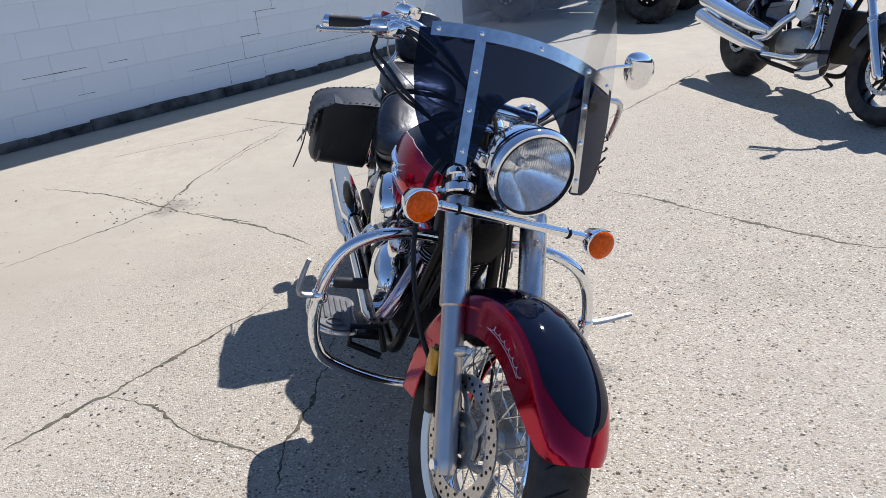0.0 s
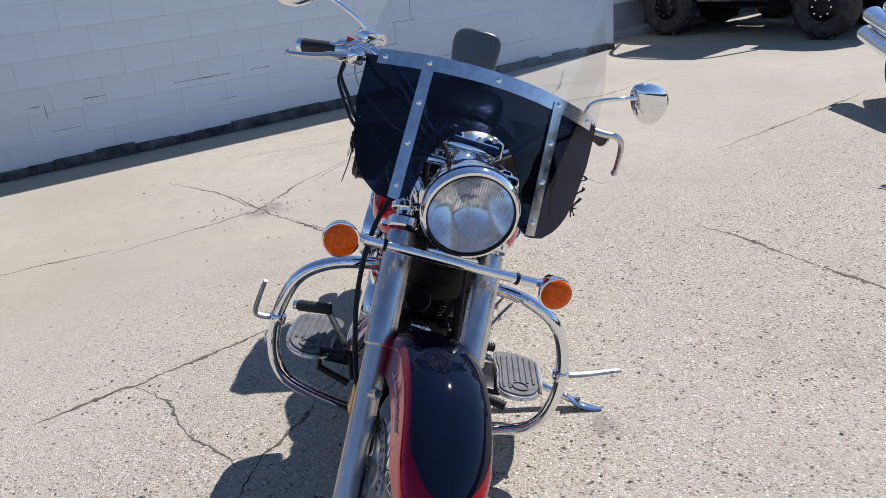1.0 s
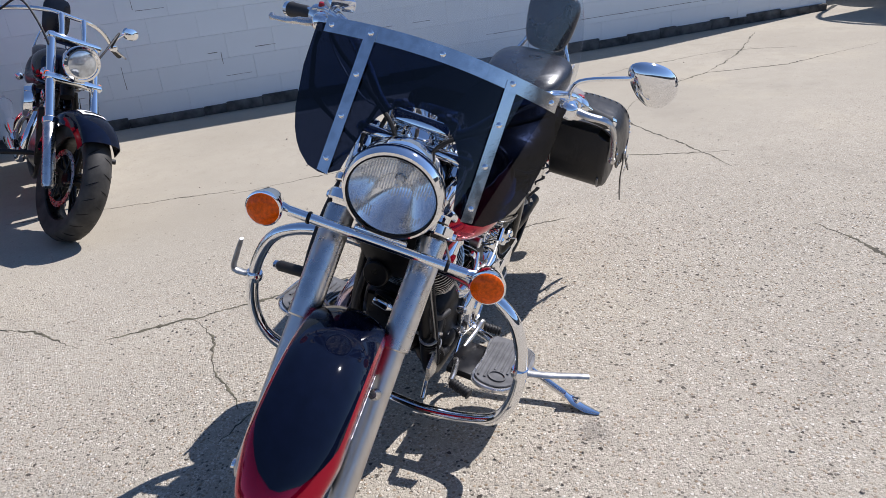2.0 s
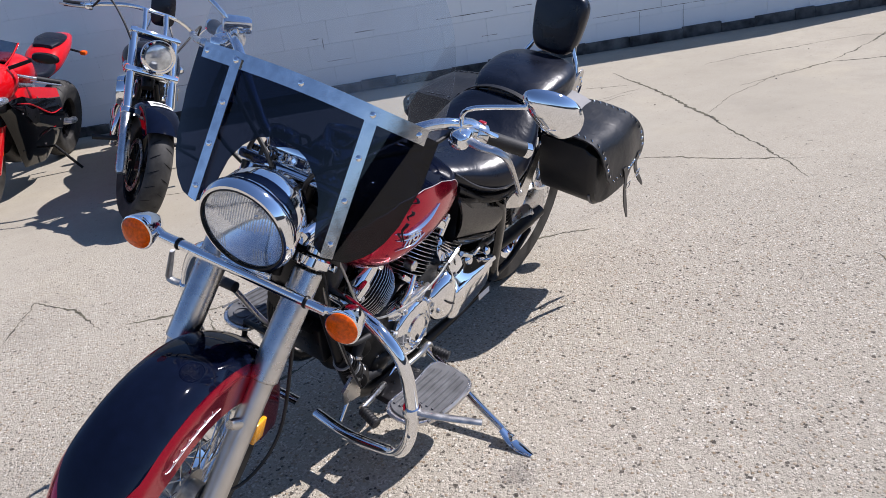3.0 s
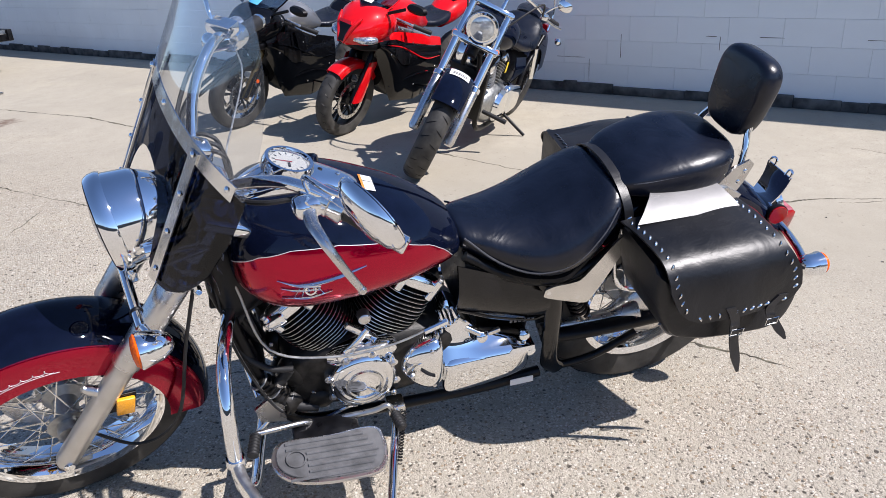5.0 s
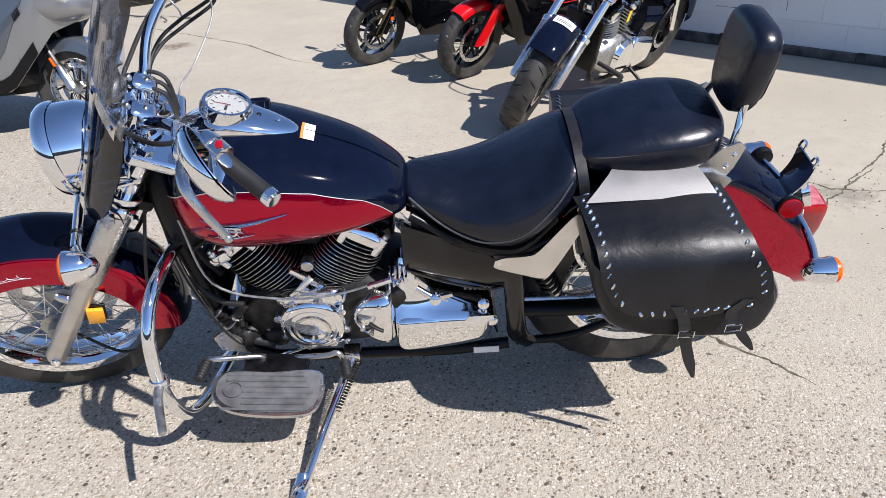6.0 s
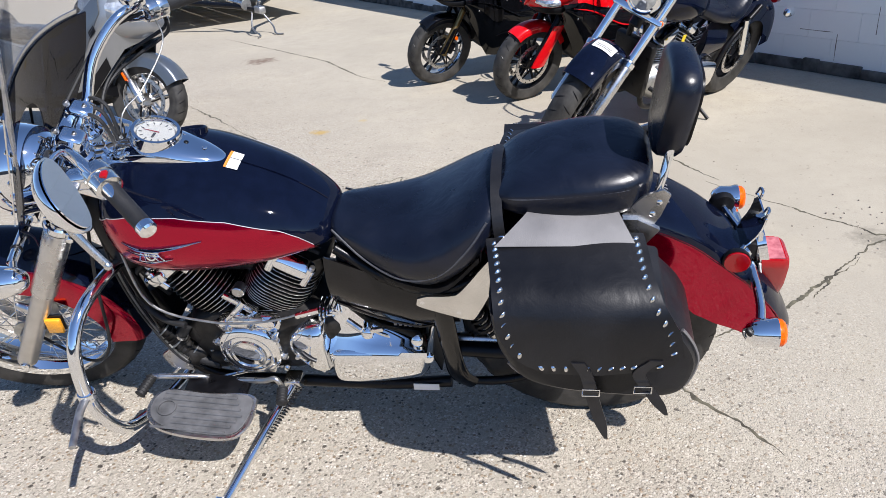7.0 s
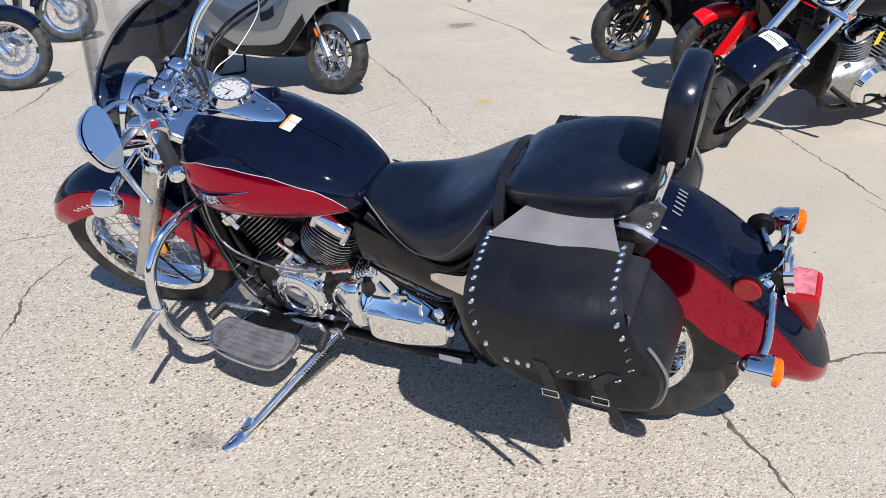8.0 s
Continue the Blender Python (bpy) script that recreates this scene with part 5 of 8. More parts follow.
part("signal_bar_rear", tube([(-0.360, -0.215, 0.530), (-0.368, -0.165, 0.543), (-0.366, -0.10, 0.560), (-0.362, 0, 0.568), (-0.366, 0.10, 0.560), (-0.368, 0.165, 0.543), (-0.360, 0.215, 0.530)], 0.011, 12, 5), CHROME, bike, "chrome bar carrying the rear signals")
for s in (-1, 1):
    signal(bike, (-0.383, 0.235 * s, 0.534), (-1, 0, 0), 0.031, deep=0.006)
    part("side_reflector", disc((-0.318, 0.102 * s, 0.622), (0.1, s, 0.05), 0.028, 0.010, 24), LENS_RED, bike, "round red side reflector")
    part("reflector_cup", lathe([(0.010, -0.012), (0.028, -0.010), (0.0305, 0.0), (0.0305, 0.006)], (-0.318, 0.102 * s, 0.622), (0.1, s, 0.05), 20), PLASTIC, bike)
part("plate_holder", sheet([[(-0.336 - 0.044 * v - 0.012 * math.sin(math.pi * v), (0.040 + 0.012 * v) * u, 0.590 + 0.106 * v) for u in np.linspace(-1, 1, 9)] for v in np.linspace(0, 1, 8)], 0.004), CHROME, bike, "bare chrome plate holder")
for s in (-1, 1):
    part("holder_loop", tube([(-0.376, 0.046 * s, 0.692), (-0.382, 0.044 * s, 0.710), (-0.384, 0.028 * s, 0.710), (-0.378, 0.024 * s, 0.692)], 0.0035, 6, 4), CHROME, bike)
    part("reflector_stem", tube([(-0.318, 0.102 * s, 0.622), (-0.336, 0.06 * s, 0.612), (-0.352, 0.03 * s, 0.602)], 0.007, 8, 3), CHROME, bike)
    part("stem_nut", disc((-0.346, 0.038 * s, 0.594), (-0.3, s, 0), 0.014, 0.018, 6), CHROME, bike)
part("holder_bracket", rbox((-0.366, 0, 0.565), (0.035, 0.07, 0.09), 0.012), SATIN, bike)


# studded leather saddlebags


def lid_section(pts):
    """Lengths along a lid's cross-section, from the inner top to the lower edge, with its places across and up."""
    q = catmull(pts, 8)
    run = np.concatenate([[0], np.cumsum(np.hypot(*np.diff(q, axis=0).T))])
    return run / run[-1], q[:, 0], q[:, 1]



def saddlebag(s, VY, slope, low, fore, aft=1.0):
    lab = "studded black leather saddlebag"
    bag = group_part("saddlebag", bike)
    tagged(bag, lab)
    out = [(0.212, 0.725), (0.208, 0.66), (0.192 + 0.3 * fore, 0.595 - 0.3 * low), (0.155 + fore, 0.540 - low), (0.088 + 0.5 * fore, 0.508 - low), (0.0, 0.494 - low), (-0.09, 0.488 - low), (-0.150, 0.490 - low), (-0.186, 0.508 - 0.7 * low), (-0.203, 0.548), (-0.203, 0.592), (-0.178, 0.645), (-0.135, 0.695), (-0.100, 0.725)]
    out = [(p[0] * (aft if p[0] < 0 else 1.0), p[1]) for p in catmull([*out, out[0]], 4)[:-1]]
    c = np.mean(out, 0)
    rings = []
    for y, k in ((0.165, 0.96), (0.170, 1.0), (0.335, 1.0), (0.352, 0.985), (0.362, 0.95), (0.366, 0.88)):
        rings.append([(c[0] + (x - c[0]) * k, s * min(y + 0.06 * (0.6 - z), 0.10 + 0.31 * (0.80 - z) / slope if z > 0.66 else 1.0), c[1] + (z - c[1]) * k) for x, z in out])
    part("bag_body", loft(rings), BAG, bag)
    part("bag_welt", tube([(c[0] + (x - c[0]) * 1.006, s * (0.346 + 0.06 * (0.6 - z)), c[1] + (z - c[1]) * 1.006) for x, z in out[10:46]], 0.0042, 6), GREY_LEATHER, bag, "pale cut leather edge")

    def lid(u, v, lift=0.0):
        """u from 0 (front) to 1 (rear), v from 0 (inner top) to 1 (lower edge)."""
        y = float(np.interp(v, VY[0], VY[1]))
        z = float(np.interp(v, VY[0], VY[2]))
        fr = float(np.interp(v, [0, 0.45, 0.7, 0.85, 0.94, 1.0], [0.226, 0.206, 0.196, 0.172, 0.140, 0.098]))
        re = float(np.interp(v, [0, 0.4, 0.55, 0.72, 0.86, 0.95, 1.0], [-0.102, -0.112, -0.126, -0.160, -0.168, -0.150, -0.115])) * aft
        x = fr + (re - fr) * u
        n = unit((0, float(np.interp(v, [0, 0.4, 0.6, 1], [0.1, 0.3, 0.85, 0.99])), float(np.interp(v, [0, 0.4, 0.6, 1], [1, 0.95, 0.5, 0.1]))))
        sag = 0.005 * math.sin(math.pi * u) + 0.002 * math.sin(9 * u + 4 * v)
        p = np.array((x, y, z + 0.012 * (u - 0.5))) + n * (lift + sag)
        return p * (1, s, 1)
    part("bag_lid", sheet([[lid(u, v, 0.006) for v in np.linspace(0, 1, 34)][:: s] for u in np.linspace(0, 1, 26)], 0.005), BAG, bag, "curved leather flap")
    stud = mesh_of("stud", dome((0, 0, 0), (0, 0, 1), 0.0094, 0.0060, 12), CHROME_WORN)
    spots = [(0.055, v) for v in np.linspace(0.06, 0.86, 13)] + [(0.945, v) for v in np.linspace(0.06, 0.86, 13)] + [(u, 0.955) for u in (0.08, 0.17, 0.26, 0.42, 0.50, 0.58, 0.66, 0.74, 0.92)]
    for u, v in spots:
        p = lid(u, v, 0.0065)
        nn = unit(np.cross(lid(u + 0.01, v) - p, lid(u, v + 0.01) - p)) * (-1)
        if nn[1] * s < 0 or nn[2] < -0.3:
            nn = -nn
        share("stud", stud, bag, Matrix.Translation(p) @ Vector(nn).to_track_quat("Z", "Y").to_matrix().to_4x4())
    for e in (0.02, 0.98):
        part("stitching", tube([lid(e, v, 0.008) for v in np.linspace(0, 0.98, 26)], 0.0020, 5), PIPING, bag)
    yoke = [[(x, s * y, z) for x in np.linspace(0.205 - 0.09 * t, -0.085 + 0.045 * t, 14)] for t, y, z in ((0, 0.205, 0.757), (0.3, 0.18, 0.772), (0.65, 0.145, 0.786), (0.9, 0.11, 0.792), (1.0, 0.06, 0.792))]
    if s > 0:
        part("bag_yoke", sheet(yoke if s > 0 else [r[::-1] for r in yoke], 0.005), GREY_LEATHER, bag, "black leather yoke, sun glare painted in as grey")
    for u0, ln, sk in ((0.38, 0.170, -0.020), (0.86, 0.095, -0.035)):
        a = lid(u0, 0.90, 0.011)
        pts = [a, lid(u0, 1.0, 0.012), lid(u0, 1.0, 0.010) + np.array((sk * 0.4 - 0.008, 0.010 * s, -ln * 0.45)), lid(u0, 1.0, 0.010) + np.array((sk - 0.022, 0.030 * s, -ln))]
        q = catmull(pts, 6)
        part("bag_strap", sheet([[p + np.array((d, 0, 0)) for d in np.linspace(-0.013, 0.013, 4) * (1 if i < len(q) - 3 else (len(q) - i) / 3.5)][:: s] for i, p in enumerate(q)], 0.0035), STRAP, bag, "loose buckle strap")
        b = lid(u0, 1.0, 0.018) + np.array((-0.008, 0.004 * s, -0.035))
        part("buckle", tube([b + np.array(d) for d in ((-0.017, 0.005 * s, -0.010), (0.017, 0.005 * s, -0.010), (0.017, 0.005 * s, 0.010), (-0.017, 0.005 * s, 0.010), (-0.017, 0.005 * s, -0.010))], 0.0018, 6), CHROME, bag, "chrome buckle")
    return bag


saddlebag(1, lid_section([(0.165, 0.742), (0.235, 0.748), (0.312, 0.742), (0.350, 0.722), (0.371, 0.686), (0.383, 0.640), (0.390, 0.590)]), 0.11, 0.012, 0.0)
saddlebag(-1, lid_section([(0.150, 0.735), (0.22, 0.728), (0.30, 0.714), (0.350, 0.698), (0.374, 0.672), (0.382, 0.62), (0.380, 0.565)]), 0.105, 0.040, 0.030, 0.72)  # hangs lower
for s in (-1, 1):
    part("bag_support", tube([(0.205, 0.150 * s, 0.71), (0.212, 0.160 * s, 0.60), (0.17, 0.160 * s, 0.51), (0.02, 0.165 * s, 0.48), (-0.10, 0.16 * s, 0.50)], 0.0065, 8, 5), CHROME, bike, "chrome bag support bar")

# frame, swing arm, shocks
for s in (-1, 1):
    part("down_tube", tube([(1.20, 0.05 * s, 0.72), (1.165, 0.085 * s, 0.52), (1.11, 0.11 * s, 0.30), (1.04, 0.115 * s, 0.205), (0.90, 0.115 * s, 0.185), (0.55, 0.12 * s, 0.18), (0.36, 0.12 * s, 0.195)], 0.017, 12, 6), SATIN, bike, "black frame tube")
    part("rear_upright", tube([(0.385, 0.125 * s, 0.565), (0.355, 0.135 * s, 0.47), (0.345, 0.135 * s, 0.33), (0.335, 0.13 * s, 0.24), (0.30, 0.125 * s, 0.195)], [0.030, 0.027, 0.025, 0.028, 0.024], 12, 6, flat=0.45, up=(0, 1, 0)), COVER, bike, "black frame upright")
    part("seat_rail", tube([(0.60, 0.09 * s, 0.655), (0.48, 0.12 * s, 0.585), (0.36, 0.14 * s, 0.565), (0.26, 0.14 * s, 0.60), (0.16, 0.13 * s, 0.68), (0.0, 0.122 * s, 0.745)], 0.014, 10, 6), SATIN, bike)
    bo = catmull([(0.402, 0.560), (0.376, 0.568), (0.325, 0.570), (0.295, 0.586), (0.225, 0.682), (0.195, 0.700), (0.190, 0.670), (0.205, 0.630), (0.262, 0.508), (0.285, 0.491), (0.330, 0.506), (0.394, 0.532), (0.409, 0.545)], 3)[:-1]
    part("seat_bracket", plate([tuple(q) for q in bo], (0, 0.160 * s, 0), (1, 0, 0), (0, 0, 1), -0.007 * s, 0.0), BRACKET, bike, "polished seat support plate")
    for x, z in ((0.391, 0.548), (0.306, 0.514)):
        part("bracket_bolt", dome((x, 0.163 * s, z), (0, s, 0), 0.010, 0.005, 14), CHROME, bike)
    part("swing_arm", tube([(0.36, 0.11 * s, 0.325), (0.20, 0.118 * s, 0.325), (0.0, 0.115 * s, 0.33)], [0.024, 0.026, 0.03], 14, 4, flat=0.8), SATIN, bike)
    part("lower_arm", tube([(0.34, 0.12 * s, 0.20), (0.20, 0.125 * s, 0.215), (0.06, 0.12 * s, 0.275)], 0.012, 10, 5), SATIN, bike)
    part("shock_spring", spring((0.30, 0.10 * s, 0.50), (0.245, 0.10 * s, 0.385), 0.024, 0.0052, 7), SATIN, bike, "black shock absorber spring")
    part("shock_body", tube([(0.31, 0.10 * s, 0.52), (0.235, 0.10 * s, 0.365)], 0.015, 12), STEEL, bike)
part("drive_shaft_tube", tube([(0.36, 0.088, 0.335), (0.22, 0.090, 0.333), (0.14, 0.088, 0.33), (0.07, 0.08, 0.33)], [0.017, 0.018, 0.026, 0.055], 18, 4), STEEL, bike, "polished drive shaft tube")
part("rear_inner_guard", sheet([[(0.03 + 0.38 * math.cos(a), y, 0.34 + 0.38 * math.sin(a)) for y in np.linspace(-0.095, 0.095, 6)] for a in np.radians(np.linspace(-20, 70, 14))], 0.004), PLASTIC, bike)
part("battery_box", blob(smoothrows([(0.60, 0, 0.45, 0.66, 0.105), (0.50, 0, 0.41, 0.60, 0.12), (0.40, 0, 0.39, 0.56, 0.12), (0.37, 0, 0.42, 0.52, 0.10)], 4), 5, 28), SATIN, bike)


def side_cover(s):
    grid = []
    for u in np.linspace(0, 1, 14):
        top = np.interp(u, [0, 0.5, 1], [0.650, 0.592, 0.548])
        bot = np.interp(u, [0, 0.3, 0.8, 1], [0.500, 0.460, 0.415, 0.425])
        x = 0.625 - 0.255 * u
        grid.append([(x, s * (0.118 + 0.018 * math.sin(math.pi * v) + 0.01 * u), bot + (top - bot) * v) for v in np.linspace(0, 1, 12)][:: s])
    return sheet(grid, 0.008)


for s in (-1, 1):
    part("side_cover", side_cover(s), COVER, bike, "gloss black side cover")
    for k in range(6):
        part("cover_mark", rbox((0.476 - 0.0125 * k, 0.1405 * s, 0.446 - 0.0016 * k), (0.0075, 0.002, 0.011), 0.0005), FAINT_INK, bike, "grey printed maker's mark")
    part("cover_rib", tube([(0.62, 0.123 * s, 0.505), (0.52, 0.138 * s, 0.468), (0.42, 0.140 * s, 0.438), (0.38, 0.134 * s, 0.436)], 0.004, 6, 5), COVER, bike)

# engine
CR = np.array((0.875, 0, 0.375))


def cylinder(tilt, name, label):
    """A finned cylinder leaning by tilt degrees from the crank."""
    cyl = group_part(name, bike)
    tagged(cyl, label)
    ax = np.array((math.sin(radians(tilt)), 0, math.cos(radians(tilt))))
    side = np.array((ax[2], 0, -ax[0]))
    part("barrel", tube([CR + ax * 0.075, CR + ax * 0.27], 0.062, 24), ENGINE, cyl)

    def fin(h, a, b):
        ring = []
        for t in np.linspace(0, 2 * math.pi, 32, endpoint=False):
            c, q = math.cos(t), math.sin(t)
            ring.append(CR + ax * h + side * a * math.copysign(abs(c) ** 0.7, c) + np.array((0, 1, 0)) * b * math.copysign(abs(q) ** 0.7, q))
        return ring
    for k in range(13):
        h = 0.105 + 0.0118 * k
        a = 0.083 + 0.010 * math.sin(math.pi * k / 12)
        b = 0.108 + 0.012 * math.sin(math.pi * k / 12)
        fr = [fin(h, a - 0.002, b - 0.002), fin(h + 0.0006, a, b), fin(h + 0.0026, a, b), fin(h + 0.0032, a - 0.002, b - 0.002)]
        part("fin", loft(fr), ENGINE, cyl)
        rim = fin(h + 0.0016, a + 0.0004, b + 0.0004)
        part("fin_edge", tube([rim[i % 32] for i in range(0, 33)], 0.0011, 5), STEEL, cyl, "bare machined fin edge")
    part("head", loft([fin(h, a, b) for h, a, b in ((0.258, 0.082, 0.104), (0.262, 0.086, 0.108), (0.285, 0.084, 0.104), (0.30, 0.07, 0.088))]), ENGINE, cyl)
    for s in (-1, 1):
        out = np.array((0, 1.0 * s, 0))
        rings = []
        for q, hs, h0, h1 in ((0.070, 0.054, 0.262, 0.300), (0.082, 0.056, 0.262, 0.303), (0.100, 0.055, 0.262, 0.300), (0.112, 0.050, 0.264, 0.292), (0.117, 0.042, 0.268, 0.284)):
            ring = []
            for t in np.linspace(0, 2 * math.pi, 24, endpoint=False):
                c, w = math.cos(t), math.sin(t)
                ring.append(CR + out * q + side * hs * math.copysign(abs(c) ** 0.45, c) + ax * ((h0 + h1) / 2 + (h1 - h0) / 2 * math.copysign(abs(w) ** 0.6, w)))
            rings.append(ring)
        part("rocker_cover", loft(rings), CHROME, cyl, "chrome rocker cover")
        for d in (-0.047, 0.047):
            o = CR + side * d + out * 0.106
            part("cover_boss", tube([o + ax * 0.246, o + ax * 0.304], 0.0115, 12), CHROME, cyl)
            part("cover_bolt", disc(o + ax * 0.304, ax, 0.0075, 0.008, 6), STEEL, cyl)
        part("head_plate", tube([CR + ax * 0.315 + side * -0.05 + out * 0.05, CR + ax * 0.312 + side * 0.05 + out * 0.05], 0.012, 10, flat=0.6), ENGINE, cyl)
    return cyl


cylinder(38, "front_cylinder", "black finned cylinder, front of a V-twin")
cylinder(-34, "rear_cylinder", "black finned cylinder, rear of a V-twin")
part("crankcase", blob(smoothrows([(1.07, 0, 0.27, 0.40, 0.10), (1.03, 0, 0.235, 0.44, 0.125), (0.92, 0, 0.215, 0.475, 0.14), (0.80, 0, 0.215, 0.475, 0.14), (0.68, 0, 0.23, 0.46, 0.13), (0.60, 0, 0.26, 0.42, 0.12), (0.57, 0, 0.29, 0.39, 0.10)], 4), 3.5, 32), ENGINE, bike, "black engine case")
SC = np.array((0.880, 0.136, 0.352))
stator = part("stator_cover", lathe([(0.082, 0), (0.087, 0.006), (0.087, 0.018), (0.080, 0.028), (0.066, 0.034), (0.062, 0.034), (0.060, 0.030), (0.052, 0.034), (0.034, 0.040), (0.004, 0.042)], SC, (0, 1, 0.05), 40), CHROME, bike, "round chrome engine cover")
part("cover_rim", ringlathe([(0.050, 0.034), (0.048, 0.041), (0.042, 0.042), (0.040, 0.036)], SC, (0, 1, 0.05), 36), CHROME_WORN, stator)
part("cover_lobe", blob(smoothrows([(0.945, 0.150, 0.285, 0.30, 0.004), (0.93, 0.152, 0.272, 0.315, 0.012), (0.89, 0.154, 0.262, 0.315, 0.014), (0.86, 0.152, 0.268, 0.30, 0.010), (0.85, 0.150, 0.275, 0.29, 0.003)], 4), 2.4, 18), CHROME, stator)
for k in range(8):
    a = 2 * math.pi * k / 8 + 0.3
    part("cover_lug", tube([(0.880 + 0.090 * math.cos(a), 0.128, 0.352 + 0.090 * math.sin(a)), (0.880 + 0.090 * math.cos(a), 0.154, 0.353 + 0.090 * math.sin(a))], 0.0125, 12), CHROME, stator)
    part("cover_bolt", disc((0.880 + 0.090 * math.cos(a), 0.154, 0.353 + 0.090 * math.sin(a)), (0, 1, 0), 0.0065, 0.006, 6), STEEL, stator)
part("upper_case", blob(smoothrows([(0.965, 0.11, 0.405, 0.435, 0.02), (0.93, 0.12, 0.40, 0.455, 0.03), (0.86, 0.12, 0.40, 0.468, 0.032), (0.80, 0.115, 0.40, 0.455, 0.026), (0.78, 0.11, 0.41, 0.44, 0.015)], 4), 3, 20), CHROME, bike)
for x, z, r in ((0.93, 0.452, 0.014), (0.885, 0.470, 0.018), (0.84, 0.468, 0.014), (0.80, 0.452, 0.012)):
    part("case_boss", lathe([(r, 0), (r, 0.022), (r * 0.8, 0.027), (r * 0.4, 0.028)], (x, 0.125, z - 0.012), (0, 1, 0.25), 14), CHROME, bike)
part("case_arm", tube([(0.905, 0.14, 0.458), (0.86, 0.155, 0.475), (0.815, 0.152, 0.470)], [0.010, 0.008, 0.006], 8, 4, flat=0.6), STEEL, bike)
mid = part("middle_cover", blob(smoothrows([(0.782, 0.105, 0.345, 0.365, 0.02), (0.768, 0.11, 0.315, 0.395, 0.042), (0.735, 0.112, 0.275, 0.425, 0.056), (0.70, 0.115, 0.258, 0.438, 0.062), (0.672, 0.112, 0.262, 0.435, 0.058), (0.664, 0.10, 0.28, 0.42, 0.05)], 5), 2.7, 32), CHROME, bike, "bulged chrome engine cover")
part("cover_slot", tube([(0.73, 0.170, 0.365), (0.715, 0.176, 0.352), (0.695, 0.178, 0.340)], 0.006, 8, 3, flat=0.5), SATIN, mid)
for x, z in ((0.752, 0.335), (0.70, 0.415), (0.69, 0.285)):
    part("cover_bolt", disc((x, 0.158, z), (0, 1, 0.1), 0.006, 0.010, 8), STEEL, mid)
for k in range(5):
    part("case_rib", tube([(0.668 - 0.011 * k, 0.095, 0.43), (0.668 - 0.011 * k, 0.140, 0.455 + 0.010 * k), (0.668 - 0.011 * k, 0.128, 0.478 + 0.004 * k), (0.668 - 0.011 * k, 0.09, 0.488)], 0.0030, 6, 4), CHROME, bike)
rear_cov = part("rear_cover", blob(smoothrows([(0.668, 0.10, 0.27, 0.345, 0.045), (0.655, 0.11, 0.238, 0.358, 0.060), (0.61, 0.11, 0.230, 0.360, 0.062), (0.52, 0.107, 0.232, 0.356, 0.060), (0.44, 0.104, 0.245, 0.348, 0.056), (0.412, 0.10, 0.262, 0.338, 0.046), (0.404, 0.095, 0.28, 0.32, 0.03)], 5), 4.6, 36), CHROME, bike, "long chrome tool cover")
top_g = []
for x, zt, yo in catmull([(0.662, 0.475, 0.118), (0.640, 0.505, 0.122), (0.610, 0.485, 0.126), (0.575, 0.438, 0.130), (0.540, 0.400, 0.134), (0.48, 0.382, 0.134), (0.42, 0.368, 0.128), (0.405, 0.350, 0.115)], 5):
    top_g.append([(x, 0.04, 0.31), (x, 0.12, 0.31), (x, 0.164, 0.343), (x, 0.158, 0.354), (x, yo + 0.008, 0.358 + 0.10 * (zt - 0.358)), (x, yo - 0.012, 0.358 + 0.40 * (zt - 0.358)), (x, yo - 0.026, 0.358 + 0.85 * (zt - 0.358)), (x, yo - 0.045, zt), (x, 0.04, zt + 0.001)])
part("cover_shoulder", loft(top_g), CHROME, rear_cov, "sloping chrome top of the cover")
for x, z, y in ((0.555, 0.405, 0.148), (0.43, 0.375, 0.145), (0.408, 0.315, 0.150)):
    part("cover_bolt", lathe([(0.015, 0), (0.015, 0.008), (0.010, 0.012), (0.003, 0.013)], (x, y - 0.012, z), (0, 1, 0.5), 14), CHROME, rear_cov)
part("footpeg_stub", tube([(0.60, 0.135, 0.450), (0.565, 0.150, 0.432)], 0.0085, 10), CHROME_WORN, bike)
part("footpeg_stub", rbox((0.525, 0.146, 0.428), (0.035, 0.012, 0.014), 0.004, pose(0, 0, 0, 0, 14)), CHROME_WORN, bike)
part("frame_label", rbox((0.425, 0.150, 0.205), (0.07, 0.002, 0.020), 0.0005, pose(0, 0, 0, 12)), WHITE, bike, "small white label on the frame")
part("left_manifold", tube([(0.93, 0.05, 0.585), (0.875, 0.06, 0.60), (0.83, 0.05, 0.58)], 0.028, 14, 4), SATIN, bike)
part("carburettor", rbox((0.87, 0.0, 0.60), (0.12, 0.14, 0.09), 0.02), ENGINE, bike)
part("choke_knob", disc((0.865, 0.105, 0.545), (0, 1, 0), 0.016, 0.03, 14), STEEL, bike)
part("oil_line", tube([(0.95, 0.13, 0.42), (0.90, 0.14, 0.47), (0.86, 0.13, 0.51)], 0.010, 10, 4), CHROME, bike)
part("push_cover", rbox((0.875, 0.125, 0.500), (0.10, 0.02, 0.018), 0.006, pose(0, 0, 0, 0, -42)), CHROME, bike)
part("clutch_cable", tube([(1.15, 0.10, 0.70), (1.10, 0.155, 0.53), (0.95, 0.168, 0.475), (0.80, 0.165, 0.475), (0.68, 0.15, 0.50)], 0.0032, 8, 6), CAST, bike)
part("cable_end", tube([(0.72, 0.157, 0.488), (0.66, 0.150, 0.502)], 0.008, 8), CHROME, bike)
part("front_regulator", rbox((1.145, 0.0, 0.42), (0.04, 0.13, 0.13), 0.01, pose(0, 0, 0, 0, 12)), SATIN, bike)
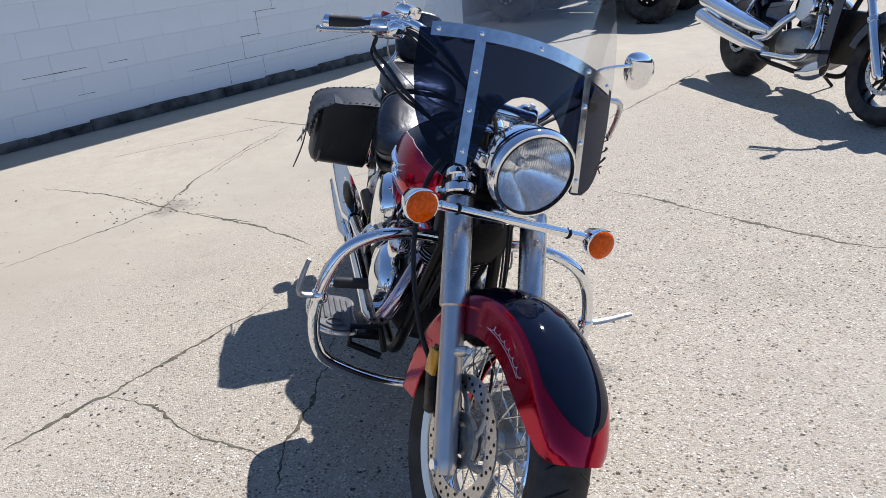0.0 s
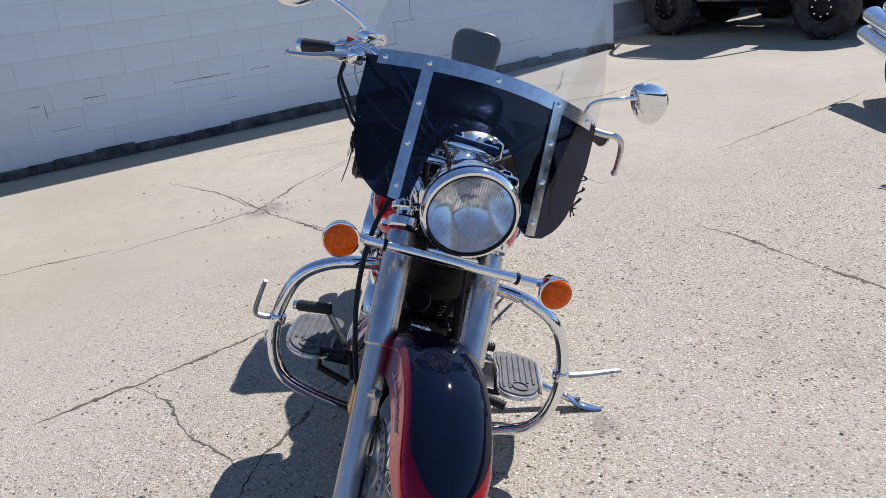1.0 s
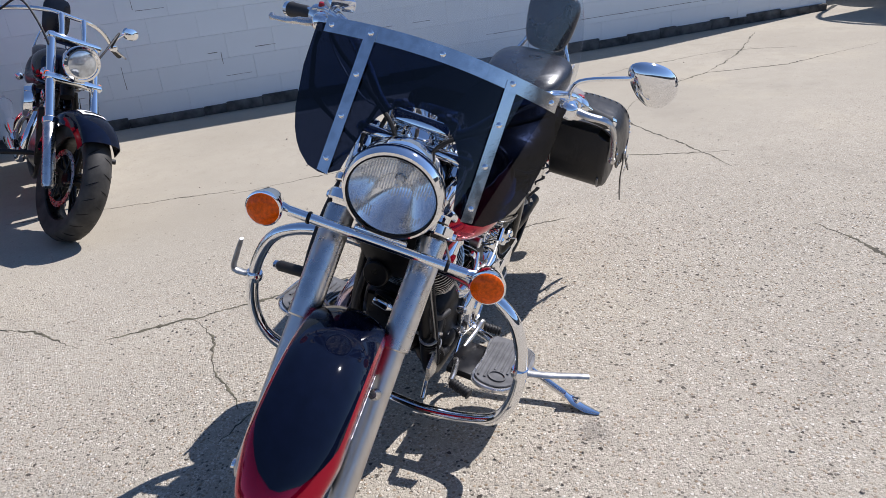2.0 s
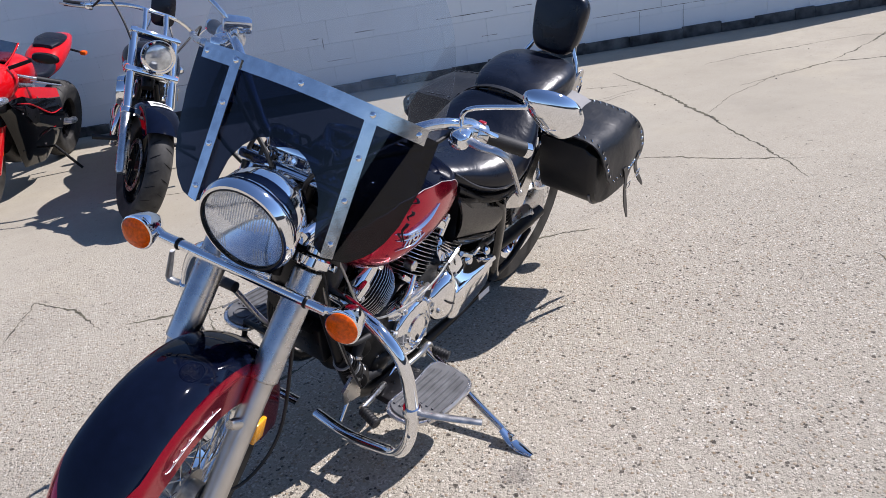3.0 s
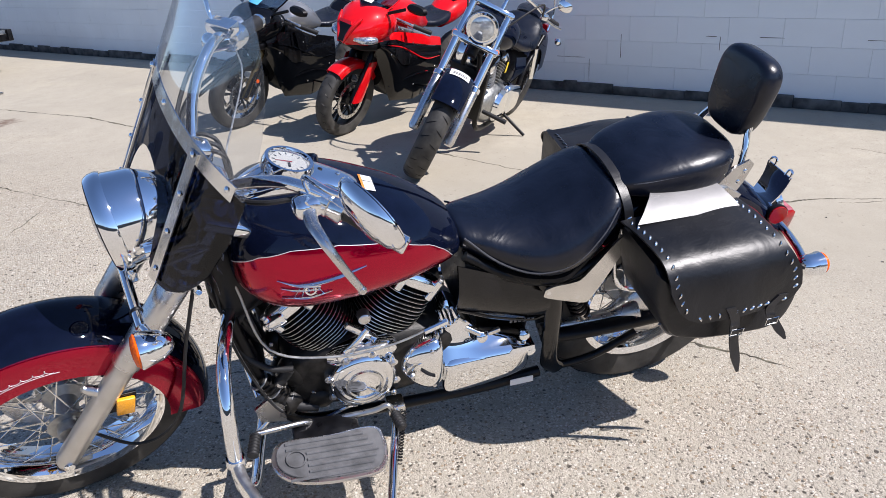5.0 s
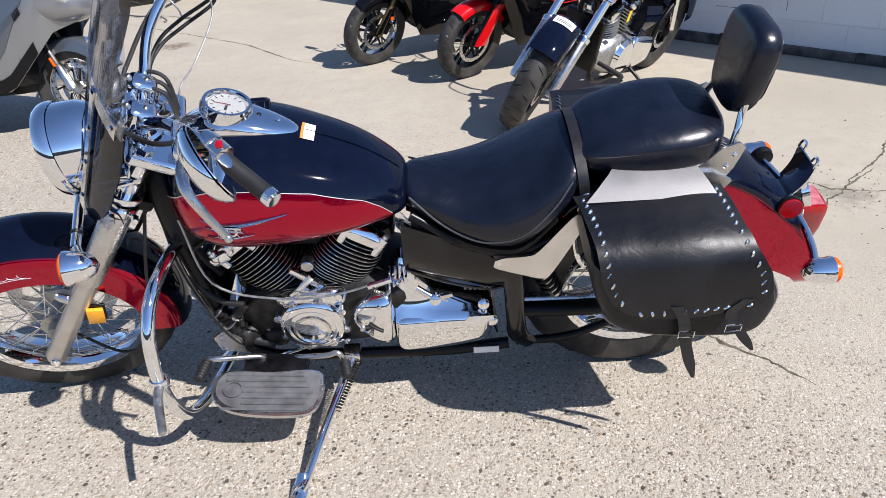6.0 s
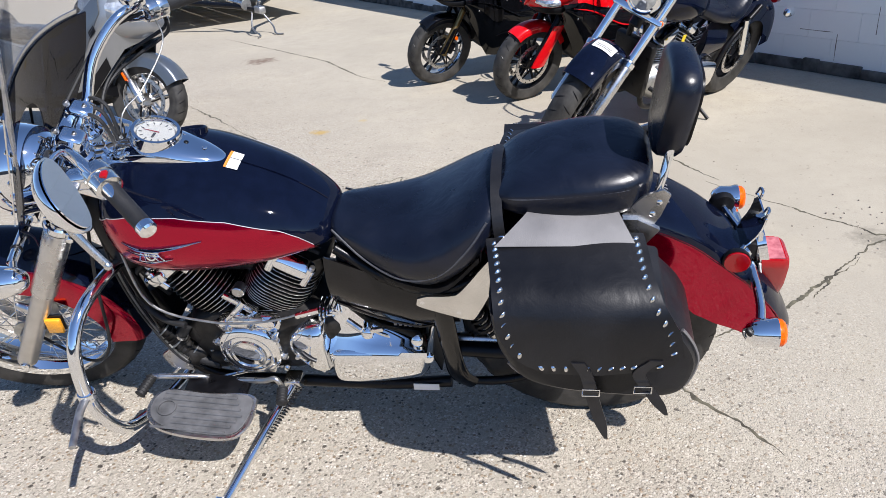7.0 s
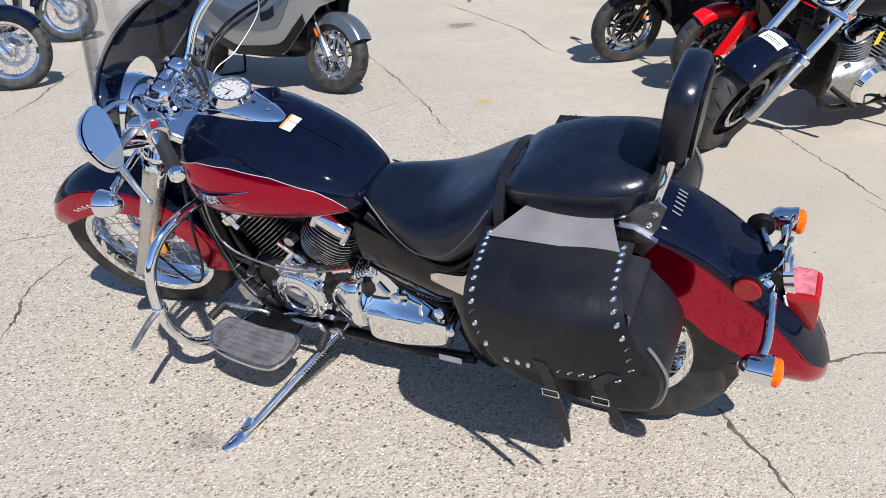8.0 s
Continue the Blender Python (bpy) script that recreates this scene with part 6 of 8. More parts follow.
part("horn", disc((1.195, -0.03, 0.565), (1, 0, 0.1), 0.034, 0.026, 24), SATIN, bike, "small black horn")
part("oil_filter", lathe([(0.034, 0), (0.036, 0.01), (0.036, 0.06), (0.03, 0.07)], (1.04, 0.08, 0.28), (0.7, 0.6, 0.1), 20), ENGINE, bike)
part("front_hose", tube([(1.06, 0.11, 0.40), (1.10, 0.12, 0.34), (1.06, 0.125, 0.28), (1.0, 0.13, 0.26)], 0.015, 10, 5), RUBBER, bike)
part("head_wiring", tube([(1.19, 0.04, 0.78), (1.17, 0.06, 0.66), (1.15, 0.06, 0.55), (1.12, 0.04, 0.45)], 0.009, 8, 5), RUBBER, bike)
part("ignition_coil", lathe([(0.010, 0), (0.014, 0.003), (0.014, 0.042), (0.011, 0.046), (0.006, 0.056)], (1.185, -0.035, 0.475), (0.15, 1, -0.12), 18), CHROME, bike, "small chrome canister")
part("coil_bracket", rbox((1.165, -0.005, 0.470), (0.02, 0.075, 0.035), 0.005), SATIN, bike)
for k in range(3):
    part("engine_wire", tube([(1.195, 0.066 + 0.010 * k, 0.72), (1.185, 0.098 + 0.008 * k, 0.56), (1.150, 0.122 + 0.006 * k, 0.42), (1.105, 0.130 + 0.006 * k, 0.30), (1.06, 0.128, 0.24)], 0.0032, 8, 5), CAST if k == 1 else RUBBER, bike, "thin wire along the frame")
part("vent_hose", tube([(1.19, -0.05, 0.62), (1.205, -0.065, 0.54), (1.185, -0.085, 0.44), (1.13, -0.10, 0.36)], 0.008, 10, 5), RUBBER, bike, "black hose")
part("vent_hose", tube([(1.10, 0.05, 0.60), (1.16, 0.075, 0.56), (1.165, 0.10, 0.48), (1.11, 0.12, 0.43), (1.05, 0.13, 0.42)], 0.0085, 10, 5), RUBBER, bike, "black hose")
for c, d, r, h in (((1.045, 0.085, 0.365), (0.6, 1, 0.2), 0.046, 0.030), ((1.075, 0.03, 0.31), (1, 0.3, -0.1), 0.040, 0.026), ((1.08, -0.05, 0.36), (1, -0.2, 0.1), 0.044, 0.024), ((0.99, 0.12, 0.285), (0.2, 1, -0.2), 0.036, 0.022)):
    boss = part("case_bulge", lathe([(r, -0.012), (r * 1.02, 0.0), (r * 0.92, h * 0.6), (r * 0.6, h), (0.003, h * 1.05)], c, d, 22), ENGINE, bike, "black cast cover")
    for q in range(4):
        e1, e2 = basis(d)[1:]
        part("case_bolt", disc(np.array(c) + (e1 * math.cos(q * 1.57 + 0.4) + e2 * math.sin(q * 1.57 + 0.4)) * r * 1.10, d, 0.0055, 0.010, 6), STEEL, boss)
for k in range(7):  # ribbed regulator low at the front
    part("regulator_fin", disc(np.array((1.075, 0.112, 0.300)) + np.array((0.010, 0.0, 0.0135)) * k, (0.6, 0, 0.8), 0.030 - 0.001 * abs(k - 3), 0.004, 20, 0.3), CAST if k % 3 == 0 else ENGINE, bike, "black cooling fin")
part("regulator_core", tube([(1.07, 0.112, 0.292), (1.14, 0.112, 0.388)], 0.021, 14), ENGINE, bike)
part("hose_clamp", ringlathe([(0.0165, -0.004), (0.0165, 0.004), (0.0145, 0.004), (0.0145, -0.004)], (1.085, 0.118, 0.365), (0.5, 0.1, -0.85), 18), STEEL, bike)
part("guard_bolt", tube([(1.168, 0.135, 0.205), (1.120, 0.125, 0.250)], 0.0055, 8), CHROME_WORN, bike)
part("front_mount", plate([(1.085, 0.235), (1.150, 0.250), (1.160, 0.300), (1.125, 0.330), (1.085, 0.300)], (0, 0.128, 0), (1, 0, 0), (0, 0, 1), -0.008), STEEL, bike, "bright engine mount plate")
part("air_shroud", blob(smoothrows([(1.215, 0, 0.62, 0.80, 0.06), (1.19, 0, 0.56, 0.84, 0.10), (1.15, 0, 0.56, 0.82, 0.105), (1.10, 0, 0.60, 0.74, 0.09)], 4), 3, 24), PLASTIC, bike, "black neck shroud")
for s in (-1, 1):
    part("head_trim", rbox((1.075, 0.10 * s, 0.575), (0.055, 0.05, 0.03), 0.008, pose(0, 0, 0, 0, 30)), CHROME, bike)

# exhaust on the right-hand side
part("header_bend", tube([(1.04, -0.09, 0.50), (1.09, -0.13, 0.43), (1.085, -0.165, 0.34), (1.05, -0.185, 0.285)], 0.0225, 14, 6), TINTED, bike, "heat-tinted gold and blue header bend")
part("exhaust_front", tube([(1.05, -0.185, 0.285), (0.95, -0.19, 0.262), (0.70, -0.19, 0.26), (0.30, -0.20, 0.27)], 0.022, 14, 6), CHROME, bike, "chrome exhaust header")
part("exhaust_rear", tube([(0.68, -0.11, 0.50), (0.66, -0.18, 0.42), (0.60, -0.19, 0.36), (0.40, -0.20, 0.35)], 0.022, 14, 6), CHROME, bike, "chrome exhaust header")
for z in (0.27, 0.35):
    part("muffler", lathe([(0.022, 0), (0.040, 0.06), (0.044, 0.15), (0.044, 0.60), (0.036, 0.63), (0.034, 0.60)], (0.38, -0.205, z), (-1, -0.02, 0.01), 24), CHROME, bike, "chrome slash muffler")
part("air_cleaner", lathe([(0.085, 0), (0.09, 0.01), (0.088, 0.045), (0.075, 0.06), (0.02, 0.066)], (0.90, -0.16, 0.60), (0, -1, 0.05), 32), CHROME, bike, "round chrome air cleaner")
part("cleaner_back", lathe([(0.06, 0), (0.084, 0.03), (0.084, 0.06)], (0.90, -0.10, 0.60), (0, -1, 0.05), 28), CHROME, bike)
part("clutch_cover", lathe([(0.115, 0), (0.12, 0.012), (0.115, 0.035), (0.09, 0.055), (0.085, 0.052), (0.05, 0.064), (0.004, 0.068)], (0.88, -0.13, 0.355), (0, -1, 0.03), 36), CHROME, bike, "round chrome clutch cover")
part("head_cover", lathe([(0.035, 0), (0.040, 0.01), (0.036, 0.035), (0.012, 0.045)], (0.97, -0.13, 0.50), (0.3, -1, 0.1), 24), CHROME, bike)
part("board_frame", tube([(1.14, -0.17, 0.23), (1.12, -0.26, 0.25), (1.11, -0.26, 0.30), (1.11, -0.18, 0.305), (1.13, -0.16, 0.24)], 0.010, 8), SATIN, bike)

# engine guard with highway pegs
for s in (-1, 1):
    part("engine_guard", tube([(1.170, 0.075 * s, 0.615), (1.185, 0.17 * s, 0.622), (1.200, 0.262 * s, 0.606), (1.205, 0.332 * s, 0.555), (1.208, 0.370 * s, 0.455), (1.205, 0.374 * s, 0.345), (1.195, 0.342 * s, 0.255), (1.180, 0.265 * s, 0.205), (1.165, 0.15 * s, 0.166), (1.145, 0.035 * s, 0.148)], 0.016, 16, 6), CHROME, bike, "chrome engine guard")
    part("guard_clamp", lathe([(0.020, -0.012), (0.022, -0.008), (0.022, 0.008), (0.020, 0.012)], (1.208, 0.372 * s, 0.430), (0, 0.1 * s, -1), 18), CHROME, bike)
part("highway_peg", tube([(1.205, 0.382, 0.432), (1.195, 0.43, 0.438), (1.156, 0.530, 0.450)], [0.012, 0.011, 0.009], 10, 3, flat=0.6), CAST, bike, "folding grey metal highway peg")
part("highway_peg", tube([(1.212, -0.382, 0.432), (1.222, -0.424, 0.438), (1.216, -0.424, 0.475), (1.212, -0.412, 0.530)], [0.012, 0.012, 0.011, 0.009], 10, 3, flat=0.6), CAST, bike, "folded grey metal highway peg")

# floorboards
for s in (-1, 1):
    outl = [(0.862, 0.205), (0.858, 0.26), (0.872, 0.315), (0.91, 0.340), (1.02, 0.342), (1.10, 0.328), (1.145, 0.295), (1.158, 0.25), (1.145, 0.21), (1.11, 0.195), (1.0, 0.198), (0.92, 0.190), (0.88, 0.192)]
    outl = [(p[0], p[1] * s) for p in catmull([*outl, outl[0]], 4)[:-1]]
    BM = Matrix.Translation((0.866, 0.052 * s, 0.260)) @ pose(0, 0, 0, 0, -6) @ Matrix.Scale(0.95, 4) @ Matrix.Translation((-0.87, 0, -0.245))  # nose up
    board = part("floorboard", plate(outl, (0, 0, 0.236), (1, 0, 0), (0, 1, 0), 0.012, 0.003), STEEL, bike, "ribbed rubber floorboard with metal rim", m=BM)
    cen = np.mean(outl, 0)
    pad = [((x - cen[0]) * 0.93 + cen[0], (y - cen[1]) * 0.88 + cen[1]) for x, y in outl]
    part("board_pad", plate(pad, (0, 0, 0.2485), (1, 0, 0), (0, 1, 0), 0.005, 0.002), BOARD, board, "grey-black ribbed rubber pad", m=BM)
    for k in range(7):
        yy = s * (0.215 + 0.0185 * k)
        part("board_rib", tube([(0.885 + 0.01 * abs(k - 3), yy, 0.2555), (1.07 if 1 < k < 6 else 1.12, yy, 0.2555)], 0.0042, 6, flat=0.7), BOARD, board, m=BM)
    part("board_emblem", ringlathe([(0.026, 0), (0.026, 0.004), (0.022, 0.004), (0.022, 0)], (1.098, 0.265 * s, 0.254), (0, 0, 1), 24), BOARD, board, m=BM)
    part("board_bracket", rbox((1.0, 0.165 * s, 0.215), (0.18, 0.10, 0.022), 0.006), SATIN, board, m=BM)
# shifter, brake pedal
part("shift_lever", tube([(1.02, 0.165, 0.235), (1.04, 0.178, 0.265), (1.12, 0.195, 0.285), (1.165, 0.20, 0.290)], [0.010, 0.008, 0.008, 0.008], 10, 5), STEEL, bike, "toe shifter")
part("shift_peg", lathe([(0.008, 0), (0.0125, 0.004), (0.0125, 0.058), (0.010, 0.062)], (1.165, 0.20, 0.290), (0.25, 1, -0.1), 14), RUBBER, bike, "ribbed rubber shifter peg")
for k in range(7):
    part("peg_rib", disc(np.array((1.165, 0.20, 0.290)) + unit((0.25, 1, -0.1)) * (0.006 + 0.0085 * k), (0.25, 1, -0.1), 0.0148, 0.0045, 14, 0.3), RUBBER, bike)
for k in range(6):
    part("peg_rib", disc(np.array((0.81, 0.19, 0.243)) + unit((-0.2, 1, -0.1)) * (0.006 + 0.0085 * k), (-0.2, 1, -0.1), 0.0148, 0.0045, 14, 0.3), RUBBER, bike)
part("shift_rod", tube([(1.02, 0.165, 0.235), (0.92, 0.150, 0.258), (0.80, 0.140, 0.275)], 0.005, 8, 3), CHROME, bike, "chrome shift rod")
part("shift_joint", lathe([(0.006, -0.01), (0.010, -0.004), (0.010, 0.004), (0.006, 0.01)], (0.80, 0.146, 0.275), (0, 1, 0), 12), CHROME, bike)
part("heel_lever", tube([(1.02, 0.165, 0.235), (0.93, 0.172, 0.245), (0.86, 0.180, 0.255), (0.825, 0.185, 0.27), (0.81, 0.19, 0.24)], 0.0075, 10, 5), STEEL, bike)
part("heel_peg", lathe([(0.008, 0), (0.0125, 0.004), (0.0125, 0.05), (0.010, 0.054)], (0.81, 0.19, 0.243), (-0.2, 1, -0.1), 14), RUBBER, bike, "ribbed rubber heel peg")
part("brake_pedal", tube([(0.98, -0.16, 0.235), (1.08, -0.19, 0.30), (1.15, -0.25, 0.44)], 0.009, 10, 5), STEEL, bike)
part("brake_pad", lathe([(0.010, 0), (0.015, 0.004), (0.015, 0.085), (0.012, 0.09)], (1.15, -0.245, 0.452), (0, -1, -0.08), 14), RUBBER, bike, "black rubber brake pedal peg")
part("peg_cap", disc((1.15, -0.335, 0.445), (0, -1, -0.08), 0.012, 0.012, 12), CHROME, bike)
# side stand, whose foot rests on the ground
foot = BIKE.inverted() @ Vector((0.428, 1.976, 0.006))
FT = np.array(foot)
top = np.array((0.795, 0.15, 0.215))
part("side_stand", tube([top, top + (FT - top) * 0.08 + (0, 0.01, 0), top + (FT - top) * 0.5, top + (FT - top) * 0.88, FT + (0.0, -0.01, 0.012)], [0.018, 0.012, 0.0115, 0.011, 0.013], 12, 4), CHROME, bike, "chrome side stand resting on the concrete")
part("stand_foot", tube([FT + (-0.004, -0.055, 0.020), FT + (0, -0.02, 0.004), FT + (0.010, 0.02, 0.003), FT + (0.020, 0.055, 0.012)], [0.012, 0.020, 0.019, 0.008], 10, 4, flat=0.4, up=(0, 0.3, 1)), CHROME, bike)
part("stand_pivot", rbox((0.795, 0.145, 0.215), (0.05, 0.05, 0.035), 0.008), CHROME_WORN, bike)
part("stand_spring", spring(top + (-0.02, 0.01, -0.01), top + (FT - top) * 0.42 + (-0.014, 0, 0), 0.0075, 0.0018, 18, 5), SATIN, bike)


# ---- other vehicles in the yard ----
def cast_wheel(parent, name, c, R, w, m, spokes=5, rim_m=None, lip=None, disc_side=0):
    """A wheel with a tyre, a cast rim with broad spokes and a disc."""
    wheel = group_part(name, parent)
    rim_m = rim_m or SATIN
    rr = R - w * 0.72
    part("tyre", ringlathe(tyre_profile(R, w), c, (0, 1, 0), 48), TYRE, wheel, "black road tyre", m=m)
    add_tread(wheel, c, R, w, m, 24)
    part("rim", ringlathe([(rr + 0.008, -w * 0.36), (rr - 0.012, -w * 0.30), (rr - 0.02, 0), (rr - 0.012, w * 0.30), (rr + 0.008, w * 0.36), (rr + 0.002, 0)], c, (0, 1, 0), 48), lip or rim_m, wheel, m=m)
    part("hub", disc((c[0], c[1] - w * 0.3, c[2]), (0, 1, 0), 0.045, w * 0.6, 20), rim_m, wheel, m=m)
    for k in range(spokes):
        a = 2 * math.pi * (k + 0.25) / spokes
        p = lambda r, d: (c[0] + r * math.cos(a + d), c[1], c[2] + r * math.sin(a + d))
        for d in (-0.16, 0.16):
            part("wheel_spoke", tube([p(0.035, d * 2), p(rr * 0.55, d), p(rr - 0.012, d * 1.1)], [0.016, 0.012, 0.014], 8, 3, flat=0.7), rim_m, wheel, m=m)
    for s in ((-1, 1) if disc_side == 0 else (disc_side,)):
        part("brake_rotor", ringlathe([(0.150, -0.0025), (0.150, 0.0025), (0.122, 0.0025), (0.122, -0.0025)], (c[0], c[1] + s * w * 0.42, c[2]), (0, 1, 0), 40), STEEL, wheel, "drilled steel brake rotor", m=m)
        for k in range(6):
            part("carrier_arm", tube([(c[0] + r0 * math.cos(q), c[1] + s * w * 0.42, c[2] + r0 * math.sin(q)) for r0, q in ((0.05, 1.05 * k - 0.25), (0.09, 1.05 * k), (0.126, 1.05 * k + 0.1))], 0.006, 6), SATIN, wheel, m=m)
        hole = mesh_of("rotor_hole", disc((0, 0.0028 * s, 0), (0, s, 0), 0.0045, 0.0006, 6), SATIN)
        for k in range(24):
            q, r0 = 2 * math.pi * k / 24, (0.130, 0.142)[k % 2]
            share("rotor_hole", hole, wheel, (m or Matrix()) @ Matrix.Translation((c[0] + r0 * math.cos(q), c[1] + s * w * 0.42, c[2] + r0 * math.sin(q))))
    return wheel


def arc_fender(c, R, w, a0, a1, skirt):
    return sheet([[fender_point(c, R, w, w * 0.4, skirt, a, v) for v in np.linspace(-1, 1, 17)] for a in np.radians(np.linspace(a1, a0, 18))], 0.004)


def turn_about(o, axis, deg):
    return Matrix.Translation(o) @ Matrix.Rotation(radians(deg), 4, Vector(axis)) @ Matrix.Translation(-Vector(o))


def parked(front, heading, lean, wheelbase):
    """Pose of a two-wheeler from where its front tyre stands; its origin lies under the rear axle."""
    h = radians(heading)
    return pose(front[0] - wheelbase * math.cos(h), front[1] - wheelbase * math.sin(h), 0.004, 0, 0, heading) @ pose(0, 0, 0, -lean)


JET = mat("jet_black_gloss", (0.0030, 0.0032, 0.0042), 0.3, 0.0, coat=0.7, scale=30, spread=0.3, spec=0.0, coat_rough=0.03)
SPORT_GLASS = mat("sport_lamp_glass", (0.50, 0.54, 0.60), 0.14, 0.75, coat=1.0, scale=45, spread=0.7, bump=0.5, bump_scale=60)


SCREEN = thin("sport_screen", (0.42, 0.50, 0.58), 0.12, 0.5)


def sport_bike(m, paint, label, steer, sticker_m):
    b = thing("sport_motorcycle", m, label, "motorcycle", "motorcycles parked along the wall")
    WB = 1.50
    fc = (WB, 0, 0.300)
    rake = radians(24)
    so = Vector((WB - 0.04, 0, 0.30))
    sa = Vector((-math.sin(rake), 0, math.cos(rake)))
    st = turn_about(so, sa, steer)
    cast_wheel(b, "front_wheel", fc, 0.300, 0.120, st, 5, SATIN, CHROME if paint is JET else SATIN)
    cast_wheel(b, "rear_wheel", (0, 0, 0.315), 0.315, 0.18, None, 5, SATIN, disc_side=-1)
    part("front_fender", arc_fender(fc, 0.318, 0.066, 52, 150, 0.035), paint, b, m=st)
    up = np.array((-math.sin(rake), 0, math.cos(rake)))
    for s in (-1, 1):
        a = np.array((WB + 0.02, 0.085 * s, 0.29))
        part("fork_leg", tube([a, a + up * 0.24, a + up * 0.25, a + up * 0.62], [0.030, 0.028, 0.023, 0.023], 14), mat("gold_fork_tube", (0.24, 0.16, 0.06), 0.35, 0.9) if paint is JET and s > 0 else SATIN, b, m=st)
        part("brake_caliper", rbox(tuple(a + np.array((-0.075, -0.01 * s, 0.05))), (0.06, 0.05, 0.10), 0.012, pose(0, 0, 0, 0, -30)), SATIN, b, m=st)
        part("fork_guard", plate([(0, 0), (0.07, 0.0), (0.05, 0.22), (0.0, 0.24)], tuple(a + np.array((-0.03, 0.028 * s, 0.02))), (1, 0, 0), (up[0], up[1], up[2]), 0.006 * s), paint, b, m=st)
        part("fork_reflector", disc(a + up * 0.16 + np.array((-0.03, 0.034 * s, 0)), (0, s, 0), 0.016, 0.008, 16), AMBER, b, "round amber reflector", m=st)
        part("clip_on", tube([(1.14, 0.10 * s, 0.90), (1.10, 0.24 * s, 0.885), (1.04, 0.36 * s, 0.865)], 0.012, 10), STEEL, b, m=st)
        part("grip", tube([(1.10, 0.24 * s, 0.885), (1.04, 0.37 * s, 0.865)], 0.018, 12), RUBBER, b, m=st)
        part("lever", tube([(1.15, 0.22 * s, 0.88), (1.13, 0.30 * s, 0.87), (1.08, 0.39 * s, 0.855)], 0.006, 8, 3), STEEL, b, m=st)
        part("mirror", blob([(1.33, 0.36 * s, 1.06, 1.075, 0.02), (1.31, 0.37 * s, 1.04, 1.10, 0.075), (1.28, 0.37 * s, 1.035, 1.105, 0.085), (1.265, 0.37 * s, 1.045, 1.095, 0.075)], 2.4, 20), PLASTIC, b, "black mirror")
        part("mirror_stalk", tube([(1.35, 0.17 * s, 0.99), (1.33, 0.30 * s, 1.055)], 0.012, 8), PLASTIC, b)

        def side(u, v):
            """Fairing side: u from the nose back, v from the top down."""
            x = 1.42 - 0.80 * u
            top = float(np.interp(u, [0, 0.25, 0.6, 1], [0.80, 0.84, 0.79, 0.72]))
            bot = float(np.interp(u, [0, 0.10, 0.25, 0.36, 0.8, 1], [0.71, 0.62, 0.43, 0.25, 0.20, 0.25]))
            y = 0.175 + 0.065 * math.sin(math.pi * min(1, v * 0.9 + 0.1)) - 0.05 * max(0, v - 0.6) - 0.04 * (1 - u) ** 2
            return (x, s * y, top + (bot - top) * v)
        us = np.linspace(0, 1, 14)
        part("side_fairing", sheet([[side(u, v) for v in np.linspace(0, 0.13 if paint is not JET else 1, 10)][:: -s] for u in us], 0.005), paint, b, "glossy fairing side")

        def off(u, v, d):
            p = side(u, v)
            return (p[0], p[1] + d * s, p[2])
        part("fairing_vent", sheet([[off(u, 0.20 + 0.22 * q + 0.25 * (0.5 - u), 0.004) for q in np.linspace(0.1, 0.9, 4)][:: -s] for u in np.linspace(0.22, 0.46, 7)], 0.003), SATIN, b, "dark vent opening")
        part("fairing_crease", tube([off(0.10, 0.28, 0.004), off(0.35, 0.20, 0.006), off(0.70, 0.32, 0.005), off(0.97, 0.30, 0.003)], [0.003, 0.006, 0.006, 0.002], 8, 5), paint, b)
        part("fairing_crease", tube([off(0.30, 0.92, 0.003), off(0.48, 0.60, 0.006), off(0.70, 0.52, 0.006), off(0.97, 0.62, 0.003)], [0.003, 0.005, 0.005, 0.002], 8, 5), JET, b)
        for u, v in ((0.16, 0.5), (0.5, 0.12), (0.62, 0.72), (0.9, 0.45)):
            part("fairing_bolt", dome(off(u, v, 0.004), (0, s, 0), 0.007, 0.004, 10), STEEL, b)
        if paint is not JET:
            part("lower_fairing", sheet([[side(u, v) for v in np.linspace(0.14, 1, 12)][:: -s] for u in us], 0.005), JET, b, "black lower fairing")
            part("fairing_flash", tube([side(0.45, 0.62), side(0.62, 0.55), side(0.80, 0.50)], [0.003, 0.010, 0.002], 6, 4, flat=0.4), paint, b)
        part("frame_spar", tube([(1.12, 0.10 * s, 0.82), (0.85, 0.16 * s, 0.72), (0.52, 0.12 * s, 0.50)], [0.035, 0.05, 0.045], 10, 4, flat=0.45, up=(0, 1, 0)), STEEL if paint is not JET else SATIN, b)
        part("foot_peg", tube([(0.48, 0.14 * s, 0.42), (0.46, 0.24 * s, 0.42)], 0.011, 8), STEEL, b)
        if paint is not JET:
            part("fork_shroud", sheet([[tuple(a + up * (0.02 + 0.33 * q) + np.array((0.055 * (1 - 0.1 * q) * c - 0.012, s * (0.034 + 0.010 * (1 - c * c)), 0))) for c in np.linspace(-1, 1, 7)][:: s] for q in np.linspace(0, 1, 8)], 0.004), paint, b, "red fender side over the fork", m=st)
            part("headlamp_lens", blob([(1.595, 0.075 * s, 0.79, 0.815, 0.025), (1.57, 0.10 * s, 0.776, 0.824, 0.055), (1.52, 0.135 * s, 0.776, 0.836, 0.06), (1.47, 0.165 * s, 0.786, 0.834, 0.04)], 2.6, 16), SPORT_GLASS, b, "clear slit headlamp")
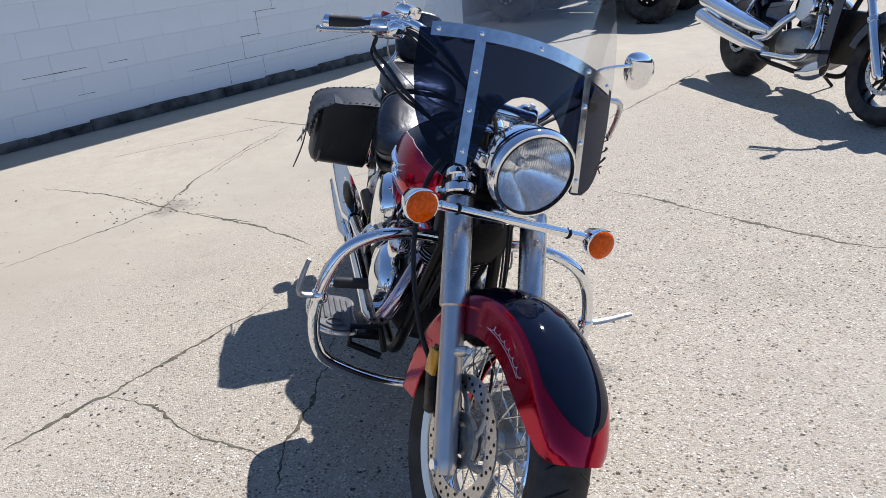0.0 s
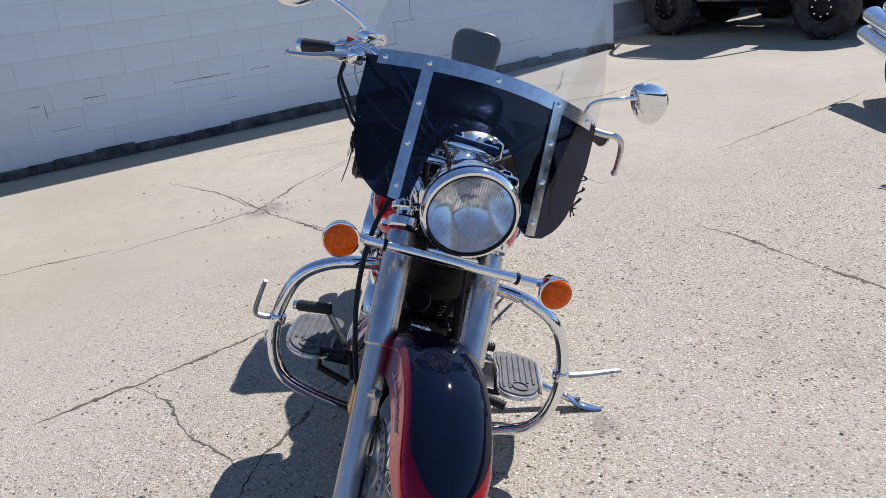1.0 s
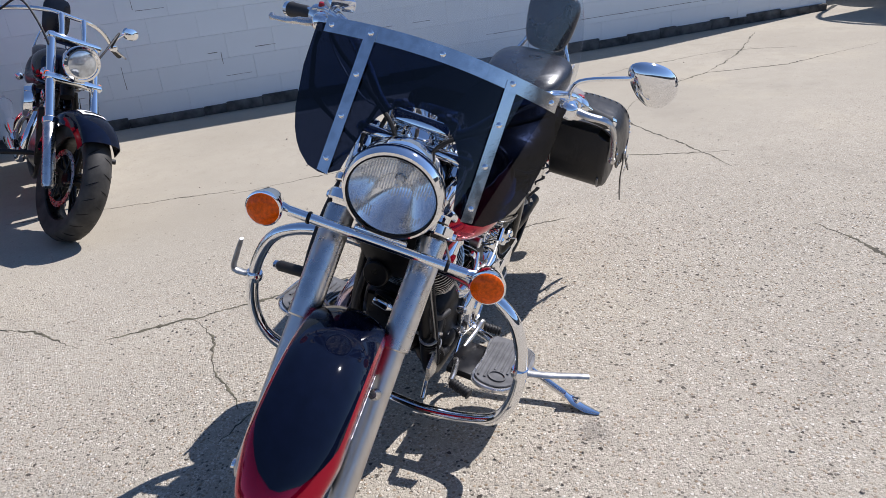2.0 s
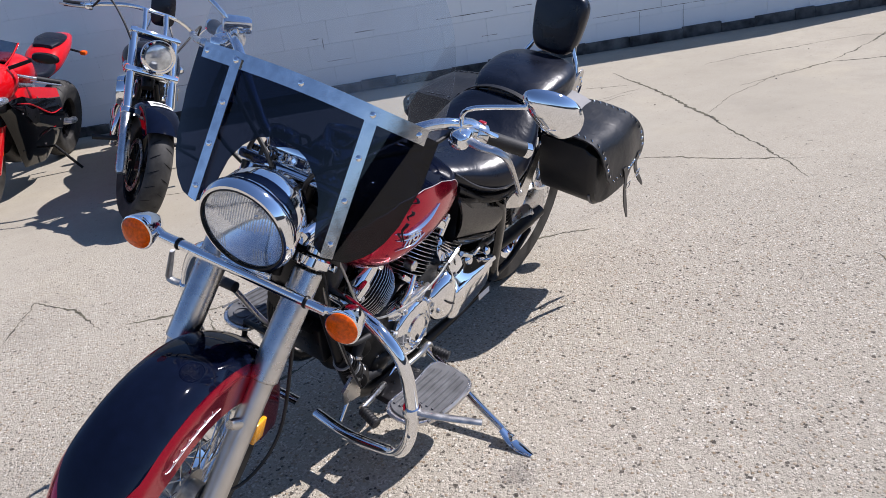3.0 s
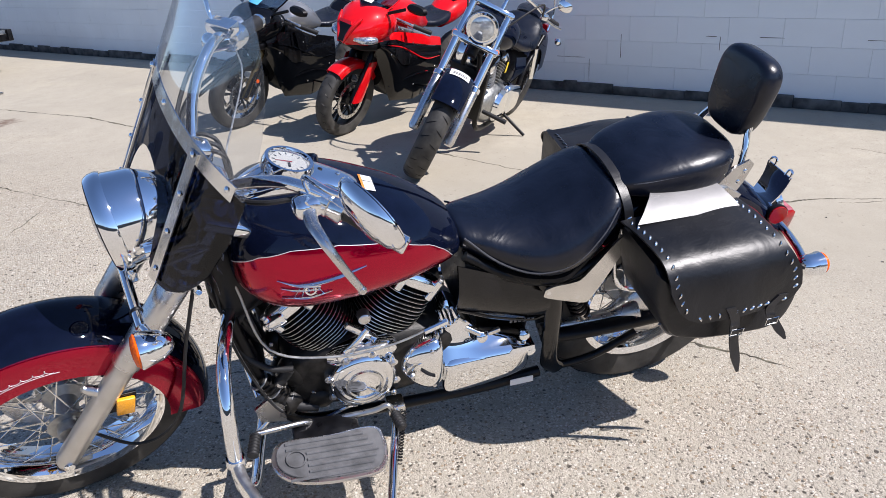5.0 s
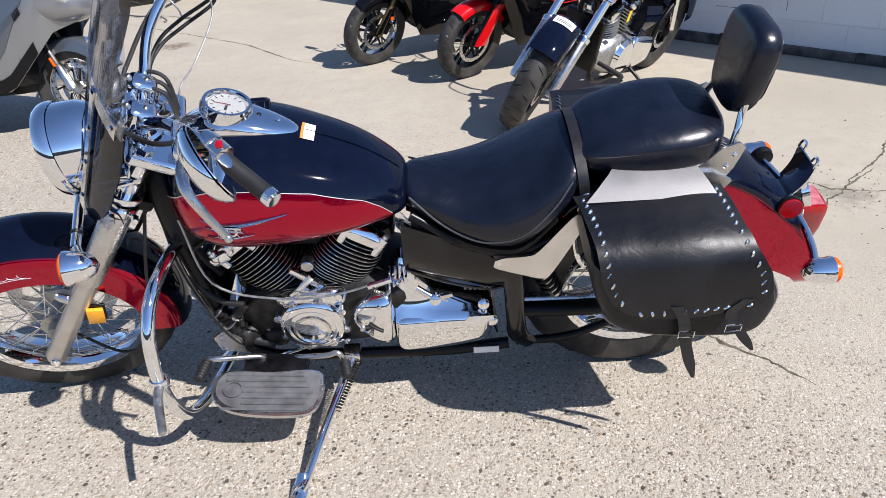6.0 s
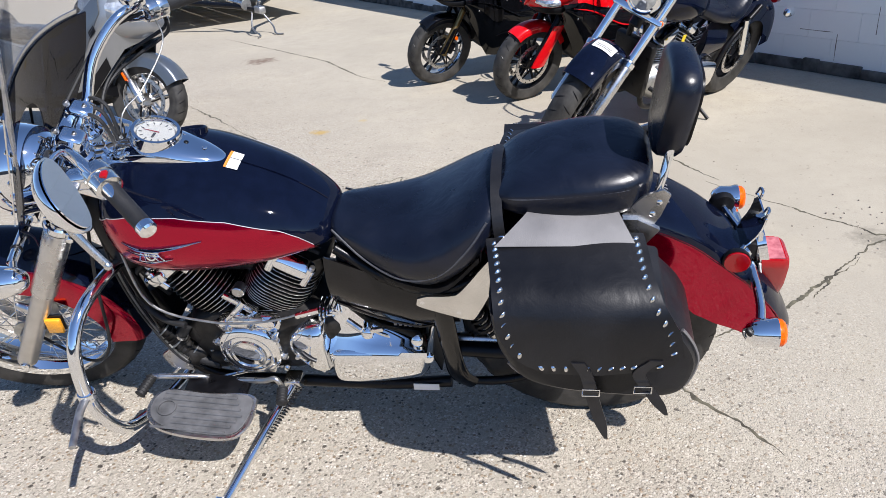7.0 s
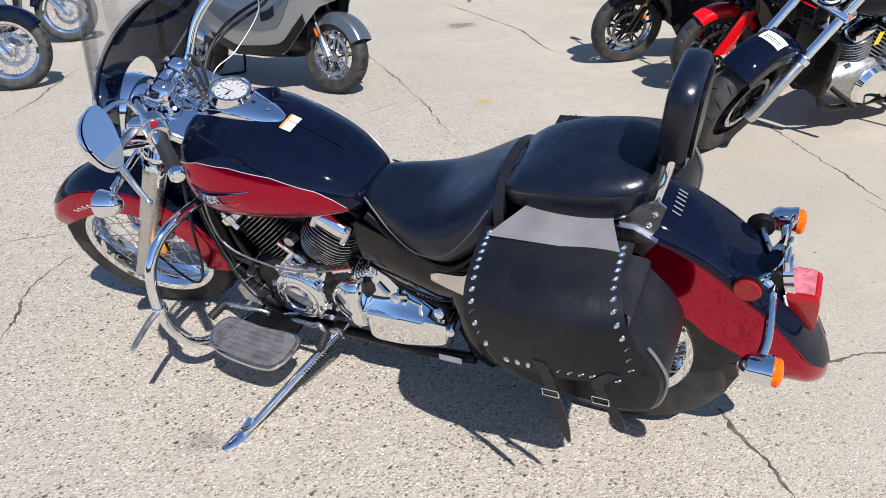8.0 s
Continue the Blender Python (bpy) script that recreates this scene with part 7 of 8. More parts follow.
    part("nose_fairing", blob(smoothrows([(1.625, 0, 0.775, 0.83, 0.02), (1.60, 0, 0.745, 0.885, 0.075), (1.52, 0, 0.715, 0.96, 0.150), (1.42, 0, 0.72, 1.015, 0.195), (1.30, 0, 0.77, 1.02, 0.205), (1.22, 0, 0.83, 0.97, 0.17)], 4), 2.3, 30), paint, b, "glossy nose fairing")
    if paint is JET:
        part("headlamp_lens", blob(smoothrows([(1.640, 0, 0.785, 0.815, 0.012), (1.630, 0, 0.760, 0.860, 0.050), (1.600, 0, 0.752, 0.915, 0.088), (1.545, 0, 0.765, 0.945, 0.120), (1.48, 0, 0.80, 0.945, 0.135)], 4), 1.8, 28), SPORT_GLASS, b, "large clear faceted headlamp")
        part("projector_ring", ringlathe([(0.036, -0.006), (0.040, 0.004), (0.036, 0.010), (0.031, 0.004)], (1.632, 0, 0.800), (1, 0, 0.1), 24), CHROME, b)
        part("projector_lens", dome((1.634, 0, 0.800), (1, 0, 0.1), 0.031, 0.012, 20), LENS, b)
        for s in (-1, 1):
            part("lamp_brow", tube([(1.640, 0.004 * s, 0.838), (1.612, 0.060 * s, 0.862), (1.560, 0.112 * s, 0.880), (1.49, 0.150 * s, 0.895)], [0.006, 0.009, 0.010, 0.004], 8, 5), paint, b)
    part("nose_chin", blob(smoothrows([(1.595, 0, 0.742, 0.772, 0.05), (1.54, 0, 0.712, 0.775, 0.120), (1.44, 0, 0.700, 0.785, 0.165), (1.34, 0, 0.70, 0.81, 0.180), (1.26, 0, 0.74, 0.82, 0.16)], 4), 3.2, 28), PLASTIC, b, "black underside of the nose")
    if paint is not JET:
        part("air_intake", plate([(-0.060, 0.075), (0.060, 0.075), (0.024, -0.055), (-0.024, -0.055)], (1.622, 0, 0.828), (0, 1, 0), (-0.30, 0, 1), 0.010), PLASTIC, b, "black V-shaped air intake")
        for s in (-1, 1):
            part("intake_ridge", tube([(1.640, 0.022 * s, 0.765), (1.624, 0.040 * s, 0.825), (1.596, 0.070 * s, 0.90), (1.545, 0.098 * s, 0.955)], [0.008, 0.015, 0.017, 0.008], 10, 5), paint, b, "red nose ridge")
        part("nose_bridge", plate([(-0.062, 0.075), (0.062, 0.075), (0.05, 0.098), (-0.05, 0.098)], (1.628, 0, 0.828), (0, 1, 0), (-0.30, 0, 1), 0.012), paint, b)

    def screen(t, q, d=0.0):
        """The windscreen: t from the nose up, q from side to side, d below its surface."""
        w = 0.030 + 0.128 * math.sin(min(1.0, t * 1.15) * math.pi / 2)
        return (1.570 - 0.31 * t - 0.115 * q * q - 0.35 * d, w * q, 0.915 + 0.235 * t - 0.035 * q * q - d)
    part("windscreen", sheet([[screen(t, q) for q in np.linspace(-1, 1, 13)] for t in np.linspace(1, 0, 12)], 0.003), SCREEN, b, "tinted windscreen")
    part("dash_panel", sheet([[screen(t, q * 0.97, 0.020) for q in np.linspace(-1, 1, 13)] for t in np.linspace(0.62, 0.02, 8)], 0.003), PLASTIC, b, "black panel behind the screen")
    part("screen_trim", tube([screen(t, q, -0.002) for t, q in ((1, -1), (0.6, -1), (0.25, -1), (0, -0.9), (0, 0.9), (0.25, 1), (0.6, 1), (1, 1))], 0.006, 8, 4), paint, b)
    part("screen_sticker", sheet([[screen(t, q, -0.004) for q in np.linspace(-0.45, 0.35, 6)] for t in np.linspace(0.78, 0.50, 4)], 0.001), sticker_m, b, "paper sticker on the screen")
    part("belly", blob(smoothrows([(1.22, 0, 0.36, 0.74, 0.11), (1.05, 0, 0.25, 0.72, 0.15), (0.75, 0, 0.21, 0.68, 0.15), (0.52, 0, 0.26, 0.55, 0.12)], 4), 3, 24), ENGINE, b, "dark engine and radiator")
    part("fuel_tank", blob(smoothrows([(1.13, 0, 0.84, 0.93, 0.09), (1.06, 0, 0.80, 0.985, 0.14), (0.92, 0, 0.76, 1.005, 0.155), (0.78, 0, 0.75, 0.94, 0.12), (0.68, 0, 0.76, 0.85, 0.09)], 4), 2.5, 28), paint if paint is not JET else mat("pewter_paint", (0.30, 0.31, 0.33), 0.3, 0.6, coat=1.0, scale=600, spread=0.1), b, "fuel tank")
    part("rider_seat", blob(smoothrows([(0.72, 0, 0.77, 0.83, 0.08), (0.58, 0, 0.76, 0.835, 0.13), (0.42, 0, 0.78, 0.87, 0.13), (0.36, 0, 0.82, 0.88, 0.10)], 4), 3, 20), LEATHER, b)
    part("tail_fairing", blob(smoothrows([(0.42, 0, 0.72, 0.87, 0.10), (0.28, 0, 0.76, 0.95, 0.135), (0.05, 0, 0.85, 0.995, 0.12), (-0.15, 0, 0.92, 0.995, 0.07), (-0.22, 0, 0.955, 0.985, 0.03)], 4), 2.5, 24), paint, b, "tail fairing")
    part("pillion_pad", blob(smoothrows([(0.30, 0, 0.93, 0.965, 0.07), (0.18, 0, 0.95, 0.995, 0.10), (0.03, 0, 0.97, 1.012, 0.09), (-0.04, 0, 0.98, 1.005, 0.05)], 4), 3, 20), LEATHER, b)
    for s in (-1, 1):
        part("rear_signal", rbox((-0.10, 0.17 * s, 0.86), (0.06, 0.05, 0.035), 0.012), AMBER, b)
        part("signal_stalk", tube([(-0.08, 0.06 * s, 0.88), (-0.10, 0.15 * s, 0.862)], 0.009, 8), PLASTIC, b)
    part("exhaust", tube([(0.85, -0.10, 0.24), (0.60, -0.13, 0.25), (0.40, -0.16, 0.33), (0.05, -0.19, 0.42)], [0.03, 0.03, 0.045, 0.055], 16, 5), STEEL, b, "brushed exhaust can")
    part("swing_arm", tube([(0.50, 0.0, 0.42), (0.20, 0.10, 0.35), (0.0, 0.11, 0.315)], 0.028, 10, 4), STEEL, b)
    part("swing_arm", tube([(0.50, 0.0, 0.42), (0.20, -0.10, 0.35), (0.0, -0.11, 0.315)], 0.028, 10, 4), STEEL, b)
    w = (m @ Vector((0.60, 0.36, 0.1)))
    foot_l = m.inverted() @ Vector((w.x, w.y, 0.006))
    part("side_stand", tube([(0.62, 0.13, 0.30), tuple(foot_l)], 0.011, 10), SATIN, b)
    return b


sport_bike(parked((-3.753, 1.580), -37.1, 17, 1.43) @ Matrix.Scale(0.955, 4), RED_SPORT, "red sport motorcycle with black lower fairing, parked by the wall", 0, WHITE)
sport_bike(parked((-4.214, 0.718), -37.1, 17, 1.43) @ Matrix.Scale(0.955, 4), JET, "black sport motorcycle with silver tank, parked by the wall", 0, mat("blue_sticker", (0.08, 0.36, 0.60), 0.5))


def cruiser(m, label, paint, steer, wheel="cast", front_sticker=False, bags=False, backrest_on=False, exhaust_side=-1, rear_w=0.17, twin_stack=False, group=""):
    """A simpler cruiser: fork, fenders, tank, seat, V-twin, exhaust."""
    b = thing("cruiser_motorcycle", m, label, "motorcycle", group)
    WB = 1.66
    rake = radians(33)
    fc, rc = (WB, 0, 0.325), (0, 0, 0.325)
    st = turn_about(Vector((WB - 0.09, 0, 0.325)), (-math.sin(rake), 0, math.cos(rake)), steer)
    up = np.array((-math.sin(rake), 0, math.cos(rake)))
    if wheel == "cast":
        cast_wheel(b, "front_wheel", fc, 0.325, 0.135, st, 5, SATIN)
        cast_wheel(b, "rear_wheel", rc, 0.325, rear_w, None, 5, SATIN)
    else:
        w1 = spoked_wheel(b, "front_wheel", fc, 0.325, 0.125, 0.225, 0.05, 0.10, st, 40)
        spoked_wheel(b, "rear_wheel", rc, 0.325, 0.16, 0.205, 0.085, 0.11, None, 40)
        part("brake_rotor", ringlathe([(0.14, -0.0025), (0.14, 0.0025), (0.10, 0.0025), (0.10, -0.0025)], (WB, 0.075, 0.325), (0, 1, 0), 40), STEEL, w1, m=st)
    ffend = part("front_fender", arc_fender(fc, 0.365, 0.092, 46 if front_sticker else 35, 165, 0.06), paint, b, "gloss front fender", m=st)
    if front_sticker:
        part("fender_sticker", sheet([[np.array(fender_point(fc, 0.369, 0.092, 0.037, 0.06, a, v)) for v in np.linspace(-0.28, 0.28, 6)] for a in np.radians(np.linspace(95, 81, 5))], 0.001), WHITE, ffend, "white paper label with unreadable print", m=st)
        for k in (84.5, 87):
            part("sticker_print", tube([fender_point(fc, 0.3715, 0.092, 0.037, 0.06, radians(k), v) for v in (-0.2, 0, 0.2)], 0.0016, 5), SATIN, ffend, m=st)
    part("rear_fender", arc_fender(rc, 0.40, 0.105, 40, 175, 0.12), paint, b, "gloss rear fender")
    for s in (-1, 1):
        a = np.array((WB + 0.01, 0.115 * s, 0.285))
        leg = part("fork_leg", tube([a - up * 0.02, a, a + up * 0.36, a + up * 0.37], [0.024, 0.032, 0.032, 0.026], 16), STEEL if front_sticker else CHROME, b, "silver fork leg", m=st)
        part("fork_tube", tube([a + up * 0.36, a + up * 0.86], 0.0235, 14), CHROME, leg, m=st)
        part("fork_joint", lathe([(0.03, 0), (0.036, 0.004), (0.036, 0.03), (0.03, 0.034)], a + up * 0.33, up, 16), CHROME, leg, m=st)
        part("reflector", rbox(tuple(a + up * 0.12 + np.array((-0.03, 0.012 * s, 0))), (0.012, 0.012, 0.06), 0.003), AMBER, leg, "amber side reflector", m=st)
        bk = -0.12 if front_sticker else 0.0  # pulled-back drag bar on tall risers
        part("grip", tube([(1.02 + bk, 0.34 * s, 1.02), (0.93 + bk, 0.43 * s, 0.99)], 0.018, 14), RUBBER, b, m=st)
        part("lever", tube([(1.07 + bk, 0.33 * s, 1.02), (1.03 + bk, 0.40 * s, 1.00), (0.96 + bk, 0.46 * s, 0.985)], 0.007, 8, 3), STEEL, b, m=st)
        part("lever_perch", rbox((1.05 + bk, 0.325 * s, 1.025), (0.06, 0.05, 0.04), 0.012), CHROME, b, m=st)
        part("mirror_stalk", tube([(1.05 + bk, 0.31 * s, 1.03), (1.06 + bk, 0.34 * s, 1.09), (1.05 + bk, 0.38 * s, 1.13)], 0.006, 8, 3), CHROME, b, m=st)
        part("mirror", blob([(1.075 + bk, 0.41 * s, 1.130, 1.140, 0.01), (1.06 + bk, 0.41 * s, 1.105, 1.17, 0.045), (1.045 + bk, 0.41 * s, 1.10, 1.175, 0.05), (1.04 + bk, 0.41 * s, 1.105, 1.17, 0.045)], 2.3, 20), CHROME, b, "chrome mirror", m=st)
        if front_sticker:
            part("riser", tube([(1.205, 0.06 * s, 0.985), (1.17, 0.06 * s, 1.05), (1.115, 0.06 * s, 1.115)], [0.016, 0.014, 0.017], 12, 4), CHROME, b, "tall chrome riser", m=st)
            part("control_cable", tube([(0.96, 0.31 * s, 1.03), (1.10, 0.27 * s, 1.12), (1.22, 0.18 * s, 1.02), (1.27, 0.09 * s, 0.86), (1.22, 0.05 * s, 0.72)], 0.006, 8, 6), RUBBER, b, m=st)
            signal(b, (1.34, 0.135 * s, 0.80), (1, 0.3 * s, 0), 0.018, st)
        if not front_sticker:
            signal(b, (1.33, 0.20 * s, 0.80), (1, 0, 0), 0.030, st)
        signal(b, (-0.34, 0.17 * s, 0.60), (-1, 0, 0), 0.030)
        part("foot_peg", tube([(1.12, 0.13 * s, 0.34), (1.12, 0.30 * s, 0.33)], [0.013, 0.016], 10), RUBBER, b)
        part("frame_tube", tube([(1.25, 0.04 * s, 0.72), (1.17, 0.09 * s, 0.40), (1.08, 0.11 * s, 0.20), (0.70, 0.12 * s, 0.18), (0.38, 0.12 * s, 0.22), (0.30, 0.12 * s, 0.45), (0.05, 0.12 * s, 0.68)], 0.017, 10, 5), SATIN, b)
        part("side_cover", sheet([[(0.66 - 0.26 * u, s * (0.125 + 0.02 * math.sin(math.pi * v)), 0.42 + 0.02 * u + (0.20 - 0.06 * u) * v) for v in np.linspace(0, 1, 8)][:: s] for u in np.linspace(0, 1, 8)], 0.008), paint, b, "gloss side cover")
        part("shock", tube([(0.20, 0.13 * s, 0.62), (0.06, 0.13 * s, 0.36)], 0.022, 12), CHROME, b)
        if bags:
            out = [(0.16, 0.72), (0.18, 0.50), (0.10, 0.38), (-0.16, 0.36), (-0.24, 0.46), (-0.22, 0.66), (-0.16, 0.74)]
            out = [(p[0], p[1]) for p in catmull([*out, out[0]], 3)[:-1]]
            part("saddlebag", loft([[(x * k, s * y, 0.55 + (z - 0.55) * k) for x, z in out] for y, k in ((0.15, 0.96), (0.16, 1), (0.28, 1), (0.30, 0.93), (0.305, 0.8))]), BAG, b, "black leather saddlebag")
    if front_sticker:
        half = [(0.85, 0.39, 1.005), (0.92, 0.33, 1.03), (1.03, 0.22, 1.085), (1.10, 0.12, 1.115)]
        part("handlebar", tube([*half, (1.115, 0, 1.118), *[(x, -y, z) for x, y, z in half[::-1]]], 0.0125, 12, 5), CHROME, b, "chrome drag handlebar", m=st)
    else:
        part("handlebar", tube([(0.97, 0.39, 1.005), (1.03, 0.33, 1.03), (1.12, 0.22, 1.05), (1.17, 0.10, 1.02), (1.175, 0, 1.01), (1.17, -0.10, 1.02), (1.12, -0.22, 1.05), (1.03, -0.33, 1.03), (0.97, -0.39, 1.005)], 0.0125, 12, 5), CHROME, b, "chrome handlebar", m=st)
    a = np.array((WB + 0.01, 0, 0.285))
    part("lower_yoke", rbox(tuple(a + up * 0.60), (0.06, 0.30, 0.035), 0.01, pose(0, 0, 0, 0, -33)), CHROME, b, "chrome fork yoke", m=st)
    part("upper_yoke", rbox(tuple(a + up * 0.84), (0.07, 0.29, 0.03), 0.01, pose(0, 0, 0, 0, -33)), CHROME, b, "chrome fork yoke", m=st)
    hl = a + up * 0.70 + np.array((0.10, 0, 0.03))
    part("headlamp", lathe([(0.02, -0.12), (0.06, -0.10), (0.085, -0.05), (0.092, 0.0), (0.092, 0.012)], hl, (1, 0, -0.05), 28), CHROME, b, "chrome headlamp bowl", m=st)
    part("headlamp_ring", ringlathe([(0.095, -0.008), (0.098, 0.004), (0.094, 0.016), (0.082, 0.018), (0.080, 0.008)], hl, (1, 0, -0.05), 32), CHROME, b, m=st)
    part("headlamp_glass", lathe([(0.083, 0.006), (0.06, 0.018), (0.003, 0.026)], hl, (1, 0, -0.05), 28), mat("lamp_glass_far", (0.55, 0.58, 0.60), 0.1, 0.6, coat=1.0, scale=30, spread=0.3), b, m=st)
    part("steering_head", tube([(1.30, 0, 0.70), (1.19, 0, 0.88)], 0.036, 14), SATIN, b)
    part("fuel_tank", blob(smoothrows([(1.22, 0, 0.78, 0.86, 0.05), (1.17, 0, 0.73, 0.905, 0.12), (1.02, 0, 0.70, 0.935, 0.165), (0.85, 0, 0.70, 0.90, 0.15), (0.72, 0, 0.71, 0.82, 0.10), (0.66, 0, 0.72, 0.77, 0.05)], 4), 2.5, 28), paint, b, "gloss fuel tank")
    part("rider_seat", blob(smoothrows([(0.70, 0, 0.68, 0.76, 0.08), (0.55, 0, 0.63, 0.73, 0.14), (0.40, 0, 0.62, 0.75, 0.17), (0.28, 0, 0.66, 0.83, 0.15), (0.22, 0, 0.72, 0.83, 0.11)], 4), 3, 28), LEATHER, b, "black leather seat")
    part("pillion_seat", blob(smoothrows([(0.23, 0, 0.76, 0.85, 0.09), (0.10, 0, 0.76, 0.87, 0.12), (-0.08, 0, 0.76, 0.86, 0.11), (-0.14, 0, 0.78, 0.84, 0.07)], 4), 3.2, 24), LEATHER, b)
    if backrest_on:
        part("backrest", blob([(-0.07, 0.02, 0.95, 1.15, 0.06), (-0.085, 0.02, 0.93, 1.18, 0.085), (-0.12, 0.02, 0.93, 1.18, 0.085), (-0.135, 0.02, 0.95, 1.15, 0.06)], 4, 28), LEATHER, b, "padded backrest")
        for s in (-1, 1):
            part("backrest_bar", tube([(-0.08, 0.11 * s, 0.70), (-0.12, 0.10 * s, 0.84), (-0.12, 0.06 * s, 0.97)], 0.008, 8, 4), CHROME, b)
    # engine
    for tilt in (26, -26):
        ax = np.array((math.sin(radians(tilt)), 0, math.cos(radians(tilt))))
        o = np.array((0.88, 0, 0.36))
        part("cylinder", tube([o + ax * 0.08, o + ax * 0.26], 0.07, 18), ENGINE, b)
        for k in range(8):
            part("fin", disc(o + ax * (0.11 + 0.018 * k), ax, 0.098, 0.005, 24, 0.3), STEEL, b)
        for s in (-1, 1):
            part("rocker_cover", rbox(tuple(o + ax * 0.285 + np.array((0, 0.05 * s, 0))), (0.14, 0.09, 0.06), 0.018, pose(0, 0, 0, 0, tilt)), CHROME, b, "chrome rocker cover")
    part("crankcase", blob(smoothrows([(1.10, 0, 0.26, 0.40, 0.10), (0.95, 0, 0.20, 0.46, 0.15), (0.75, 0, 0.20, 0.46, 0.15), (0.58, 0, 0.24, 0.42, 0.12)], 4), 3, 24), CAST, b, "grey engine case")
    part("clutch_cover", lathe([(0.11, 0), (0.115, 0.01), (0.10, 0.04), (0.02, 0.05)], (0.86, 0.14, 0.33), (0, 1, 0), 28), CHROME, b, "round chrome cover")
    part("long_cover", blob(smoothrows([(0.74, 0.12, 0.26, 0.42, 0.05), (0.68, 0.13, 0.22, 0.44, 0.06), (0.48, 0.13, 0.22, 0.40, 0.055), (0.42, 0.12, 0.25, 0.36, 0.04)], 4), 4, 20), CHROME, b)
    part("air_cleaner", lathe([(0.10, 0), (0.105, 0.02), (0.09, 0.06), (0.02, 0.07)], (0.90, -0.13, 0.60), (0, -1, 0), 28), CHROME, b, "round chrome air cleaner")
    part("radiator", rbox((1.19, 0, 0.45), (0.05, 0.26, 0.34), 0.012, pose(0, 0, 0, 0, 10)), SATIN, b, "black radiator")
    e = exhaust_side
    part("exhaust_header", tube([(1.02, 0.12 * e, 0.55), (1.10, 0.17 * e, 0.42), (1.02, 0.19 * e, 0.28), (0.60, 0.20 * e, 0.24)], 0.024, 14, 5), CHROME, b, "chrome exhaust header")
    part("exhaust_header", tube([(0.74, 0.12 * e, 0.55), (0.68, 0.19 * e, 0.45), (0.58, 0.20 * e, 0.36), (0.45, 0.21 * e, 0.33)], 0.024, 14, 5), CHROME, b, "chrome exhaust header")
    rise = 0.13 if twin_stack else 0.04
    mz, mr, mf = ((0.27, 0.40), 1.15, 1.25) if twin_stack else ((0.24, 0.335), 1.0, 1.0)
    for z in mz:
        part("muffler", tube([(0.62, 0.21 * e, z), (0.40, 0.22 * e, z + 0.02), (0.0, 0.235 * e, z + rise * 0.55), (-0.34, 0.25 * e, z + rise)], [0.024 * mr, 0.046 * mr, 0.05 * mr, 0.052 * mr], 20, 4, flat=mf, up=(0, 1, 0)), CHROME, b, "chrome muffler")
        part("muffler_tip", ringlathe([(0.053, -0.01), (0.053, 0.012), (0.040, 0.012), (0.040, -0.01)], (-0.34, 0.25 * e, z + rise), (-1, 0, rise * 0.5), 24), CHROME, b)
    part("tail_lamp", blob([(-0.36, 0, 0.60, 0.68, 0.05), (-0.40, 0, 0.60, 0.68, 0.055), (-0.43, 0, 0.615, 0.67, 0.04)], 3, 16), LENS_RED, b, "red tail lamp")
    w = m @ Vector((0.66, 0.36, 0.1))
    foot_l = m.inverted() @ Vector((w.x, w.y, 0.006))
    part("side_stand", tube([(0.68, 0.13, 0.24), tuple(foot_l)], 0.011, 10), SATIN, b, "black side stand")
    return b


vb = cruiser(parked((-2.594, 2.124), -26.1, 20, 1.66), "black cruiser motorcycle with chrome fork and white fender label", BLACK, 18, front_sticker=True, backrest_on=True, group="motorcycles parked along the wall")
part("price_tag", plate([(0, 0), (0.035, 0), (0.035, 0.07), (0, 0.07)], (1.0, 0.17, 0.60), (1, 0, 0), (0, 0, 1), 0.002), YELLOW, vb, "yellow paper tag")
NAVY = mat("dark_violet_paint", (0.012, 0.011, 0.024), 0.25, 0.1, coat=1.0, scale=300, spread=0.2)
rb = cruiser(parked((2.565, 4.471), -79.9, 11, 1.72) @ Matrix.Scale(1.035, 4), "dark violet-black cruiser motorcycle with big stacked chrome mufflers", NAVY, 8, exhaust_side=-1, rear_w=0.21, twin_stack=True)
part("radiator_shroud", sheet([[(1.26 - 0.10 * u, -0.155 - 0.01 * math.sin(math.pi * v), 0.78 - 0.50 * v - 0.05 * u) for v in np.linspace(0, 1, 10)] for u in np.linspace(0, 1, 5)], 0.008), NAVY, rb, "gloss frame shroud")
part("belly_scoop", blob(smoothrows([(1.20, -0.12, 0.20, 0.32, 0.03), (1.10, -0.13, 0.15, 0.27, 0.05), (0.98, -0.13, 0.14, 0.22, 0.04)], 4), 3, 16), CHROME, rb)
cruiser(parked((-1.187, -3.298), 150.9, 10, 1.66), "black cruiser motorcycle with wire-spoked chrome wheels", BLACK, -8, wheel="spoked", bags=True, group="motorcycles at the far side of the yard")
cruiser(parked((-2.578, -5.211), 148.9, 10, 1.66), "black cruiser motorcycle with wire-spoked chrome wheels", BLACK, -8, wheel="spoked", bags=True, group="motorcycles at the far side of the yard")


# maxi scooter
SILVER = mat("silver_paint", (0.27, 0.28, 0.29), 0.32, 0.7, coat=1.0, scale=700, spread=0.12)
GUNMETAL = mat("gunmetal_paint", (0.10, 0.115, 0.135), 0.3, 0.5, coat=1.0, scale=500, spread=0.12)


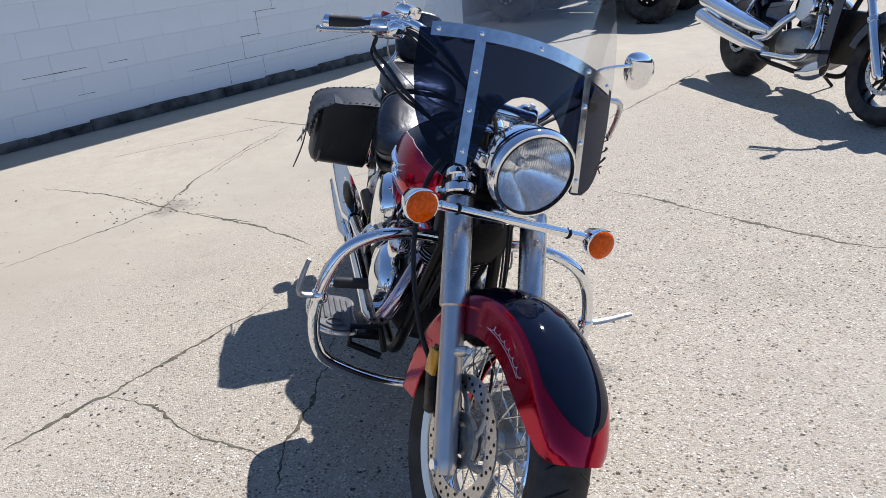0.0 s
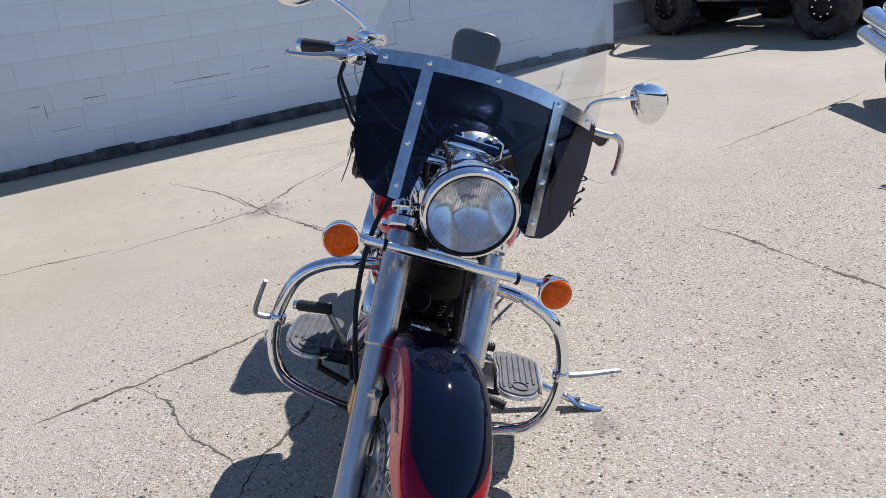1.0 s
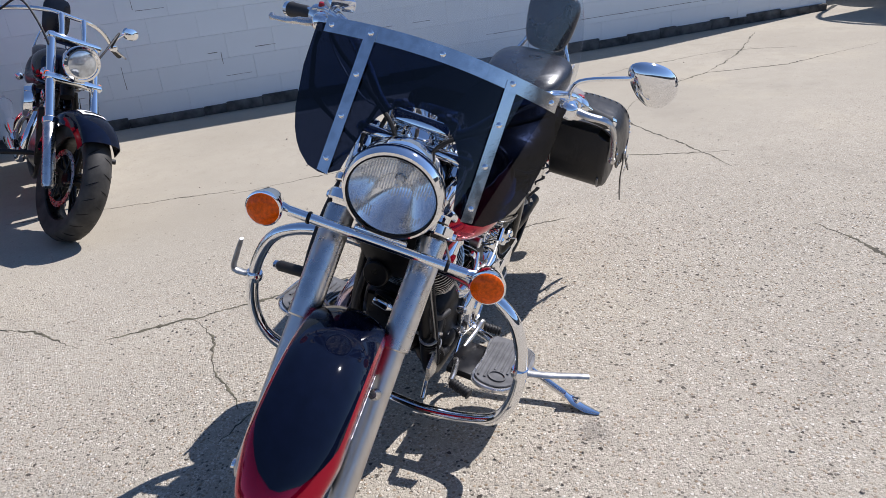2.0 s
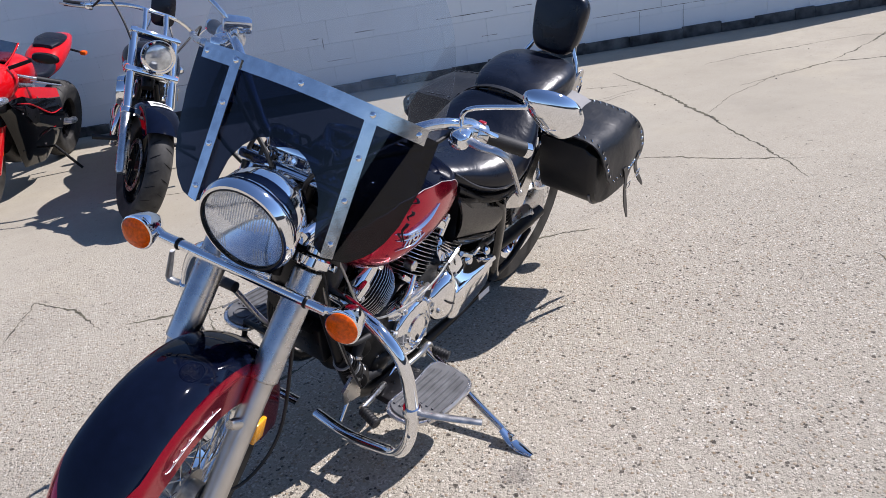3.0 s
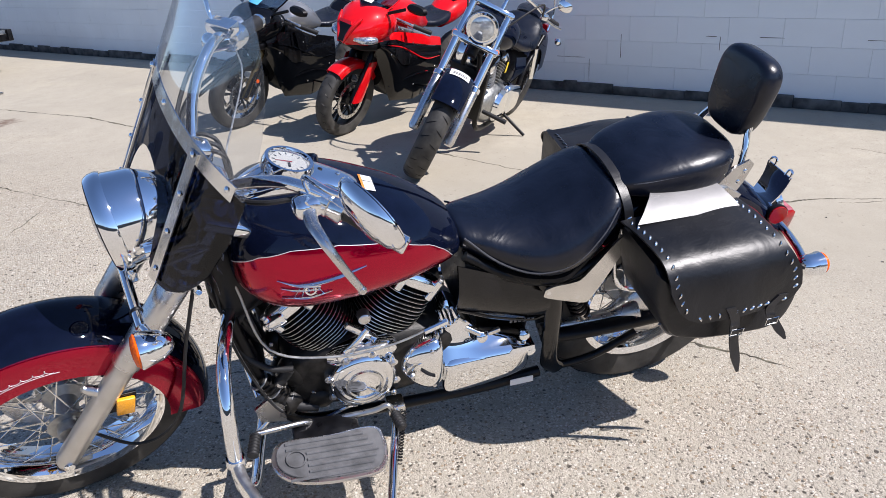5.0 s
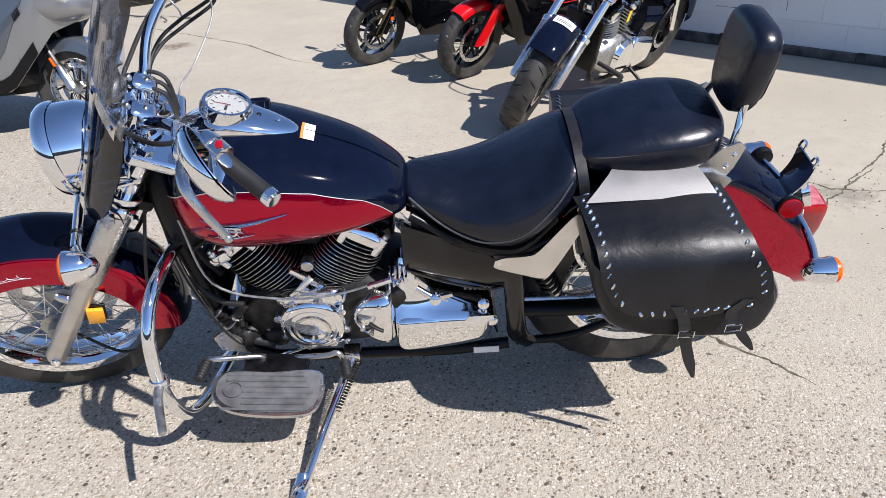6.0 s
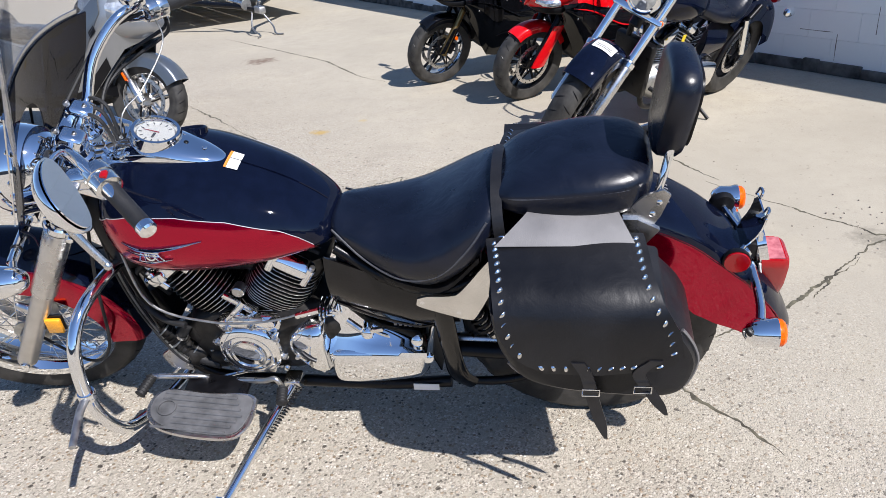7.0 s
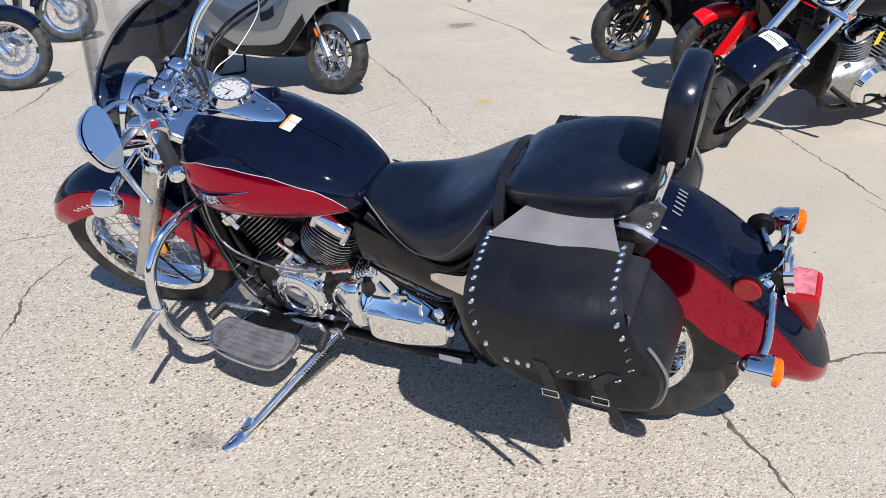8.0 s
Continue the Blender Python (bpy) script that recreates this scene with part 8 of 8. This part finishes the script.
def scooter(m):
    b = thing("maxi_scooter", m, "large silver maxi scooter with black trunk, parked in the yard", "scooter")
    WB = 1.55
    fc = (WB, 0, 0.275)
    rake = radians(27)
    st = turn_about(Vector((WB - 0.05, 0, 0.275)), (-math.sin(rake), 0, math.cos(rake)), 6)
    up = np.array((-math.sin(rake), 0, math.cos(rake)))
    cast_wheel(b, "front_wheel", fc, 0.275, 0.125, st, 5, STEEL)
    cast_wheel(b, "rear_wheel", (0, 0, 0.265), 0.265, 0.16, None, 5, STEEL)
    part("front_fender", arc_fender(fc, 0.315, 0.085, 25, 165, 0.06), GUNMETAL, b, "dark grey front fender", m=st)
    for s in (-1, 1):
        a = np.array((WB + 0.01, 0.10 * s, 0.265))
        part("fork_leg", tube([a, a + up * 0.16, a + up * 0.17, a + up * 0.45], [0.032, 0.030, 0.022, 0.022], 14), STEEL, b, "grey fork leg", m=st)
        part("reflector", rbox(tuple(a + up * 0.19 + np.array((0.0, 0.035 * s, 0))), (0.014, 0.012, 0.06), 0.004, pose(0, 0, 0, 0, -27)), AMBER, b, "amber side reflector", m=st)
        part("brake_caliper", rbox(tuple(a + np.array((-0.07, 0, 0.07))), (0.05, 0.045, 0.09), 0.01), STEEL, b, m=st)

        def shell(u, v):
            """Body side: u from the nose back, v from the top down."""
            x = float(np.interp(u, [0, 0.2, 0.45, 0.75, 1], [1.72, 1.50, 1.10, 0.35, -0.28]))
            top = float(np.interp(u, [0, 0.2, 0.4, 0.55, 0.8, 1], [0.80, 0.98, 0.72, 0.66, 0.80, 0.88]))
            bot = float(np.interp(u, [0, 0.15, 0.35, 0.6, 0.85, 1], [0.70, 0.62, 0.28, 0.24, 0.42, 0.66]))
            y = float(np.interp(u, [0, 0.2, 0.45, 0.75, 1], [0.06, 0.25, 0.29, 0.25, 0.10])) + 0.035 * math.sin(math.pi * v) - 0.05 * v
            return (x, s * y, top + (bot - top) * v)
        part("body_side", sheet([[shell(u, v) for v in np.linspace(0, 1, 14)][:: -s] for u in np.linspace(0, 1, 34)], 0.006), SILVER, b, "silver body side panel")
        part("side_inset", sheet([[np.array(shell(u, v)) + (0, 0.006 * s, 0) for v in np.linspace(0.03, float(np.interp(u, [0.20, 0.34, 0.60, 0.80], [0.30, 0.62, 0.55, 0.30])), 10)][:: -s] for u in np.linspace(0.20, 0.80, 20)], 0.003), GUNMETAL, b, "dark grey upper side panel")
        part("side_grille", sheet([[np.array(shell(u, v)) + (0, 0.012 * s, 0) for v in np.linspace(0.30, 0.44, 4)][:: -s] for u in np.linspace(0.36, 0.44, 5)], 0.003), SATIN, b, "dark louvred grille")
        part("side_sill", sheet([[np.array(shell(u, v)) + (0, 0.008 * s, 0) for v in np.linspace(0.84, 1.0, 4)][:: -s] for u in np.linspace(0.22, 0.72, 14)], 0.003), PLASTIC, b, "black lower sill")
        for k in range(5):
            part("louvre", tube([np.array(shell(0.26 - 0.006 * k, 0.35)) + (0, 0.006 * s, 0), np.array(shell(0.255 - 0.006 * k, 0.45)) + (0, 0.006 * s, 0)], 0.004, 6), SATIN, b)
        part("headlamp", blob([(1.72, 0.09 * s, 0.80, 0.85, 0.03), (1.68, 0.12 * s, 0.775, 0.89, 0.07), (1.60, 0.16 * s, 0.79, 0.92, 0.07), (1.52, 0.20 * s, 0.83, 0.92, 0.04)], 2.2, 16), mat("scooter_lamp_glass", (0.6, 0.63, 0.66), 0.1, 0.6, coat=1.0, scale=40, spread=0.4), b, "clear swept headlamp")
        part("grip", tube([(1.10, 0.26 * s, 1.03), (1.02, 0.37 * s, 1.01)], 0.018, 12), RUBBER, b)
        part("mirror", blob([(1.36, 0.40 * s, 1.13, 1.15, 0.02), (1.33, 0.40 * s, 1.10, 1.19, 0.08), (1.30, 0.40 * s, 1.10, 1.19, 0.08)], 2.3, 16), SILVER, b)
        part("mirror_stalk", tube([(1.38, 0.22 * s, 1.0), (1.34, 0.36 * s, 1.12)], 0.012, 8), SATIN, b)
    part("nose", blob(smoothrows([(1.76, 0, 0.74, 0.79, 0.03), (1.72, 0, 0.70, 0.86, 0.12), (1.60, 0, 0.66, 0.98, 0.22), (1.42, 0, 0.66, 1.03, 0.25), (1.30, 0, 0.70, 1.00, 0.22)], 4), 2.6, 28), SILVER, b, "silver nose")
    part("leg_shield", blob(smoothrows([(1.36, 0, 0.30, 0.98, 0.25), (1.25, 0, 0.28, 0.95, 0.24), (1.15, 0, 0.27, 0.70, 0.20)], 4), 3.5, 24), PLASTIC, b, "black leg shield")
    part("floor_tunnel", blob(smoothrows([(1.20, 0, 0.24, 0.52, 0.22), (0.85, 0, 0.22, 0.55, 0.24), (0.50, 0, 0.24, 0.66, 0.22), (0.1, 0, 0.38, 0.70, 0.18)], 4), 3, 24), PLASTIC, b)
    part("windscreen", sheet([[(1.62 - 0.42 * t - 0.16 * q * q, q * (0.24 - 0.05 * t), 0.97 + 0.46 * t) for q in np.linspace(-1, 1, 13)] for t in np.linspace(1, 0, 10)], 0.004), SMOKE, b, "tinted windscreen")
    part("seat", blob(smoothrows([(0.88, 0, 0.66, 0.74, 0.12), (0.70, 0, 0.68, 0.78, 0.17), (0.42, 0, 0.70, 0.80, 0.17), (0.32, 0, 0.76, 0.90, 0.16), (0.05, 0, 0.80, 0.93, 0.15), (-0.12, 0, 0.84, 0.92, 0.11)], 4), 3, 24), LEATHER, b, "stepped black seat")
    part("top_trunk", blob(smoothrows([(-0.17, 0, 0.80, 1.00, 0.17), (-0.22, 0, 0.76, 1.06, 0.23), (-0.42, 0, 0.72, 1.07, 0.25), (-0.58, 0, 0.75, 1.02, 0.20), (-0.63, 0, 0.80, 0.96, 0.13)], 4), 3.5, 28), JET, b, "black top trunk")
    part("trunk_bracket", rbox((-0.30, 0, 0.74), (0.30, 0.16, 0.04), 0.01), SATIN, b)
    part("muffler", tube([(0.35, -0.22, 0.34), (0.05, -0.25, 0.46), (-0.32, -0.27, 0.57)], [0.04, 0.06, 0.065], 18, 4), CHROME, b, "chrome muffler")
    part("tail_lamp", rbox((-0.30, 0, 0.80), (0.05, 0.22, 0.07), 0.015), LENS_RED, b)
    part("center_stand", tube([(0.32, 0.16, 0.24), (0.26, 0.20, 0.02), (0.26, -0.20, 0.02), (0.32, -0.16, 0.24)], 0.012, 8), SATIN, b)
    return b


scooter(parked((-2.40, -0.66), 93.5, 6, 1.55))


# flat trailer with a mower deck on it
TR = Matrix(((-0.616, 0.788, 0, -8.213), (-0.788, -0.616, 0, -2.867), (0, 0, 1, 0), (0, 0, 0, 1)))
PLY = mat("weathered_plywood", (0.36, 0.32, 0.25), 0.8, scale=5, spread=0.2, bump=0.3, bump_scale=50)
trailer = thing("utility_trailer", TR, "black flat utility trailer with weathered plywood deck", "trailer")
for k in range(6):
    part("deck_board", rbox((2.2, 0.19 + 0.36 * k, 0.49), (4.3, 0.35, 0.03), 0.006), PLY, trailer)
for y in (0.0, 2.2):
    part("side_rail", rbox((2.2, y, 0.46), (4.5, 0.06, 0.14), 0.008), SATIN, trailer, "black steel side rail")
for x in (0.0, 4.4):
    part("end_rail", rbox((x, 1.1, 0.46), (0.06, 2.2, 0.14), 0.008), SATIN, trailer)
part("edge_strip", rbox((2.2, 2.234, 0.50), (4.4, 0.008, 0.05), 0.002), STEEL, trailer, "bare metal edge strip")
part("edge_strip", rbox((-0.034, 1.1, 0.50), (0.008, 2.1, 0.05), 0.002), STEEL, trailer, "bare metal edge strip")
for y in (0.25, 1.95):
    part("tongue", tube([(0.0, y, 0.42), (-0.75, 1.1 + (y - 1.1) * 0.2, 0.33), (-1.15, 1.1, 0.29)], 0.035, 8), SATIN, trailer, "black steel tongue")
part("coupler", rbox((-1.22, 1.1, 0.30), (0.22, 0.09, 0.09), 0.02), CAST, trailer, "grey ball coupler")
part("jack", tube([(-0.98, 1.20, 0.36), (-0.52, 1.30, 0.40)], 0.026, 12), STEEL, trailer, "grey jack folded along the tongue")
part("jack_foot", disc((-0.98, 1.20, 0.36), (-1, -0.2, -0.1), 0.07, 0.03, 16), CAST, trailer)
part("jack_crank", tube([(-0.52, 1.30, 0.40), (-0.48, 1.31, 0.48), (-0.40, 1.34, 0.49)], 0.010, 8), CAST, trailer)
for k in (-1, 1):
    part("safety_chain", tube([(-1.05, 1.1 + 0.05 * k, 0.28), (-1.22, 1.1 + 0.13 * k, 0.10), (-1.40, 1.1 + 0.10 * k, 0.02), (-1.50, 1.1 + 0.16 * k, 0.015)], 0.011, 8, 5), CAST, trailer, "grey safety chain trailing on the ground")
part("ball_latch", tube([(-1.15, 1.1, 0.35), (-1.20, 1.1, 0.41), (-1.28, 1.1, 0.40)], 0.012, 8, 3), STEEL, trailer)
for y in (-0.12, 2.32):
    wl = group_part("wheel", trailer)
    part("tyre", ringlathe(tyre_profile(0.32, 0.18), (2.6, y, 0.32), (0, 1, 0), 36), TYRE, wl)
    part("rim", disc((2.6, y - 0.07, 0.32), (0, 1, 0), 0.17, 0.14, 24), WHITE, wl)
    part("trailer_fender", arc_fender((2.6, y, 0.32), 0.40, 0.12, 10, 170, 0.02), SATIN, trailer)
cart = thing("small_engine_cart", TR @ pose(0.9, 1.5, 0.505, 0, 0, 35), "small black engine cart with a looped handle on the trailer", "cart")
part("cart_body", blob(smoothrows([(-0.5, 0, 0.18, 0.40, 0.18), (-0.2, 0, 0.14, 0.56, 0.26), (0.2, 0, 0.14, 0.50, 0.26), (0.45, 0, 0.20, 0.36, 0.15)], 4), 3, 24), GUNMETAL, cart)
part("cart_engine", rbox((0.1, 0, 0.58), (0.3, 0.28, 0.18), 0.03), CAST, cart)
part("cart_handle", tube([(0.40, 0.15, 0.25), (0.75, 0.15, 0.30), (0.85, 0.10, 0.45), (0.85, -0.10, 0.45), (0.75, -0.15, 0.30), (0.40, -0.15, 0.25)], 0.02, 10, 4), SATIN, cart)
for x, y in ((-0.35, 0.27), (-0.35, -0.27), (0.3, 0.27), (0.3, -0.27)):
    part("cart_wheel", ringlathe(tyre_profile(0.15, 0.09), (x, y, 0.15), (0, 1, 0), 24), TYRE, cart)


# off-road vehicles in front of the shop windows
def utv(m, label):
    b = thing("side_by_side", m, label, "off-road vehicle", "off-road vehicles by the windows")
    for x in (0, 1.95):
        for s in (-1, 1):
            wl = group_part("wheel", b)
            part("tyre", ringlathe(tyre_profile(0.36, 0.26), (x, 0.62 * s, 0.36), (0, 1, 0), 40), TYRE, wl, "knobbly black tyre")
            lug = mesh_of("tyre_lug", rbox((0, 0, 0.352), (0.045, 0.10, 0.03), 0.004), TYRE)
            for k in range(18):
                share("tyre_lug", lug, wl, Matrix.Translation((x, 0.62 * s + (0.05 if k % 2 else -0.05), 0.36)) @ Matrix.Rotation(2 * math.pi * k / 18, 4, "Y"))
            part("rim", lathe([(0.17, 0), (0.175, 0.01), (0.13, 0.05), (0.05, 0.06)], (x, 0.62 * s + 0.07 * s, 0.36), (0, s, 0), 28), SATIN, wl, "black steel rim")
            for k in range(8):
                a = 2 * math.pi * k / 8
                part("rim_bolt", disc((x + 0.10 * math.cos(a), 0.62 * s + 0.125 * s, 0.36 + 0.10 * math.sin(a)), (0, s, 0), 0.010, 0.012, 8), CHROME, wl)
            part("wheel_arch", arc_fender((x, 0.60 * s, 0.36), 0.46, 0.16, 15, 165, 0.03), PLASTIC, b)
            part("arm", tube([(x, 0.2 * s, 0.42), (x, 0.50 * s, 0.36)], 0.03, 8), SATIN, b)
    part("lower_body", blob(smoothrows([(-0.35, 0, 0.45, 0.85, 0.45), (0.0, 0, 0.34, 0.92, 0.55), (0.8, 0, 0.30, 0.70, 0.62), (1.4, 0, 0.32, 0.72, 0.62), (1.9, 0, 0.36, 0.98, 0.52), (2.35, 0, 0.46, 0.86, 0.40)], 4), 4, 28), SATIN, b, "black body tub")
    part("hood", blob(smoothrows([(1.45, 0, 0.85, 1.05, 0.55), (1.8, 0, 0.80, 1.06, 0.52), (2.2, 0, 0.72, 0.98, 0.44), (2.42, 0, 0.68, 0.86, 0.34)], 4), 3.5, 24), NAVY, b, "dark hood")
    for s in (-1, 1):
        part("roll_cage", tube([(1.55, 0.60 * s, 0.95), (1.15, 0.58 * s, 1.75), (0.2, 0.58 * s, 1.80), (-0.25, 0.56 * s, 0.95)], 0.025, 10, 5), SATIN, b, "black roll cage")
        part("door", sheet([[(0.35 + 0.95 * u, s * (0.63 + 0.02 * math.sin(math.pi * v)), 0.42 + 0.42 * v) for v in np.linspace(0, 1, 8)][:: s] for u in np.linspace(0, 1, 8)], 0.02), NAVY, b, "dark half door")
        part("seat", blob(smoothrows([(0.95, 0.28 * s, 0.70, 0.80, 0.22), (0.55, 0.28 * s, 0.70, 0.82, 0.23), (0.42, 0.28 * s, 0.72, 1.25, 0.22), (0.34, 0.28 * s, 0.75, 1.28, 0.18)], 4), 3, 20), LEATHER, b)
    part("roof", rbox((0.68, 0, 1.80), (1.05, 1.15, 0.05), 0.02), SATIN, b)
    part("bumper", tube([(2.45, -0.35, 0.55), (2.52, 0, 0.56), (2.45, 0.35, 0.55)], 0.025, 10, 4), SATIN, b)
    return b


utv(pose(0.846, 10.936, 0.0, 0, 0, -31), "black off-road side-by-side with knobbly tyres in shade")
utv(pose(2.225, 12.158, 0.0, 0, 0, -31), "black off-road side-by-side with knobbly tyres in shade")

# shop front beyond the block wall, set back from it
SB = 0.72


def front_panel(name, s0, s1, y0, y1, z0, z1, material, label, category, kind="structure"):
    return at_wall(name, rbox(((s0 + s1) / 2, (y0 + y1) / 2, (z0 + z1) / 2), (s1 - s0, y1 - y0, z1 - z0), 0.004), material, label, category, kind)


front_panel("wall_return", S1 - 0.28, S1 + 0.001, -SB - 0.2, -0.31, 0, TOP, WALLPAINT, "white painted return of the block wall", "wall")
front_panel("knee_wall", S1 + 0.01, S1 + 9, -SB - 0.25, -SB, 0, 0.42, KNEE, "grey knee wall below the shop windows", "wall")
front_panel("window_sill", S1 + 0.01, S1 + 9, -SB - 0.25, -SB + 0.05, 0.424, 0.47, FRAMEPAINT, "white window sill", "sill")
front_panel("wall_lintel", S1 + 0.01, S1 + 9, -SB - 0.25, -SB, 2.4, TOP, WALLPAINT, "white wall above the windows", "wall")
win = tagged(new("window_1"), "row of dark shop windows with white frames", "window", kind="structure")
win.matrix_world = WALL
for k in range(7):
    x = S1 + 0.05 + 1.3 * k
    part("mullion", rbox((x, -SB - 0.06, 1.435), (0.06, 0.08, 1.926), 0.006), FRAMEPAINT, win)
    part("pane", rbox((x + 0.65, -SB - 0.09, 1.435), (1.235, 0.012, 1.92), 0.0), DARKGLASS, win)
    part("transom", rbox((x + 0.65, -SB - 0.07, 1.25), (1.235, 0.05, 0.05), 0.005), FRAMEPAINT, win)
front_panel("ground_step", S1 + 0.0, S1 + 9, -SB + 0.001, -SB + 0.25, 0, 0.09, KNEE, "low concrete kerb below the windows", "kerb")


# ---- unseen plain walls, added to close the yard and darken reflections ----
CLOSE = mat("dark_closing_wall", (0.09, 0.095, 0.10), 0.85, scale=0.8, spread=0.3, bump=0.3, bump_scale=20)
for name, c, size in (("unseen_wall_east", (24.0, 2.0, 1.7), (0.3, 60.0, 3.4)), ("unseen_wall_south", (-2.0, -26.0, 1.7), (52.0, 0.3, 3.4))):
    tagged(new(name, mesh_of(name, rbox(c, size, 0.0), CLOSE, 0)), "plain dark wall, unseen, added to darken reflections", "wall", kind="structure")


# ---- courses of the block wall ----
def block_mesh(w, h):
    """A painted block's face: w wide, h high, with softened rim; its front lies at y = 0."""
    e, V = 0.0010, []
    for k, y in ((0.0, -0.019), (0.0, -0.0010), (e, 0.0)):
        V += [(-w / 2 + k, y, -h / 2 + k), (w / 2 - k, y, -h / 2 + k), (w / 2 - k, y, h / 2 - k), (-w / 2 + k, y, h / 2 - k)]
    F = [(8, 9, 10, 11)]
    for o in (0, 4):
        F += [(o + i, o + (i + 1) % 4, o + 4 + (i + 1) % 4, o + 4 + i) for i in range(4)]
    return V, F


BED, STEP, LONG = 0.050, 0.198, 0.392
block_me = mesh_of("block", block_mesh(LONG - 0.001, STEP - 0.001), WALLPAINT, 0)
rest = []
_rnd = random.Random(7)
for course in range(-1, 14):
    z = BED + STEP * (course + 0.5)
    h = STEP - 0.001
    if course < 0:
        z, h = BED / 2, BED - 0.001
    s = 2.28 + (0.2 if course % 2 else 0.0) - LONG * 70
    while s < S1 - 0.01:
        a, b = max(s, S0 + 0.01), min(s + LONG, S1)
        s += LONG
        if b - a < 0.03:
            continue
        dy = _rnd.uniform(-0.0005, 0.0003)
        m = Matrix.Translation(((a + b) / 2, dy, z))
        if 0 <= course < 9 and -6.5 < a and b - a > LONG - 0.01:
            share("block", block_me, wall_north, m)
        else:
            rest.append(moved(block_mesh(b - a - 0.001, h), m))
blocks = part("block_courses", join(*rest), WALLPAINT, wall_north, "white painted concrete blocks", 0)
blocks = tagged(blocks, "white painted concrete blocks", kind="stuff")

# joints where the paint has cracked open: (from s, z to s, z)
for s0, z0, s1, z1 in ((1.86, 0.30, 4.55, 0.30), (2.28, 0.10, 2.28, 0.29), (2.68, 0.10, 2.68, 0.29), (2.48, 0.31, 2.48, 0.50), (2.46, 0.503, 2.70, 0.503), (2.68, 0.51, 2.68, 0.70),
                       (2.66, 0.706, 2.92, 0.706), (2.88, 0.72, 2.88, 0.90), (0.48, 0.503, 0.98, 0.503), (1.16, 0.503, 1.33, 0.503), (0.86, 0.30, 1.0, 0.30), (-1.10, 0.909, -0.88, 0.909),
                       (-1.12, 0.92, -1.12, 1.10), (-1.60, 0.10, -1.60, 0.29), (-0.63, 0.503, -0.55, 0.503), (-0.23, 0.503, -0.06, 0.503), (-0.52, 0.30, -0.30, 0.30), (-1.9, 0.30, -1.64, 0.30), (-0.52, 0.40, -0.52, 0.50), (-1.32, 0.31, -1.32, 0.50)):
    n = max(3, int(math.hypot(s1 - s0, z1 - z0) / 0.05))
    p = [(s0 + (s1 - s0) * t + _rnd.uniform(-1, 1) * 0.0012, 0.0002, z0 + (z1 - z0) * t + _rnd.uniform(-1, 1) * 0.0012) for t in np.linspace(0, 1, n)]
    part("open_joint", tube(p, [_rnd.uniform(0.0008, 0.0030) for _ in p], 5, flat=1.0), TAR, wall_north)
